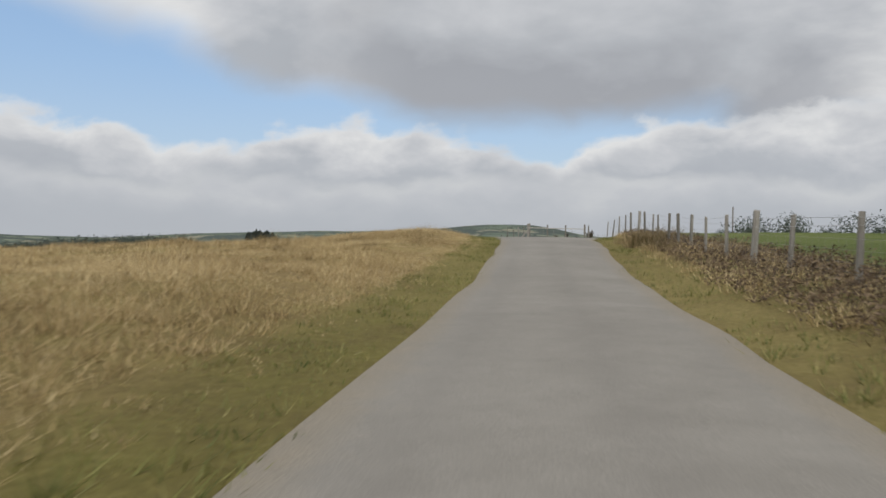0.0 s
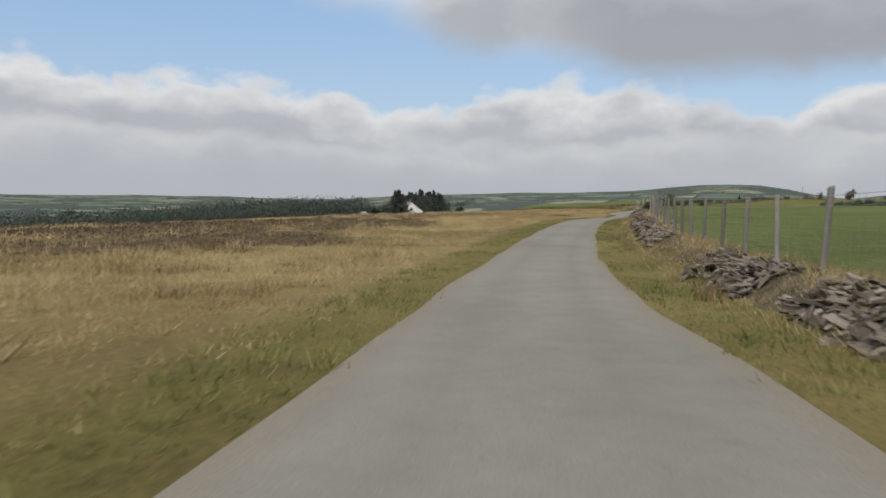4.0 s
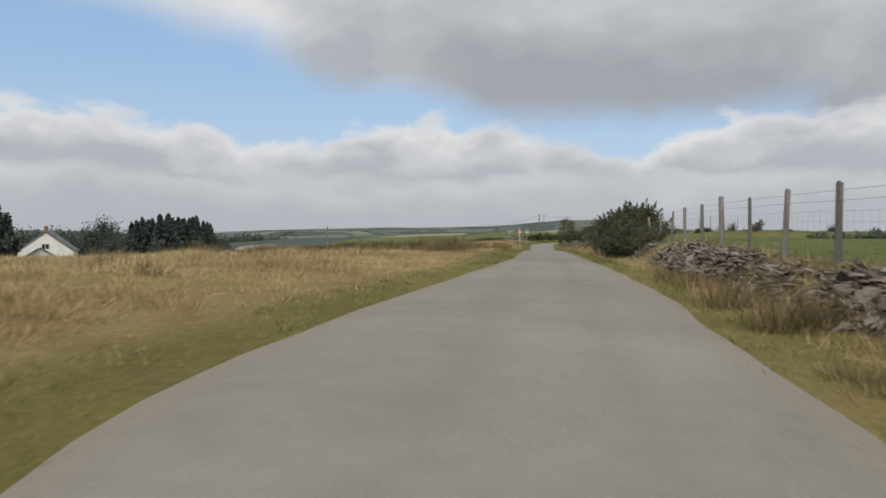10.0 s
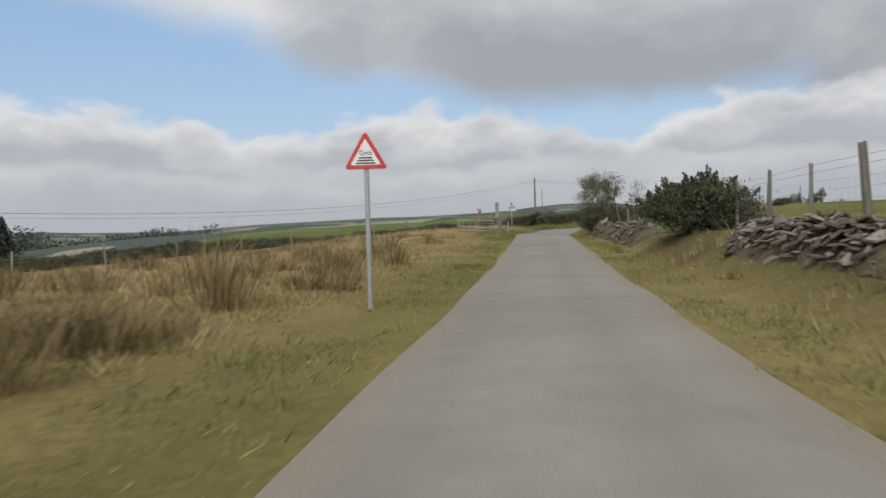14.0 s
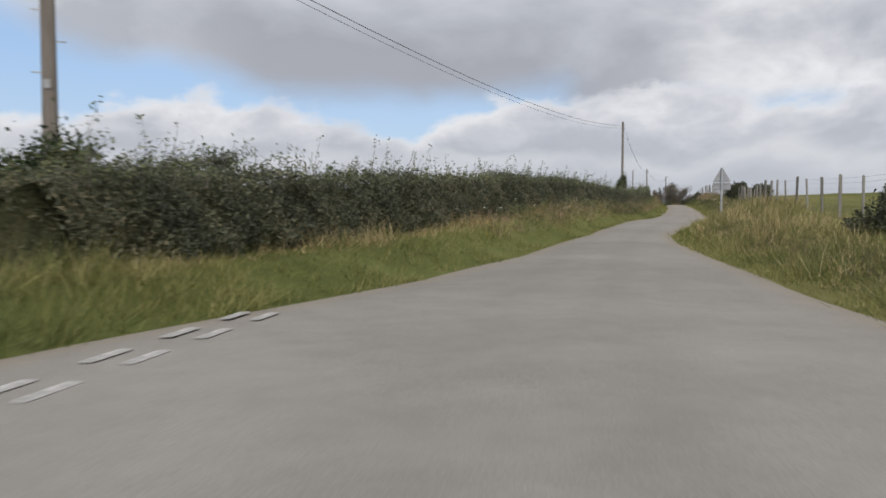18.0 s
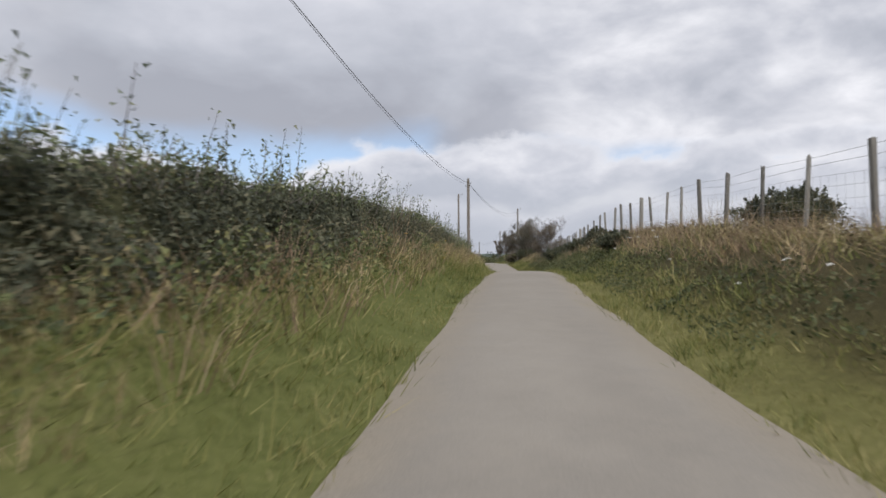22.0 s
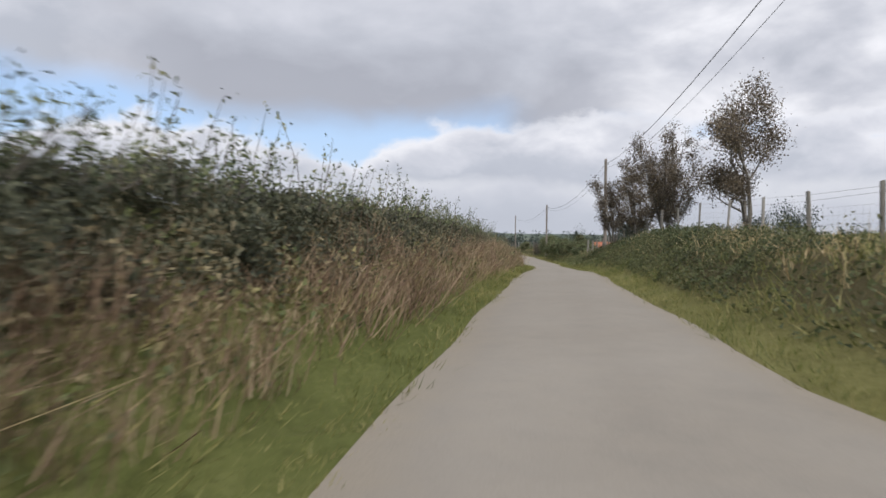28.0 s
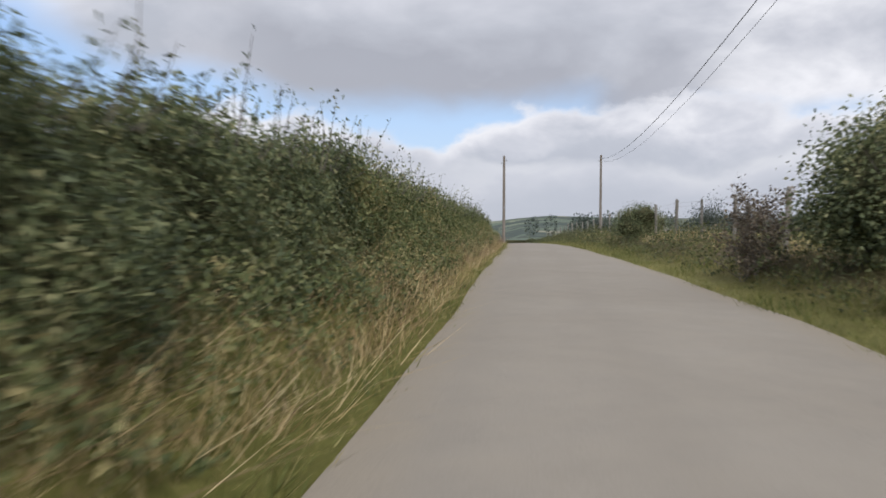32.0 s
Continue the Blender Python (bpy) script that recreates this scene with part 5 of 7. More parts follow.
growth_of("bank_undergrowth", [
    (19.8, 22.4, right_of(0.9), right_of(3.4), 19000, 0.45, 0.045),
    (19.4, 24.0, left_of(1.4), left_of(2.8), 24000, 0.6, 0.045),
    (20.1, 21.0, left_of(0.9), left_of(2.2), 9000, 0.55, 0.045),
    (22.4, 23.2, right_of(0.5), right_of(1.7), 4500, 0.3, 0.04),
    (23.2, 24.9, right_of(0.4), right_of(1.7), 22000, 0.42, 0.045),
    (24.5, 25.6, right_of(1.0), right_of(3.6), 30000, 0.75, 0.045),
    (25.6, 26.8, right_of(1.9), right_of(3.4), 8000, 0.4, 0.05),
    (26.8, 28.6, right_of(0.7), right_of(3.2), 9000, 0.6, 0.055),
    (28.6, 29.6, right_of(0.8), right_of(3.6), 30000, 0.55, 0.045),
    (29.6, 31.2, right_of(0.8), right_of(3.0), 26000, 0.5, 0.045),
    (31.2, 37.0, right_of(0.6), right_of(3.2), 34000, 0.85, 0.06),
], mat_undergrowth, "dark brambles and bracken over the steeper bank", "undergrowth")
# added dark leaves imitate the shaded hollow under the bank's rim
growth_of("rim_shade_leaves", [
    (28.9, 30.3, right_of(1.9), right_of(3.4), 22000, 0.5, 0.05),
    (28.9, 29.9, right_of(3.2), right_of(4.2), 9000, 0.45, 0.05),
], mat_ivy, "dark leaves added on the rim of the bank as the overhang's shade", "undergrowth", clump=1.1)
growth_of("bracken_bank", [
    (22.3, 23.3, right_of(2.0), right_of(3.7), 13000, 0.34, 0.036),
    (23.3, 24.5, right_of(2.2), right_of(3.6), 15000, 0.36, 0.036),
    (25.6, 26.9, right_of(2.2), right_of(4.2), 16000, 0.5, 0.05),
    (26.6, 30.2, left_of(1.0), left_of(2.2), 17000, 0.75, 0.045),
], mat_bracken, "dying brown bracken and straw on the banks", "bracken", clump=1.2)
field_of("dead_stalks", [
    (22.3, 26.6, right_of(1.6), right_of(3.9), 2200, 12, 0.12, 0.62, 0.008, 0.55),
    (19.0, 24.0, left_of(0.9), left_of(2.2), 700, 9, 0.12, 0.75, 0.009, 0.5),
    (25.5, 28.6, left_of(0.7), left_of(2.0), 2300, 9, 0.14, 0.8, 0.010, 0.65),
    (28.6, 30.0, left_of(0.7), left_of(1.9), 700, 9, 0.14, 0.8, 0.010, 0.6),
    (30.6, 35.0, left_of(0.4), left_of(1.4), 700, 9, 0.14, 0.7, 0.009, 0.7),
], mat_stalk, "dead brown dock and bracken stalks on the banks", "dead stalks")


def flower_heads(name, areas, mat, label, category, stem_tall):
    """Stuff: small flat heads of florets on thin green stems."""
    stems, heads = [], []
    for u0, u1, o0, o1, count in areas:
        p = surface(*scatter(u0, u1, o0, o1, count))
        tall = stem_tall * rng.uniform(0.5, 1.2, count)
        for k in range(count):
            stems.append((np.array([p[k], p[k] + [0.03, 0.02, tall[k] * 0.6], p[k] + [0.05, 0.05, tall[k]]]), np.array([0.003, 0.0025, 0.002])))
            heads.append(p[k] + [0.05, 0.05, tall[k]] + rng.normal(0, 1, (12, 3)) * [0.02, 0.02, 0.006])
    ob = stuff(name, tubes(name, stems, mat_verge, 3), label, category)
    v, f = spray_cloud(np.vstack(heads), np.full(12 * len(heads), 0.02))
    tagged(part("flower_head_cluster", fast_mesh("flower_head_cluster", v, f, mat), ob), kind="stuff")
    return ob


flower_heads("white_umbels", [(18.9, 20.2, left_of(0.9), left_of(2.8), 26), (22.4, 23.6, right_of(0.9), right_of(2.6), 30), (21.0, 22.0, right_of(1.0), right_of(2.6), 40)], mat_flower, "white umbel flower heads on the bank", "wild flowers", 0.6)
flower_heads("yellow_flowers", [(22.9, 23.8, left_of(0.9), left_of(2.0), 18), (18.9, 19.8, left_of(0.8), left_of(2.4), 9)], mat_gorse_flower, "small yellow flower heads in the verge", "wild flowers", 0.45)


# ---- fences ----
def post_mesh(height, width, seed):
    """A cleft fence post: slightly tapered, chamfered and weathered at the top."""
    r = np.random.default_rng(seed)
    bm = bmesh.new()
    made = bmesh.ops.create_cone(bm, cap_ends=True, segments=7, radius1=width * 0.56, radius2=width * 0.5, depth=height + 0.3, matrix=Matrix.Translation((0, 0, (height - 0.3) / 2)))
    for v in made["verts"]:
        v.co += Vector((r.normal(0, 0.006), r.normal(0, 0.006), r.normal(0, 0.012) if v.co.z > 0.5 * height else 0))
    top = [f for f in bm.faces if f.normal.z > 0.7]
    bmesh.ops.inset_region(bm, faces=top, thickness=width * 0.1, depth=0.012)
    return solid("post", bm, mat_wood)


POSTS = [post_mesh(1.32, 0.10, 1), post_mesh(1.38, 0.11, 2), post_mesh(1.28, 0.085, 3), post_mesh(1.45, 0.135, 4)]


def wire_fence(route, spacing, label, seed, netting=True, high=1.25, strong=9):
    """Posts along a route of ground places, with strained wires and stock netting between them."""
    r = np.random.default_rng(seed)
    route = np.asarray(route, float)
    s = np.r_[0, np.cumsum(np.linalg.norm(np.diff(route[:, :2], axis=0), axis=1))]
    at = np.arange(0, s[-1], spacing) + r.normal(0, 0.12, len(np.arange(0, s[-1], spacing)))
    pts = np.stack([np.interp(at, s, route[:, k]) for k in range(3)], 1)
    ob = thing("fence", pts[len(pts) // 2], label, "fence", "post and wire fences")
    o = np.array(ob.location)
    for k, p in enumerate(pts):
        q = part("post", POSTS[3] if k % strong == 0 else POSTS[r.integers(0, 3)], ob)
        q.matrix_local = Matrix.Translation(p - o) @ Euler((r.normal(0, 0.035), r.normal(0, 0.035), r.uniform(0, 6.28))).to_matrix().to_4x4()
    heights = [high, high - 0.16] + ([0.9, 0.72, 0.52, 0.36, 0.22, 0.08] if netting else [0.8, 0.5])
    for k, h in enumerate(heights[:2]):
        run = pts - o + np.array([0, 0, h]) + r.normal(0, 0.012, pts.shape)
        part("wire", tubes("wire", [(run, np.full(len(run), 0.0035))], mat_wire, 4), ob)
    runs = [(pts - o + np.array([0, 0, h]), np.full(len(pts), 0.0022)) for h in heights[2:]]
    if netting:
        x = np.arange(0.1, at[-1] - at[0], 0.3) + at[0]
        foot = np.stack([np.interp(x, at, pts[:, k]) for k in range(3)], 1) - o
        runs += [(np.stack([f + [0, 0, 0.08], f + [0, 0, 0.9]]), np.array([0.0018, 0.0018])) for f in foot]
    part("netting", tubes("netting", runs, mat_wire, 3), ob, "thin galvanised stock netting")
    return ob


def by_lane(u0, u1, table, step=0.1, lift=((0, 0),)):
    u = np.arange(u0, u1, step)
    return surface(u, along(table, u)) + np.outer(along(lift, u), (0, 0, 1))


wire_fence(by_lane(3.12, 8.6, [(3.12, 3.5), (3.6, 4.2), (5, 4.7), (8.6, 4.8)]), 2.75, "weathered post and wire fence along the pasture above a tumbled wall", 1)
wire_fence(by_lane(8.6, 12.2, [(8.6, 4.8), (12.2, 5.0)]), 2.75, "post and netting fence between gorse bushes and green pasture", 2)
wire_fence(by_lane(12.2, 16.2, [(12.2, 5.0), (14, 5.3), (16.2, 6.2)], lift=[(12.2, 0.26), (13.4, 0.26), (14.4, 0.08), (16.2, 0.0)]), 2.9, "grey post and wire fence on the bank top", 3)
wire_fence(by_lane(-1.6, 3.0, [(-1.6, 4.9), (0.8, 5.0), (1.3, 5.3), (1.8, 5.8), (2.3, 6.9), (3.0, 8.7)], lift=[(-1.6, -0.18), (1.2, -0.2), (2.0, -0.15), (2.6, 0.0)]), 2.8, "post and wire fence beside the moor road", 4)
wire_fence(by_lane(19.2, 26.9, [(19.2, 7.8), (20, 6.0), (20.6, 5.2), (21.5, 4.9), (24.5, 4.8), (26.2, 5.8), (26.9, 6.4)], lift=[(19.2, 0.25), (19.6, -0.05), (20.2, -0.22), (20.7, -0.05), (21.2, -0.18), (21.8, -0.22), (22.6, 0.15), (23.6, 0.14), (24.2, 0.5), (25.0, 0.58), (26.5, 0.1)]), 2.35, "post and netting fence on top of the bracken bank", 5)
wire_fence(by_lane(28.2, 31.2, [(28.2, 6.5), (29.0, 6.2), (30.2, 5.0), (31.2, 4.9)]), 3.6, "dark post and wire fence above the bank", 6)
wire_fence(by_lane(32.2, 36.5, [(32.2, 5.4), (36.5, 5.2)]), 4.2, "post and wire fence above the lane", 7)
_f = np.linspace(0, 1, 30)[:, None] * (np.array([[-1.2, 344.0]]) - np.array([[-26.0, 296.0]])) + np.array([[-26.0, 296.0]])
wire_fence(np.c_[_f, country(_f[:, 0], _f[:, 1])], 4.5, "pale posts of a low wire fence across the moor", 8, netting=False, high=0.95)


def rail_fence(a, b, label):
    """Four posts with a bleached top rail, a bottom rail and a diagonal strut."""
    a, b = Vector(a), Vector(b)
    ob = thing("rail_fence", a, label, "fence")
    d = b - a
    for f in (0.0, 0.34, 0.66, 1.0, 1.07):
        p = part("post", POSTS[3] if f in (0.0, 1.0) else POSTS[1], ob)
        p.location = d * f
    for z0, z1 in ((1.12, 1.08), (0.12, 0.05)):
        bm = bmesh.new()
        bar(bm, Vector((0, 0, z0)) - d * 0.02, d * 1.01 + Vector((0, 0, z1)), 0.10, 0.06)
        part("rail", solid("rail", bm, mat_bleached), ob, "bleached wooden rail")
    for s in (-1, 1):
        bm = bmesh.new()
        bar(bm, d * (0.0 if s < 0 else 1.0) + Vector((0, 0, 0.85)), d * (0.0 if s < 0 else 1.0) + d.normalized() * s * 0.9 + Vector((0, 0, 0.02)), 0.08, 0.08)
        part("strut", solid("strut", bm, mat_wood), ob)
    runs = [(np.array([[0, 0, h], list(d + Vector((0, 0, h)))]), np.array([0.0025, 0.0025])) for h in (0.3, 0.5, 0.7, 0.9)]
    runs += [(np.array([list(d * f + Vector((0, 0, 0.1))), list(d * f + Vector((0, 0, 0.95)))]), np.array([0.002, 0.002])) for f in np.linspace(0.02, 0.98, 30)]
    part("netting", tubes("netting", runs, mat_wire, 3), ob)
    return ob


def on_ground(x, y, lift=0.0):
    return Vector((x, y, float(country(np.array([x]), np.array([y]))[0]) + lift))


rail_fence((8.2, 60.9, 0.90), (13.1, 61.8, 0.88), "bleached post and rail fence at the field corner")


# ---- tumbled slate walls ----
def slate(seed):
    """One broken slab: an uneven many-sided plate."""
    r = np.random.default_rng(seed)
    n = r.integers(5, 8)
    ang = np.sort(r.uniform(0, 2 * np.pi, n))
    rad = r.uniform(0.7, 1.15, n)
    bm = bmesh.new()
    low = [bm.verts.new((math.cos(a) * q, math.sin(a) * q * 0.7, -0.16 + r.normal(0, 0.04))) for a, q in zip(ang, rad)]
    high = [bm.verts.new((math.cos(a) * q * r.uniform(0.82, 0.98), math.sin(a) * q * 0.66, 0.16 + r.normal(0, 0.05))) for a, q in zip(ang, rad)]
    bm.faces.new(low[::-1])
    bm.faces.new(high)
    for k in range(n):
        bm.faces.new((low[k], low[(k + 1) % n], high[(k + 1) % n], high[k]))
    return solid("stone", bm, mat_slate)


SLATES = [slate(s) for s in range(12)]


def slate_wall(u0, u1, near, far_side, tall, label, seed, singles=240, rest=3300):
    """A collapsed dry-stone wall: a rubble mound along the bank, clad in slabs that slid down it, the largest on top."""
    r = np.random.default_rng(seed)
    mid = spot((u0 + u1) / 2, (near + far_side) / 2)
    ob = thing("slate_wall", mid, label, "stone wall", "tumbled slate walls")

    def mound(u, g):
        ends = ease(0, 0.05, u - u0) * ease(0, 0.05, u1 - u)
        return tall * ends * (0.62 + 0.5 * hum(u * 20.0, 0.0 * u, 13.0, seed) + 0.2 * hum(u * 20.0, 0.0 * u, 3.7, seed + 1)).clip(0.05, 1.25) * np.sin(np.pi * (g**0.85).clip(0.02, 0.98))

    us, gs = np.arange(u0, u1 + 0.001, 0.02), np.linspace(0, 1, 7)
    uu, gg = np.meshgrid(us, gs, indexing="ij")
    core = surface(uu.ravel(), (near + (far_side - near) * gg).ravel())
    core[:, 2] += mound(uu.ravel(), gg.ravel()) * 0.85 - 0.07 + r.normal(0, 0.025, len(core))
    quads = np.array([(i * 7 + j, i * 7 + j + 1, (i + 1) * 7 + j + 1, (i + 1) * 7 + j) for i in range(len(us) - 1) for j in range(6)])
    part("rubble_core", fast_mesh("rubble_core", core - np.array(mid), quads, mat_rubble), ob, "dark earth and rubble between the slabs")
    vs, fs, n = [], [], 0
    count = singles + rest
    su, sg = r.uniform(u0, u1, 5 * count), r.beta(1.9, 2.0, 5 * count)
    keep = np.argsort(-(mound(su, sg * 0 + 0.5) / tall + r.uniform(0, 0.9, len(su))))[:count]
    keep = r.permutation(keep)
    su, sg = su[keep], sg[keep]
    places = surface(su, near + (far_side - near) * sg)
    places[:, 2] += mound(su, sg) + r.uniform(-0.05, 0.05, count)
    _, right = lane(su)
    fall = (0.5 - sg) * 0.9
    for k in range(count):
        size = (r.gamma(2.2, 0.042) + 0.05) * (1.5 if k < singles else 0.85)
        tilt = Matrix.Rotation(-fall[k] + r.normal(0, 0.28), 4, Vector((-right[k][1], right[k][0], 0)))
        m = Matrix.Translation(Vector(places[k]) - mid) @ tilt @ Euler((r.normal(0, 0.22), r.normal(0, 0.22), r.uniform(0, 6.28))).to_matrix().to_4x4() @ Matrix.Diagonal((size, size * r.uniform(0.5, 1.0), size * r.uniform(0.2, 0.6), 1))
        if k < singles:
            q = part("stone", SLATES[r.integers(0, 12)], ob)
            q.matrix_local = m
        else:
            me = SLATES[r.integers(0, 12)]
            co = np.array([list(m @ v.co) for v in me.vertices])
            vs.append(co)
            fs.extend([[i + n for i in f.vertices] for f in me.polygons])
            n += len(co)
    me = bpy.data.meshes.new("stones")
    me.from_pydata(np.vstack(vs).tolist(), [], fs)
    me.materials.append(mat_slate_loose)
    tagged(part("stones", me, ob), kind="stuff")
    return ob


slate_wall(3.15, 4.9, 3.1, 4.4, 0.22, "tumbled grey slate wall spilling below the fence", 11)
slate_wall(4.9, 7.2, 3.2, 4.6, 0.2, "low ruined slate wall half grown over with grass", 12)
slate_wall(7.2, 9.8, 3.1, 4.6, 0.3, "broken dark slate wall heaped on the bank", 13)
slate_wall(10.0, 11.6, 3.5, 4.8, 0.28, "heap of dark slate slabs from a fallen wall", 14)
slate_wall(12.3, 12.78, 3.5, 4.7, 0.45, "collapsed slate wall along the bank foot", 15, 60, 500)
slate_wall(12.8, 13.05, 3.5, 4.5, 0.62, "standing stub of a dry slate wall", 17, 90, 700)
slate_wall(13.12, 14.7, 3.8, 5.0, 0.34, "tumbled slate wall of dark slabs below the fence", 18, 240, 2600)
slate_wall(15.2, 16.1, 3.6, 5.0, 0.6, "short stub of dry slate wall behind the gorse", 16, 60, 500)


# ---- gorse, thorn and trees ----
for k, (u, o, w, h, c, label) in enumerate([
    (9.92, 4.0, 2.5, 2.0, 9000, "dark green gorse bush growing through the wall"),
    (11.62, 3.7, 3.0, 1.8, 9000, "dense dark gorse bush beside the lane"),
    (11.95, 4.6, 3.8, 2.5, 14000, "tall dark gorse bush over the fallen wall"),
    (12.42, 4.1, 3.4, 1.9, 17000, "rounded gorse bush on the bank"),
    (14.95, 5.0, 4.2, 2.0, 14000, "large spreading gorse bush beside the fence"),
    (16.3, 4.6, 2.6, 2.0, 9000, "gorse bush under a small thorn tree"),
    (17.0, 5.4, 3.0, 2.6, 15000, "dark gorse thicket at the lane junction"),
    (21.5, 4.95, 2.1, 1.75, 11000, "dark gorse bush growing against the fence"),
    (23.2, 7.6, 3.4, 1.5, 7000, "wide gorse bush in the rough field"),
    (23.95, 3.9, 1.6, 1.0, 6000, "dark gorse and dead bramble on the bank"),
    (13.1, 3.9, 1.8, 1.25, 6000, "small rounded gorse beside the wall stub"),
    (24.42, 4.3, 2.2, 1.1, 8000, "dark bramble and gorse hanging over the verge"),
    (24.9, 4.0, 2.4, 1.3, 9000, "dark overhanging gorse on the bank edge"),
    (26.72, 5.0, 2.6, 1.15, 9000, "dark bush at the foot of the tree"),
    (18.9, 7.0, 2.6, 1.6, 6000, "gorse bush beside the road sign"),
    (22.4, 8.5, 3.2, 1.8, 6000, "gorse bush in rough pasture"),
    (17.8, 5.9, 3.4, 2.5, 14000, "tall dark gorse at the corner of the lane"),
    (23.3, 3.2, 1.6, 0.55, 5000, "low dark gorse among dead bracken"),
]):
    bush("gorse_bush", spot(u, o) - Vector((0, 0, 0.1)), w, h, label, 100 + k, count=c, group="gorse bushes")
bush("gorse_bush", on_ground(96.7, 519.6, -0.1), 2.3, 1.35, "dark bush growing round the foot of the sallow tree", 132, count=8000, group="gorse bushes")
bush("gorse_bush", spot(26.58, 4.6), 1.9, 1.0, "small gorse bush with yellow flowers", 131, count=4500, flowers=900, group="gorse bushes")
for k, (u, o, w, h, label) in enumerate([
    (28.0, 4.5, 3.4, 2.2, "rounded bush on the brow of the lane"),
    (31.42, 6.0, 3.4, 2.6, "tall thorn bush in the roadside thicket"), (31.58, 5.2, 3.2, 2.4, "leafy green roadside bush"), (31.74, 4.9, 3.4, 2.5, "leafy thorn bush beside the lane"),
    (31.92, 4.9, 3.2, 2.4, "thorn bush on the bank top"), (32.1, 5.0, 3.0, 2.5, "dense thorn bush above the lane"), (32.48, 5.6, 4.1, 3.2, "dark leafy bush leaning over the lane"),
    (31.2, 5.0, 1.8, 1.5, "small thorn bush by the fence"), (33.4, 4.6, 2.7, 2.1, "rounded bush further down the lane"), (30.70, -3.45, 2.0, 1.45, "rounded brown bush at the hedge end"),
]):
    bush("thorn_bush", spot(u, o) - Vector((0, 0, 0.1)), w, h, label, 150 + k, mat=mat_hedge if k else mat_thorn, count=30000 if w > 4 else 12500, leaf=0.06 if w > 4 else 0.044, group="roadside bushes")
broad_tree("berry_bush", on_ground(148.6, 645.5, -0.1), 2.1, "small reddish thorn bush in front of the fence", 171, mat=mat_thorn, count=3200, leaf=0.06, trunks=5, spread=0.9, category="bush", start=0.1)
bush("ivy_clump", on_ground(46.8, 440.2), 1.5, 3.3, "dark ivy and bramble climbing the foot of the pole", 172, mat=mat_ivy, count=5000, leaf=0.07)
bush("ivy_clump", on_ground(9.6, 383.3), 2.0, 2.5, "dark ivy and thorn round the foot of the pole", 173, mat=mat_ivy, count=7000, leaf=0.07)

broad_tree("thorn_tree", Vector((13.4, 337.3, -2.7)), 4.4, "small windswept thorn tree above the gorse", 201, mat=mat_hedge, count=5000, leaf=0.07, trunks=2)
broad_tree("thorn_tree", spot(16.99, 4.9), 5.4, "ragged grey-leaved tree over the gorse thicket", 202, count=15000, leaf=0.07, trunks=2, spread=0.7)
broad_tree("hawthorn", Vector((85.5, 494.8, -1.0)), 4.3, "grey-leaved hawthorn on the bank top", 203, count=8500, leaf=0.07, trunks=4, spread=1.0, start=0.12)
broad_tree("hawthorn", spot(25.08, 5.1), 2.5, "straggling hawthorn sapling beside the fence", 204, count=900, leaf=0.06, trunks=2, spread=0.8)
broad_tree("hawthorn", spot(25.6, 5.6), 2.2, "low thorn bush by the fence", 205, count=1600, leaf=0.06, trunks=2)
fan_tree("sallow_tree", Vector((97.6, 520.6, -0.7)), 5.3, 4.7, "many-stemmed grey-leaved sallow tree beside the pole", 206, mat_sallow, count=30000, leaf=0.058)
g = on_ground(96.3, 515.5, -0.1)
broad_tree("hawthorn", g, 1.75 - g.z, "thin wind-bent hawthorn in the field corner", 213, count=3200, leaf=0.055, trunks=2, spread=0.8)
broad_tree("roadside_tree", spot(27.7, 7.5), 2.2, "low rounded tree on the brow behind the bank", 207, count=5000, leaf=0.06, trunks=3, spread=0.8)
fan_tree("ash_tree", Vector((126.3, 578.3, -0.1)), 6.4, 5.2, "spreading grey-leaved tree on the steep bank", 208, mat_thorn, 20, 26000, 0.07)
fan_tree("ash_tree", Vector((128.2, 584.0, -0.35)), 5.4, 4.4, "many-stemmed tree in the row above the bank", 209, mat_thorn, 14, 17000, 0.07)
broad_tree("ash_tree", Vector((127.6, 573.5, 0.35)), 6.8, "tall grey-trunked tree above the bank", 210, count=18000, leaf=0.085, trunks=2, spread=0.9, start=0.15)
fan_tree("ash_tree", Vector((126.0, 583.2, -0.25)), 4.6, 3.2, "thin young tree at the end of the row", 211, mat_thorn, 9, 9000, 0.065)

# ---- far trees ----
spreading_conifer(on_ground(-67.6, 290.5, -1.2), 9.4, 6.2, 300, "wide dark conifer with many leaders beside the white house")
broad_tree("garden_tree", on_ground(-74.5, 290.0, -0.8), 3.6, "low rounded dark bush by the conifer", 299, mat=mat_conifer, count=2200, leaf=0.3, spread=0.9, fluff=0.5)
shelter = np.random.default_rng(31)
for k in range(22):
    a = radians(-25.0 + 4.9 * (k + 0.5) / 22 + shelter.normal(0, 0.08))
    far_off = shelter.uniform(215, 245)
    base = on_ground(-0.4 + math.sin(a) * far_off, 176.8 + math.cos(a) * far_off, -0.4)
    conifer(base, 2.6 - 2.2 * abs((k - 11.5) / 11.5) ** 2.2 + shelter.normal(0, 0.5) - base.z, 301 + k, wide=0.40 + 0.08 * shelter.random())
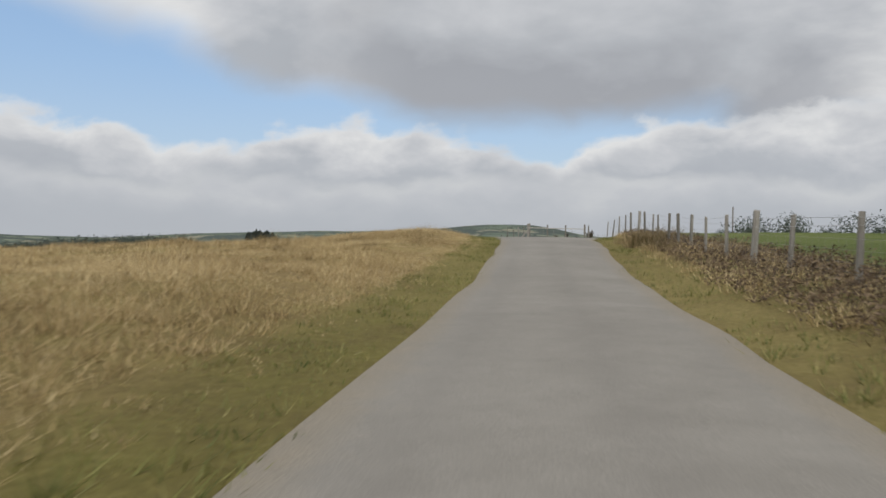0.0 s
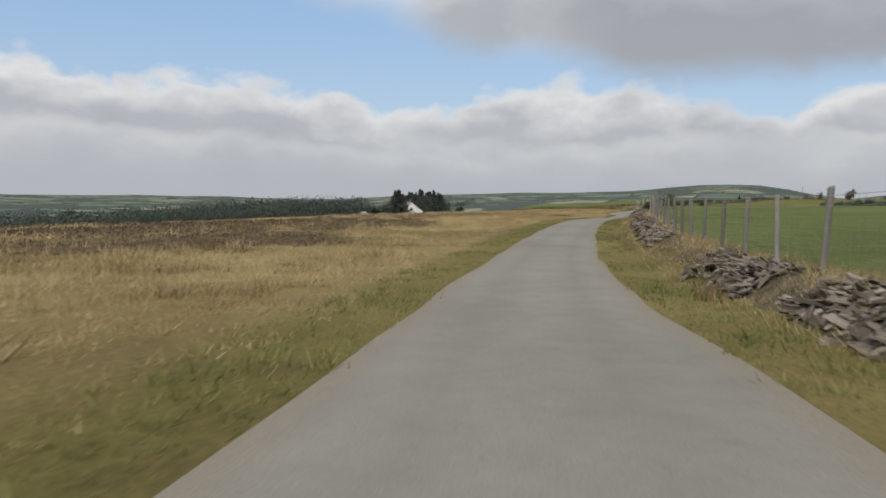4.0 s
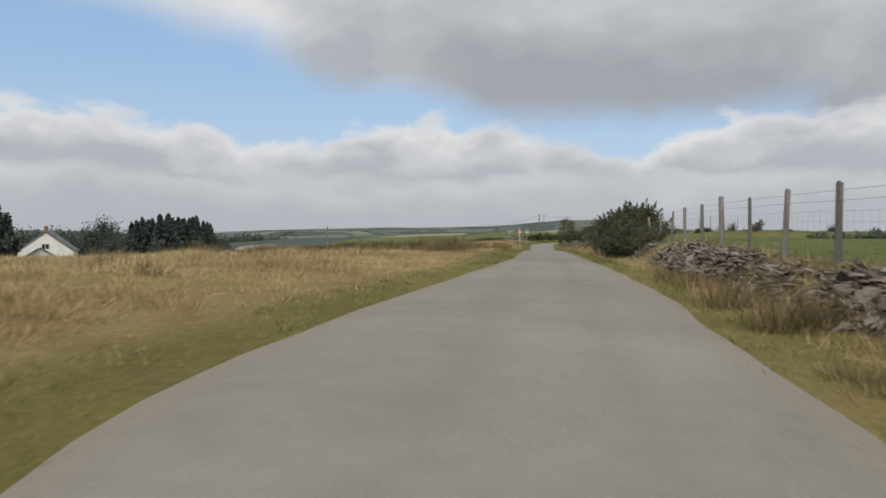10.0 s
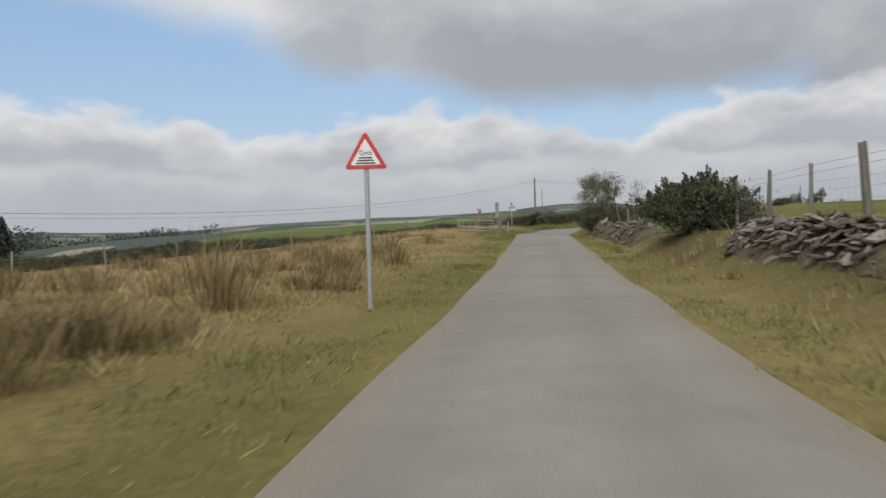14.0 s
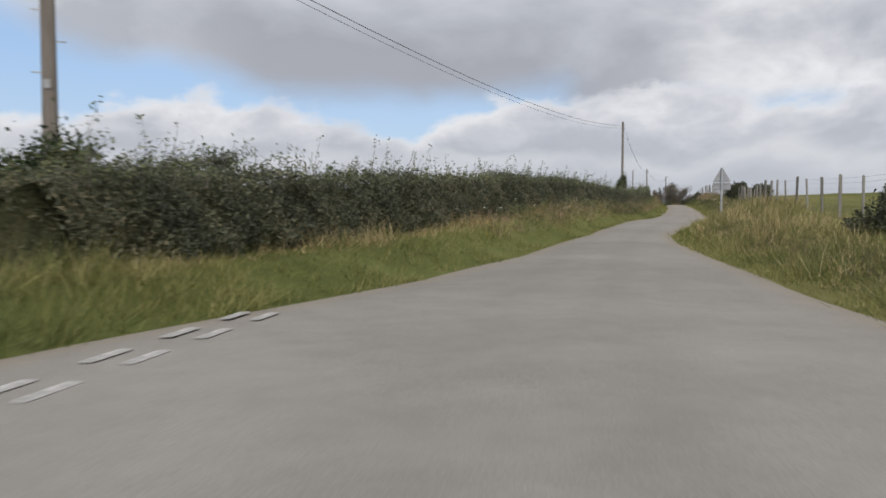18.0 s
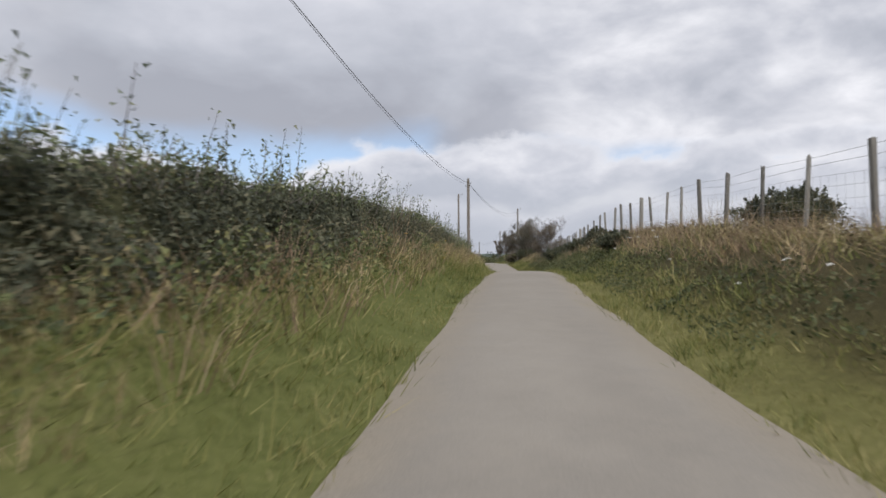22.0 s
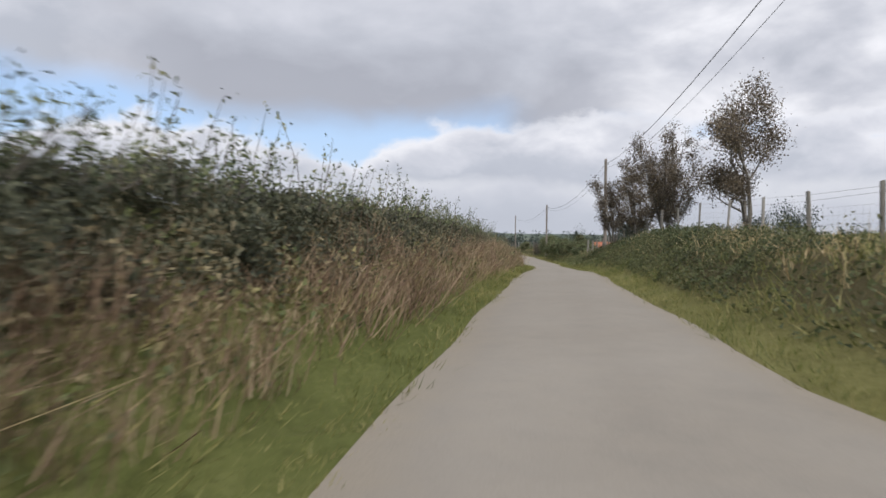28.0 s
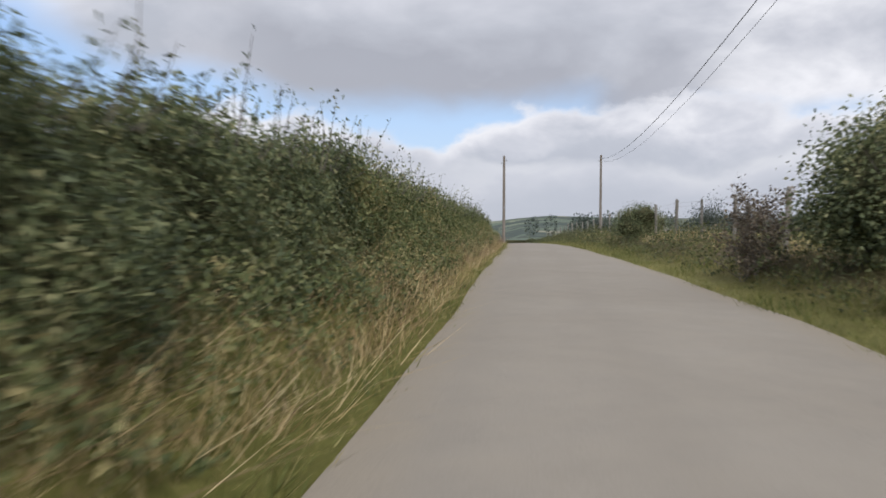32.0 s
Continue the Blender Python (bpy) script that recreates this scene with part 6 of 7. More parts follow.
for x, y, h in ((-67.5, 314.5, 8.2), (-104, 384, 8.6), (-99, 378, 7.4), (-108, 378, 7.0), (-111, 370, 6.0), (-74, 372, 5.0), (-70, 376, 4.2), (-79, 360, 5.0), (-90, 350, 4.4)):
    broad_tree("garden_tree", on_ground(x, y, -0.4), h, "rounded dark tree at the edge of the shelter belt", 340 + int(h * 10), mat=mat_wood_far, count=2600, leaf=0.3, spread=0.9, fluff=0.6, group="garden trees")
for k, (x, y, h, w) in enumerate([(119, 652, 3.3, 0), (130, 318, 6.5, 0), (145, 330, 7.0, 0), (160, 318, 8.5, 0), (172, 312, 7.5, 0), (115, 880, 9.0, 0), (217, 762, 9.0, 0), (245, 745, 8.0, 0), (190, 640, 7.0, 0), (196, 655, 6.0, 0), (120, 240, 6.0, 0), (108, 300, 4.5, 0), (150, 380, 6.0, 0)]):
    broad_tree("field_tree", on_ground(x, y, -0.2), h, "rounded tree standing in a far field hedge", 330 + k, mat=mat_wood_far, count=3200, leaf=0.26, spread=1.0, fluff=0.7, trunks=3, start=0.08, group="field trees")

g = on_ground(154.8, 644.5, -0.2)
conifer(g, 0.95 - g.z, 351, "dark ragged cone-shaped tree in the roadside hedge", "hedgerow trees", wide=0.5)
g = on_ground(171.2, 654.0, -0.2)
broad_tree("field_tree", g, 3.7 - g.z, "windswept rounded tree in the field hedge", 352, mat=mat_wood_far, count=5200, leaf=0.2, spread=1.15, fluff=0.5, trunks=3, start=0.1, lean=(-0.12, 0.0), group="field trees")


def far_wood(name, route, depth, tall, count, label, seed, leaf=0.75):
    """A belt of woodland far off: many ragged crowns in one mass."""
    r = np.random.default_rng(seed)
    route = np.asarray(route, float)
    f = r.uniform(0, len(route) - 1.001, count)
    k = f.astype(int)
    c = route[k] + (route[k + 1] - route[k]) * (f - k)[:, None] + r.normal(0, depth * 0.5, (count, 2))
    z = country(c[:, 0], c[:, 1])
    h = tall * r.uniform(0.55, 1.2, count)
    per = 170
    d = r.normal(0, 1, (count, per, 3))
    d /= np.linalg.norm(d, axis=2, keepdims=True)
    p = np.c_[c, z + h * 0.5][:, None] + d * np.stack([h * 0.42, h * 0.42, h * 0.55], 1)[:, None] * r.uniform(0.6, 1.1, (count, per, 1))
    v, q = spray_cloud(p.reshape(-1, 3), np.full(count * per, leaf * tall * 0.14))
    return stuff(name, fast_mesh(name, v, q, mat_wood_far), label, "woodland")


far_wood("woodland", [(-420, 330), (-330, 430), (-240, 520), (-190, 560)], 20, 14.0, 620, "dark belt of woodland in the valley beyond the moor", 401, leaf=0.5)
far_wood("woodland", [(-330, 300), (-240, 400), (-190, 470)], 16, 12.5, 460, "dark shelter wood below the moor", 402, leaf=0.55)
far_wood("woodland", [(-520, 800), (-300, 900), (-60, 980), (100, 1000)], 40, 8, 420, "woods in the middle distance of the valley", 403)
far_wood("woodland", [(-156, 530), (-112, 556)], 9, 7.3, 110, "dark conifer wood in the valley beyond the moor", 404)
far_wood("hedgerow", [(62, 350), (90, 335), (150, 300), (210, 240), (235, 160)], 3, 2.4, 420, "dark field hedge along the pasture skyline", 405, leaf=0.9)
far_wood("woodland", [(300, 1100), (500, 1000), (700, 900)], 40, 12, 260, "woods on the far hillside", 407)
far_wood("tree_clump", [(56, 134), (64, 124), (74, 116), (84, 112)], 3, 5.0, 60, "dark clump of trees at the edge of the pasture", 408, leaf=0.42)
far_wood("woodland", [(-160, 285), (-130, 298), (-102, 318)], 8, 6.5, 70, "dark trees below the moor beside the bungalow", 409, leaf=0.42)


# ---- poles and cables ----
def utility_pole(at, height, label, seed, arm=False, lean=(0.0, 0.0)):
    """A wooden pole with a raked cap, bracket, insulators and step irons."""
    ob = thing("utility_pole", at, label, "pole", "wooden utility poles")
    ob.rotation_euler = (lean[0], lean[1], 0.0)
    z = np.linspace(-0.6, height, 9)
    part("shaft", tubes("shaft", [(np.stack([0 * z, 0 * z, z], 1), np.interp(z, [0, height], [0.135, 0.10]))], mat_pole, 12), ob)
    bm = bmesh.new()
    bmesh.ops.create_cone(bm, cap_ends=True, segments=12, radius1=0.112, radius2=0.02, depth=0.10, matrix=Matrix.Translation((0, 0, height + 0.045)))
    part("cap", solid("cap", bm, mat_pole), ob)
    for k, (dz, side) in enumerate(((0.35, 1), (0.6, -1))):
        bm = bmesh.new()
        bar(bm, (0, 0, height - dz), (0.24 * side, 0, height - dz), 0.035, 0.035)
        bar(bm, (0.22 * side, 0, height - dz), (0.22 * side, 0, height - dz + 0.12), 0.05, 0.05)
        part("bracket", solid("bracket", bm, mat_steel), ob)
    if arm:
        bm = bmesh.new()
        bar(bm, (-0.05, 0, height - 0.1), (0.5, 0, height + 0.02), 0.06, 0.06)
        bmesh.ops.create_cone(bm, cap_ends=True, segments=8, radius1=0.07, radius2=0.05, depth=0.18, matrix=Matrix.Translation((0.5, 0, height + 0.1)))
        part("arm", solid("arm", bm, mat_steel), ob)
    for k in range(5):
        bm = bmesh.new()
        s = 1 if k % 2 else -1
        bar(bm, (0, 0, height * 0.45 + k * 0.5), (s * 0.26, 0, height * 0.45 + k * 0.5), 0.022, 0.022)
        part("step_iron", solid("step_iron", bm, mat_steel), ob)
    bm = bmesh.new()
    bmesh.ops.create_cube(bm, size=1.0, matrix=Matrix.Translation((0.0, -0.135, height * 0.42)) @ Matrix.Diagonal((0.10, 0.012, 0.14, 1)))
    part("plate", solid("plate", bm, mat_signgrey), ob, "small pale number plate with plain bars")
    return ob


def cable(a, b, sag, label, radius=0.012):
    a, b = np.array(a, float), np.array(b, float)
    f = np.linspace(0, 1, 25)[:, None]
    run = a + (b - a) * f
    run[:, 2] -= (4 * sag * f * (1 - f))[:, 0]
    ob = new("overhead_cable", tubes("overhead_cable", [(run, np.full(25, radius))], mat_cable, 5))
    return tagged(ob, label, "cable", "overhead cables")


POLES = [
    ("far", -27.8, 313.7, 0.0, False), ("a", 9.3, 383.8, 4.0, False), ("b", 47.0, 440.7, 7.3, False), ("c", 76.3, 491.3, 5.8, False), ("d", 104.1, 534.6, 6.8, True), ("e", 131.7, 594.45, 5.85, False), ("f", 146.8, 637.6, 4.4, False),
]
tops = {}
for k, (key, x, y, top, arm) in enumerate(POLES):
    g = on_ground(x, y)
    tops[key] = (x, y, top - 0.3)
    utility_pole(g, top - g.z, ("weathered wooden pole standing in the moor" if key == "far" else "tall grey wooden pole carrying overhead cables"), k, arm)
for key, x, y, top, arm in (("pair", 88.8, 521.5, 7.4, True), ("beyond", 17.4, 512.1, 7.4, False), ("g", 167.9, 700.0, 4.9, False), ("h", 155.9, 691.4, 3.85, False)):
    g = on_ground(x, y)
    tops[key] = (x, y, top - 0.3)
    utility_pole(g, max(top - g.z, 5.0), "slim wooden pole in the line beside the lane", 20, arm)
for a, b, sag in (("far", "a", 1.7), ("a", "b", 1.1), ("b", "c", 1.3), ("c", "d", 1.2), ("d", "e", 1.3), ("e", "f", 1.2), ("f", "g", 1.3)):
    cable(tops[a], tops[b], sag, "black overhead cable hanging between wooden poles")
    cable(np.array(tops[a]) + (0.22, 0, -0.25), np.array(tops[b]) + (0.22, 0, -0.25), sag * 1.06, "thin second cable under the first", 0.007)
cable(tops["far"], (-190, 230, -2.0), 1.5, "overhead cable crossing the moor")


# ---- signs ----
def round_post(ob, height, radius=0.038, mat=None, name="post"):
    z = np.array([-0.4, height * 0.5, height])
    return part(name, tubes(name, [(np.stack([0 * z, 0 * z, z], 1), np.full(3, radius))], mat or mat_steel, 12), ob)


def triangle(side, corner, thick, mat, name, down=False):
    """A rounded triangular plate standing in the xz plane, facing -y, its middle at the origin."""
    bm = bmesh.new()
    pts = []
    for k in range(3):
        c = radians(90 + 120 * k + (180 if down else 0))
        mid = Vector((math.cos(c), 0, math.sin(c))) * (side / math.sqrt(3) - 2 * corner)
        for j in range(-3, 4):
            q = c + radians(20 * j)
            pts.append(mid + Vector((math.cos(q), 0, math.sin(q))) * corner)
    front = [bm.verts.new(p + Vector((0, -thick / 2, 0))) for p in pts]
    rear = [bm.verts.new(p + Vector((0, thick / 2, 0))) for p in pts]
    bm.faces.new(front)
    bm.faces.new(rear[::-1])
    n = len(pts)
    for k in range(n):
        bm.faces.new((front[k], rear[k], rear[(k + 1) % n], front[(k + 1) % n]))
    return solid(name, bm, mat)


def board(w, h, thick, mat, name, corner=0.03):
    bm = bmesh.new()
    bmesh.ops.create_cube(bm, size=1.0, matrix=Matrix.Diagonal((w, thick, h, 1)))
    ed = [e for e in bm.edges if abs((e.verts[0].co - e.verts[1].co).y) > thick * 0.5]
    bmesh.ops.bevel(bm, geom=ed, offset=corner, segments=3, affect="EDGES")
    return solid(name, bm, mat)


def text_mesh(words, size, mat):
    cu = bpy.data.curves.new("lettering", "FONT")
    cu.body, cu.size, cu.align_x, cu.align_y, cu.extrude = words, size, "CENTER", "CENTER", 0.001
    ob = bpy.data.objects.new("lettering", cu)
    scene.collection.objects.link(ob)
    bpy.context.view_layer.update()
    me = bpy.data.meshes.new_from_object(ob.evaluated_get(bpy.context.evaluated_depsgraph_get()))
    bpy.data.objects.remove(ob)
    me.transform(Matrix.Rotation(radians(90), 4, "X"))
    me.materials.clear()
    me.materials.append(mat)
    me.name = "lettering"
    return me


g = on_ground(2.5, 290.8)
grid_sign = thing("warning_sign", g, "red-bordered triangular cattle grid warning sign on a grey post", "road sign", turn=heading(14.5) + 4)
round_post(grid_sign, -0.42 - g.z)
middle = -0.2 - g.z - 0.40
for name, data, y in (("border", triangle(0.66, 0.035, 0.006, mat_signred, "border"), -0.05), ("face", triangle(0.46, 0.012, 0.004, mat_signwhite, "face"), -0.0565), ("backing", triangle(0.67, 0.036, 0.02, mat_signgrey, "backing"), -0.035)):
    q = part(name, data, grid_sign)
    q.location = (0, y, middle)
for k, (w, dz) in enumerate(((0.20, -0.025), (0.25, -0.065), (0.30, -0.105))):
    q = part("bar", board(w, 0.02, 0.003, mat_signblack, "bar", 0.003), grid_sign)
    q.location = (0, -0.0605, middle + dz)
q = part("lettering", text_mesh("Grid", 0.105, mat_signblack), grid_sign)
q.location = (0, -0.0605, middle + 0.045)

g = on_ground(1.9, 367.2)
yield_sign = thing("give_way_sign", g, "inverted red and white triangle sign on a grey post", "road sign", turn=-62)
top = max(-0.3 - g.z, 2.3)
round_post(yield_sign, top - 0.05)
for name, data, y in (("border", triangle(0.88, 0.045, 0.006, mat_signred, "border", True), -0.05), ("face", triangle(0.62, 0.016, 0.004, mat_signwhite, "face", True), -0.0565), ("backing", triangle(0.89, 0.046, 0.02, mat_signgrey, "backing", True), -0.035)):
    q = part(name, data, yield_sign)
    q.location = (0, y, top - 0.26)
q = part("plate", board(0.32, 0.66, 0.02, mat_signgrey, "plate"), yield_sign, "grey back of a rectangular plate")
q.matrix_local = Matrix.Translation((0.04, 0.17, top - 0.33)) @ Matrix.Rotation(radians(28), 4, "Z")
for w, dz in ((0.30, -0.10), (0.20, -0.17)):
    q = part("bar", board(w, 0.03, 0.003, mat_signblack, "bar", 0.003), yield_sign)
    q.location = (0, -0.0605, top + dz)

g = on_ground(4.1, 367.7)
tall_sign = thing("information_board", g, "tall narrow grey-backed road board on a steel post", "road sign", turn=226)
top = 0.4 - g.z
round_post(tall_sign, top, 0.045)
q = part("panel", board(0.58, 1.9, 0.02, mat_signgrey, "panel"), tall_sign)
q.location = (0, -0.06, top - 0.95)
q = part("face", board(0.55, 1.87, 0.004, mat_signwhite, "face"), tall_sign, "white front face")
q.location = (0, -0.073, top - 0.95)
for dz in (0.05, 0.95, 1.8):
    q = part("brace", board(0.56, 0.045, 0.03, mat_steel, "brace", 0.004), tall_sign)
    q.location = (0, -0.035, top - dz)

g = on_ground(5.8, 368.4)
finger = thing("finger_post", g, "white finger signpost with a grey board and a tilted top arm", "signpost", turn=12)
top = 0.3 - g.z
round_post(finger, top - 0.1, 0.04)
q = part("white_arm", board(1.08, 0.235, 0.03, mat_signwhite, "white_arm", 0.05), finger, "white arm with a black edge and bars of lettering")
q.location = (0.0, -0.06, top - 0.82)
q = part("edge", board(1.12, 0.275, 0.02, mat_signblack, "edge", 0.06), finger)
q.location = (0.0, -0.05, top - 0.82)
for x, w in ((-0.19, 0.36), (0.23, 0.40)):
    q = part("lettering_bar", board(w, 0.05, 0.003, mat_signblack, "lettering_bar", 0.01), finger)
    q.location = (x + 0.02, -0.0765, top - 0.82)
bm = bmesh.new()
bar(bm, (-0.50, -0.077, top - 0.82), (-0.43, -0.077, top - 0.755), 0.022, 0.004)
bar(bm, (-0.50, -0.077, top - 0.82), (-0.43, -0.077, top - 0.885), 0.022, 0.004)
part("chevron", solid("chevron", bm, mat_signblack), finger)
q = part("grey_arm", board(0.92, 0.22, 0.03, mat_signgrey, "grey_arm"), finger)
q.matrix_local = Matrix.Translation((0.05, -0.05, top - 0.56)) @ Matrix.Rotation(radians(14), 4, "Z")
q = part("tilted_arm", board(0.62, 0.28, 0.03, mat_signgrey, "tilted_arm"), finger)
q.matrix_local = Matrix.Translation((-0.02, 0.0, top - 0.16)) @ Matrix.Rotation(radians(52), 4, "Z") @ Matrix.Rotation(radians(24), 4, "Y")

g = on_ground(32.3, 400.5)
rear_sign = thing("road_sign", g, "grey back of a triangular warning sign with a plate below", "road sign", turn=heading(19.7))
top = 0.15 - g.z
round_post(rear_sign, top - 0.05, 0.045)
q = part("plate_back", triangle(0.80, 0.04, 0.02, mat_signgrey, "plate_back"), rear_sign)
q.location = (0, 0.06, top - 0.46)
q = part("plate", board(0.76, 0.34, 0.02, mat_signgrey, "plate"), rear_sign)
q.location = (0, 0.06, top - 0.88)
for dz, w in ((0.36, 0.2), (0.62, 0.56), (0.78, 0.7), (0.98, 0.7)):
    q = part("brace", board(w, 0.03, 0.02, mat_signgrey, "brace", 0.004), rear_sign)
    q.location = (0, 0.04, top - dz)


# ---- gate at the cattle grid ----
def field_gate(a, b, tall, label, mat=None, bars=5):
    """A wooden field gate between two places: rails, stiles, uprights and crossed braces."""
    a, b = Vector(a), Vector(b)
    d = b - a
    ob = thing("field_gate", a, label, "gate")
    for k in range(bars):
        z = 0.18 + (tall - 0.22) * k / (bars - 1)
        bm = bmesh.new()
        bar(bm, Vector((0, 0, z)), d + Vector((0, 0, z)), 0.035, 0.11)
        part("rail", solid("rail", bm, mat or mat_wood), ob)
    for f in (0.02, 0.5, 0.98):
        bm = bmesh.new()
        bar(bm, d * f + Vector((0.03, 0, 0.05)), d * f + Vector((0.03, 0, tall + 0.03)), 0.10, 0.05)
        part("stile", solid("stile", bm, mat or mat_wood), ob)
    for f0, f1 in ((0.02, 0.5), (0.98, 0.5)):
        bm = bmesh.new()
        bar(bm, d * f0 + Vector((0.05, 0, 0.2)), d * f1 + Vector((0.05, 0, tall)), 0.09, 0.035)
        part("brace", solid("brace", bm, mat or mat_wood), ob)
    return ob


g = on_ground(4.2, 346.1)
field_gate(on_ground(0.6, 345.4, 0.05), on_ground(3.9, 346.0, 0.05), 1.25, "weathered wooden field gate beside the cattle grid")
stoop = thing("gate_post", g, "pair of thick weathered oak gate posts", "gate post")
for x, w, h in ((0.0, 0.22, 1.62), (0.24, 0.18, 1.58), (0.33, 0.1, 1.25)):
    bm = bmesh.new()
    bar(bm, (x, 0, -0.3), (x + 0.01, 0.0, h), w, w * 0.95)
    part("post", solid("post", bm, mat_wood), stoop)
rail = thing("pipe_rail", on_ground(4.6, 346.2), "grey pipe rail with a slanting bar beside the gate", "railing")
o = np.array(rail.location)
ends = np.array(on_ground(5.12, 346.35)) - o
part("top_rail", tubes("top_rail", [(np.array([[-2.2, -0.3, 1.18], ends + [0, 0, 1.18]]), np.array([0.03, 0.03]))], mat_bar, 10), rail)
part("slant_rail", tubes("slant_rail", [(np.array([[-2.2, -0.9, 0.05], ends + [0, 0, 0.72]]), np.array([0.03, 0.03]))], mat_bar, 10), rail)
part("upright", tubes("upright", [(np.stack([ends + [0, 0, -0.2], ends + [0, 0, 1.22]]), np.array([0.04, 0.04]))], mat_steel, 10), rail)

def cattle_grid(u, half_left, half_right):
    """Steel bars across the lane over a black slab that paints the pit's shade, in a concrete frame."""
    p, r = lane(u)
    at = Vector(p[0])
    ob = thing("cattle_grid", at, "steel cattle grid set in the asphalt between gate posts", "cattle grid", turn=heading(u))
    for k in range(13):
        y = -1.1 + 2.2 * k / 12
        x = np.array([-half_left, half_right])
        part("bar", tubes("bar", [(np.stack([x, 0 * x + y, 0 * x + 0.012], 1), np.array([0.04, 0.04]))], mat_bar, 8), ob)
    for y in (-1.28, 1.28):
        bm = bmesh.new()
        bar(bm, (-half_left, y, 0.0), (half_right, y, 0.0), 0.22, 0.09)
        part("kerb", solid("kerb", bm, mat_concrete), ob, "worn concrete edge")
    # shallow slab, no real pit: its black colour imitates the shade below
    bm = bmesh.new()
    bmesh.ops.create_cube(bm, size=1.0, matrix=Matrix.Translation(((half_right - half_left) / 2, 0, -0.012)) @ Matrix.Diagonal((half_left + half_right, 2.4, 0.09, 1)))
    part("pit", solid("pit", bm, mat_pit), ob, "black slab between the bars, coloured as the shaded pit")
    return ob


cattle_grid(16.79, 2.2, 2.9)


def tube_gate(a, b, tall, label):
    """A tubular steel gate: thin round rails, two stiles, slanting braces, a latch."""
    a, b = Vector(a), Vector(b)
    d = b - a
    ob = thing("steel_gate", a, label, "gate")
    for k in range(6):
        h = Vector((0, 0, 0.16 + (tall - 0.16) * (k / 5) ** 1.15))
        part("rail", tubes("rail", [(np.array([h, d * 0.5 + h * 0.995, d + h]), np.full(3, 0.021 if k == 5 else 0.015))], mat_galvanised, 8), ob)
    for f in (0.0, 1.0):
        part("stile", tubes("stile", [(np.array([d * f + Vector((0, 0, 0.1)), d * f + Vector((0, 0, tall + 0.03))]), np.full(2, 0.022))], mat_galvanised, 8), ob)
    for f0, f1 in ((0.04, 0.36), (0.96, 0.64)):
        part("brace", tubes("brace", [(np.array([d * f0 + Vector((0, 0, 0.18)), d * f1 + Vector((0, 0, tall))]), np.full(2, 0.013))], mat_galvanised, 6), ob)
    bm = bmesh.new()
    bar(bm, d * 0.985 + Vector((0.03, 0, tall * 0.7)), d * 1.015 + Vector((0.03, 0, tall * 0.7)), 0.03, 0.03)
    part("latch", solid("latch", bm, mat_bar), ob)
    return ob


tube_gate(spot(30.47, -3.95), spot(30.655, -4.15), 1.15, "grey steel tube gate closing a gap in the hedge")
round_post(thing("gate_post", spot(30.662, -4.15), "thick weathered wooden gate post at the hedge end", "post"), 1.4, 0.1, mat_pole)
utility_pole(on_ground(55.6, 134.0), 7.2, "distant wooden pole beyond the pasture fence", 77)



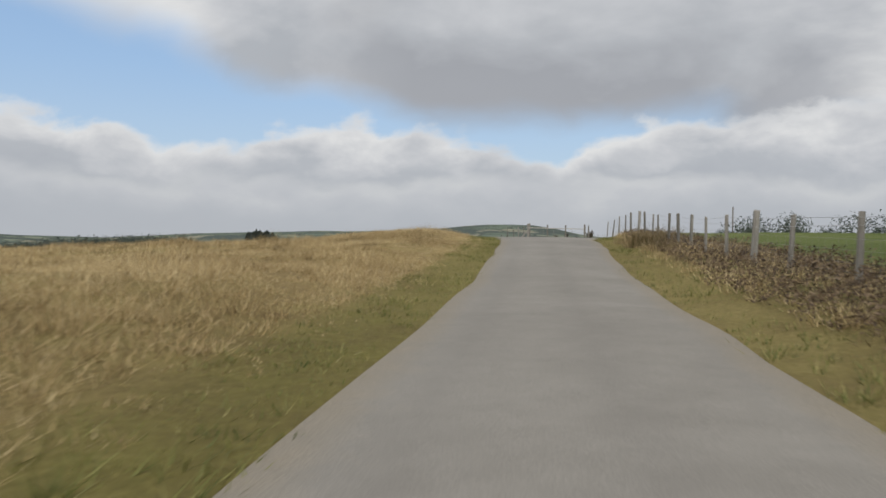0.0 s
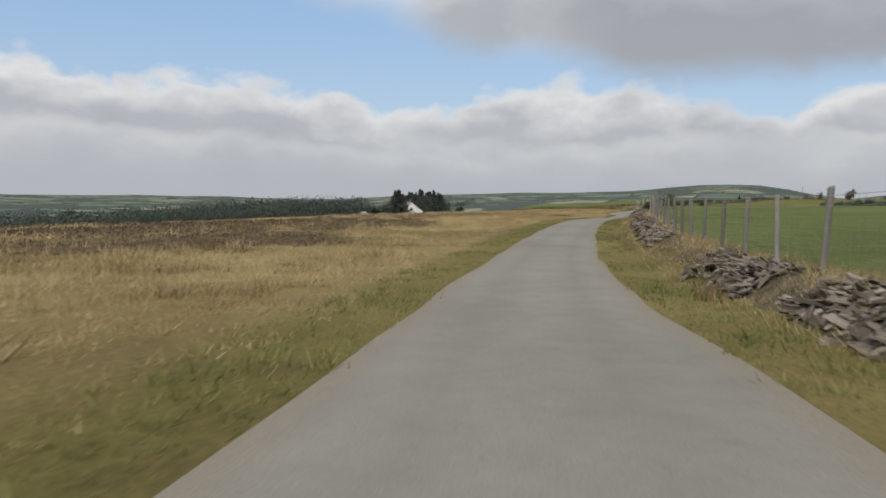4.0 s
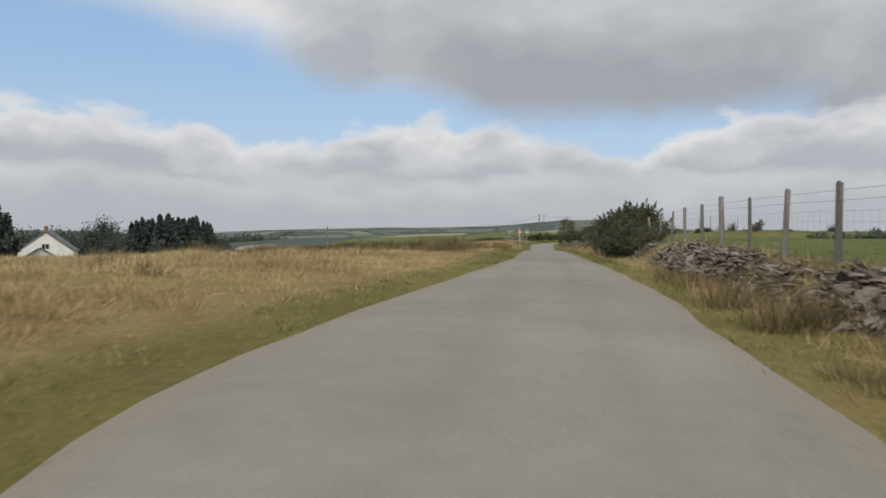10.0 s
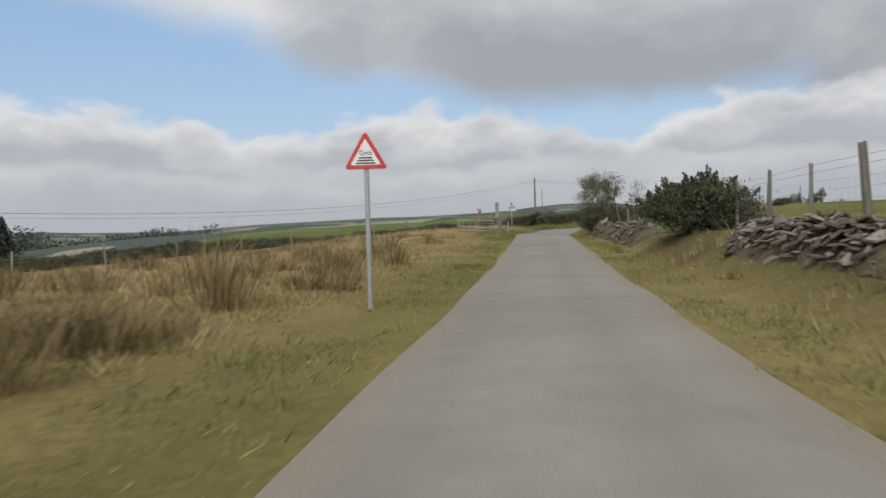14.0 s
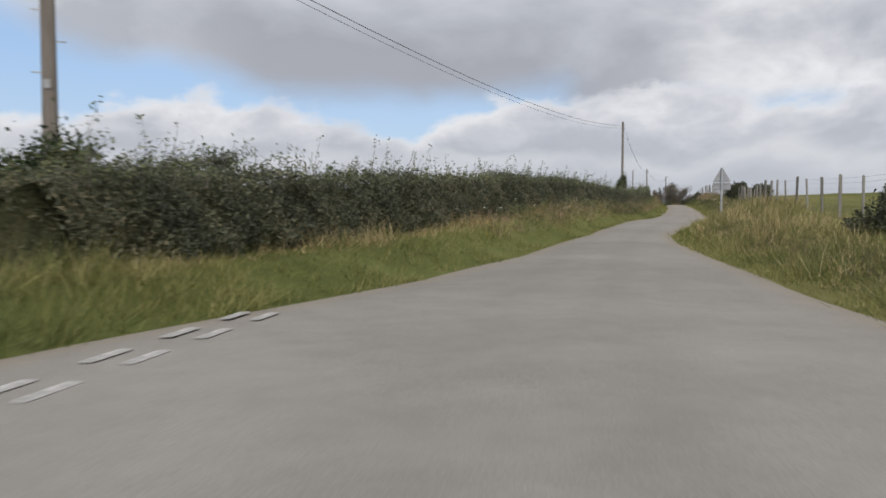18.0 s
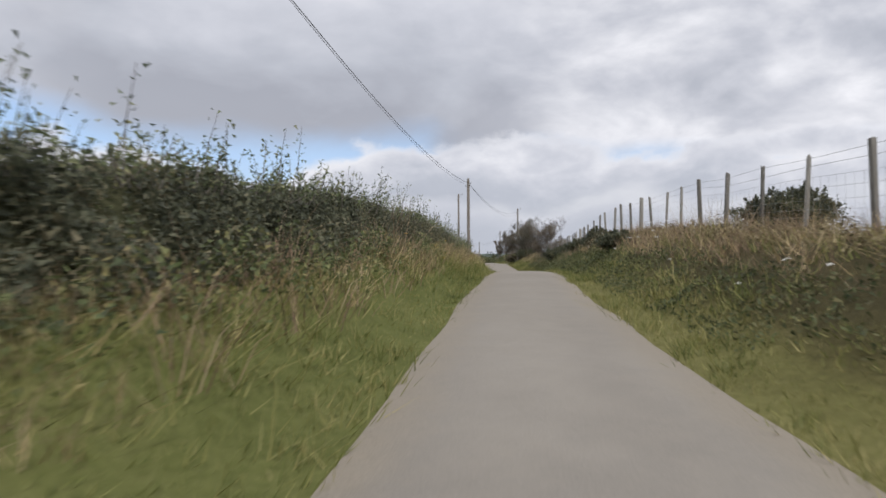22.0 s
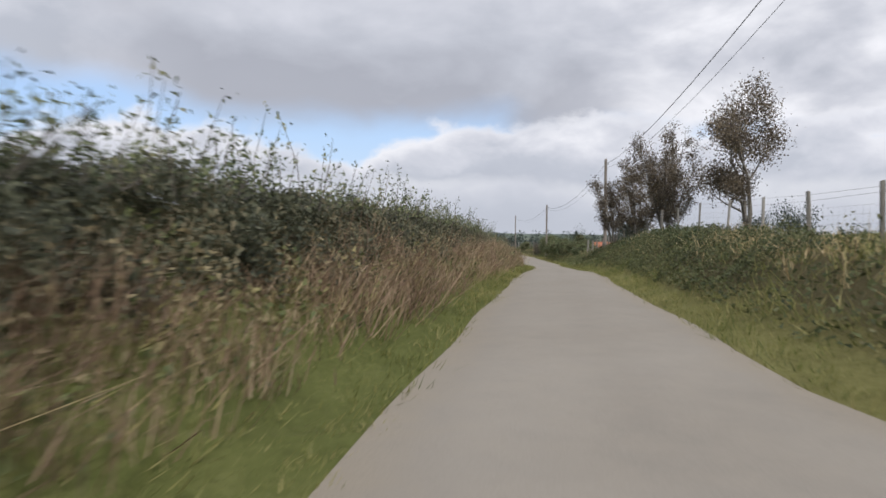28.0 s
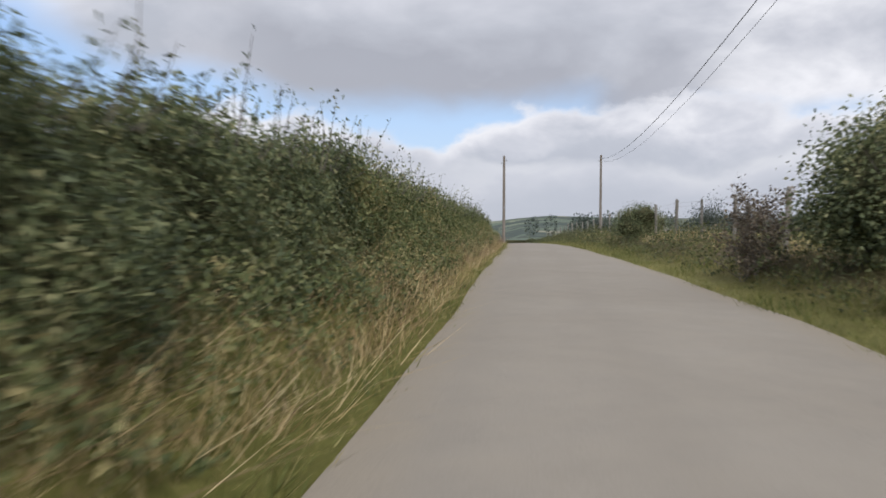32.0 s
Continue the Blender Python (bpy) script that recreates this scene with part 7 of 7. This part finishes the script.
# ---- houses and barns ----
def cottage(at, turn, long, wide, eaves, ridge, label, name="house", openings=(), roof=None, chimney=True, wall=None, barge=False):
    """A gabled house: four walls, pitched roof with overhang, chimney, framed windows with sills. Gable ends face x."""
    ob = thing(name, at, label, "house", turn=turn)
    bm = bmesh.new()
    x, y = long / 2, wide / 2
    prof = [(-y, -1.0), (y, -1.0), (y, eaves), (0, ridge), (-y, eaves)]
    ends = [[bm.verts.new((sx * x, py, pz)) for py, pz in prof] for sx in (-1, 1)]
    bm.faces.new(ends[0])
    bm.faces.new(ends[1][::-1])
    for k in range(5):
        bm.faces.new((ends[0][k], ends[0][(k + 1) % 5], ends[1][(k + 1) % 5], ends[1][k]))
    bmesh.ops.recalc_face_normals(bm, faces=bm.faces)
    part("wall", solid("wall", bm, wall or mat_render), ob)
    for s in (-1, 1):
        bm = bmesh.new()
        slope = Vector((0, -s * y, ridge - eaves)).normalized()
        a, b = Vector((0, s * (y + 0.25), eaves - 0.25 * (ridge - eaves) / y)), Vector((0, 0, ridge))
        up_ = Vector((0, s * (ridge - eaves), y)).normalized() * 0.14
        vs = [bm.verts.new(p + Vector((sx * (x + 0.2), 0, 0)) + q) for sx in (-1, 1) for p in (a, b) for q in (up_ * 0.15, up_)]
        bmesh.ops.convex_hull(bm, input=vs)
        part("roof", solid("roof", bm, roof or mat_roof), ob, "slate-grey roof slope")
        if barge:
            bm = bmesh.new()
            bar(bm, a + Vector((x + 0.22, 0, 0)), b + Vector((x + 0.22, 0, 0.05)), 0.05, 0.28)
            part("bargeboard", solid("bargeboard", bm, mat_signwhite), ob, "white painted bargeboard")
    if chimney:
        bm = bmesh.new()
        bar(bm, (x * 0.75, 0, ridge - 0.3), (x * 0.75, 0, ridge + 0.9), 0.55, 0.55)
        part("chimney", solid("chimney", bm, mat_brick), ob, "red brick chimney stack")
    for face, along_, up_, w, h in openings:
        holder = {"n": ((along_, y + 0.012, up_), 0), "s": ((along_, -y - 0.012, up_), 0), "w": ((-x - 0.012, along_, up_), 90), "e": ((x + 0.012, along_, up_), 90)}[face]
        win = part("window", board(w, h, 0.03, mat_glass, "window", 0.005), ob, "dark window pane")
        win.matrix_local = Matrix.Translation(holder[0]) @ Matrix.Rotation(radians(holder[1]), 4, "Z")
        bm = bmesh.new()
        for p, q in (((-w / 2, -h / 2), (w / 2, -h / 2)), ((-w / 2, h / 2), (w / 2, h / 2)), ((-w / 2, -h / 2), (-w / 2, h / 2)), ((w / 2, -h / 2), (w / 2, h / 2)), ((0, -h / 2), (0, h / 2))):
            bar(bm, (p[0], 0, p[1]), (q[0], 0, q[1]), 0.07, 0.07)
        part("frame", solid("frame", bm, mat_signwhite), win)
    return ob


g = on_ground(-68.9, 304.5)
g.z = -5.7
cottage(g, -62, 10.0, 7.4, 1.7, 4.5, "white rendered gabled house with a grey slate roof among conifers", openings=(("e", 0.0, 2.35, 1.0, 0.8), ("s", -2.0, 0.8, 1.2, 1.0), ("n", 1.6, 0.8, 1.2, 1.0)))
g = on_ground(-66.2, 298.3)
g.z = -6.0
cottage(g, -62, 2.4, 3.4, 1.3, 2.4, "grey-roofed porch on the gable of the white house", name="porch", openings=(("e", 0.0, 0.7, 1.0, 1.0),), chimney=False)
g = on_ground(-83.5, 303.0)
g.z = -7.4
cottage(g, -62, 7.0, 3.0, 1.7, 3.0, "brown brick bungalow with white bargeboards below the moor", openings=(("e", 0.0, 1.2, 0.9, 0.8),), wall=mat_brick, barge=True, chimney=False)
g = on_ground(-80.6, 306.0)
g.z = -7.4
cottage(g, 28, 7.0, 4.0, 1.4, 2.3, "low brick wing with a brown roof beside the bungalow", name="outbuilding", openings=(("s", -1.5, 0.9, 1.0, 0.7), ("s", 1.2, 0.9, 1.0, 0.7)), wall=mat_brick, chimney=False)
g = on_ground(-46, 660)
cottage(g, 70, 14.0, 8.0, 2.0, 3.8, "far farm building with a red roof", name="barn", roof=mat_tin, chimney=False)
g = on_ground(330, 1010)
cottage(g, 40, 12.0, 8.0, 3.0, 5.0, "white farmhouse far off on the hillside", openings=(("s", -2.5, 1.5, 1.3, 1.2), ("s", 2.5, 1.5, 1.3, 1.2)))
g = on_ground(178.7, 675.5)
g.z = -4.3
cottage(g, -31, 7.0, 6.0, 1.9, 3.4, "barn with a rust red tin roof beyond the field", name="barn", roof=mat_tin, wall=mat_roof, chimney=False)

for x, y, long in ((230.8, 727.8, 9.5), (240.3, 725.6, 4.0)):
    cottage(on_ground(x, y, -0.2), -28, long, 4.0, 2.0, 2.8, "low grey farm shed on the skyline of the field", name="shed", wall=mat_concrete, chimney=False)

# ---- road marks at the junction ----
for k in range(11):
    u = 17.82 + 0.62 * k / 11
    for row in (0, 1):
        p = spot(u, -3.3 - 0.36 * row)
        q = new("give_way_mark", board(0.13, 0.6, 0.004, mat_paint, "give_way_mark", 0.02))
        q.matrix_world = Matrix.Translation((p.x, p.y, lane(u)[0][0, 2] + 0.012)) @ Matrix.Rotation(radians(heading(18.2)), 4, "Z") @ Matrix.Rotation(radians(90), 4, "X")
        tagged(q, "worn white give way dash on the asphalt", "road marking", "give way dashes", "structure")

# ---- the main road that joins on the left ----
run = np.array([[-75.0, 350.5], [-40.0, 359.5], [-15.0, 366.0], [0.0, 369.4], [5.0, 370.0], [8.2, 370.4], [10.0, 371.8], [11.9, 374.4]])
f = np.linspace(0, 7, 240)
mid = np.stack([np.interp(f, np.arange(8), run[:, k]) for k in (0, 1)], 1)
d = np.gradient(mid, axis=0)
d /= np.linalg.norm(d, axis=1, keepdims=True)
side = np.stack([d[:, 1], -d[:, 0]], 1)
wide = np.linspace(-1.2, 1.2, 9)
pts = np.concatenate([(mid + side * w)[:, None] for w in wide], 1).reshape(-1, 2)
z = country(pts[:, 0], pts[:, 1]) + 0.005 - 0.07 * ease(4.7, 5.3, np.repeat(f, 9))
main_road = sheet("road_main", np.c_[pts, z], [(i * 9 + j, i * 9 + j + 1, (i + 1) * 9 + j + 1, (i + 1) * 9 + j) for i in range(239) for j in range(8)], mat_road)
tagged(main_road, "grey asphalt road joining at the junction", "road", kind="structure")
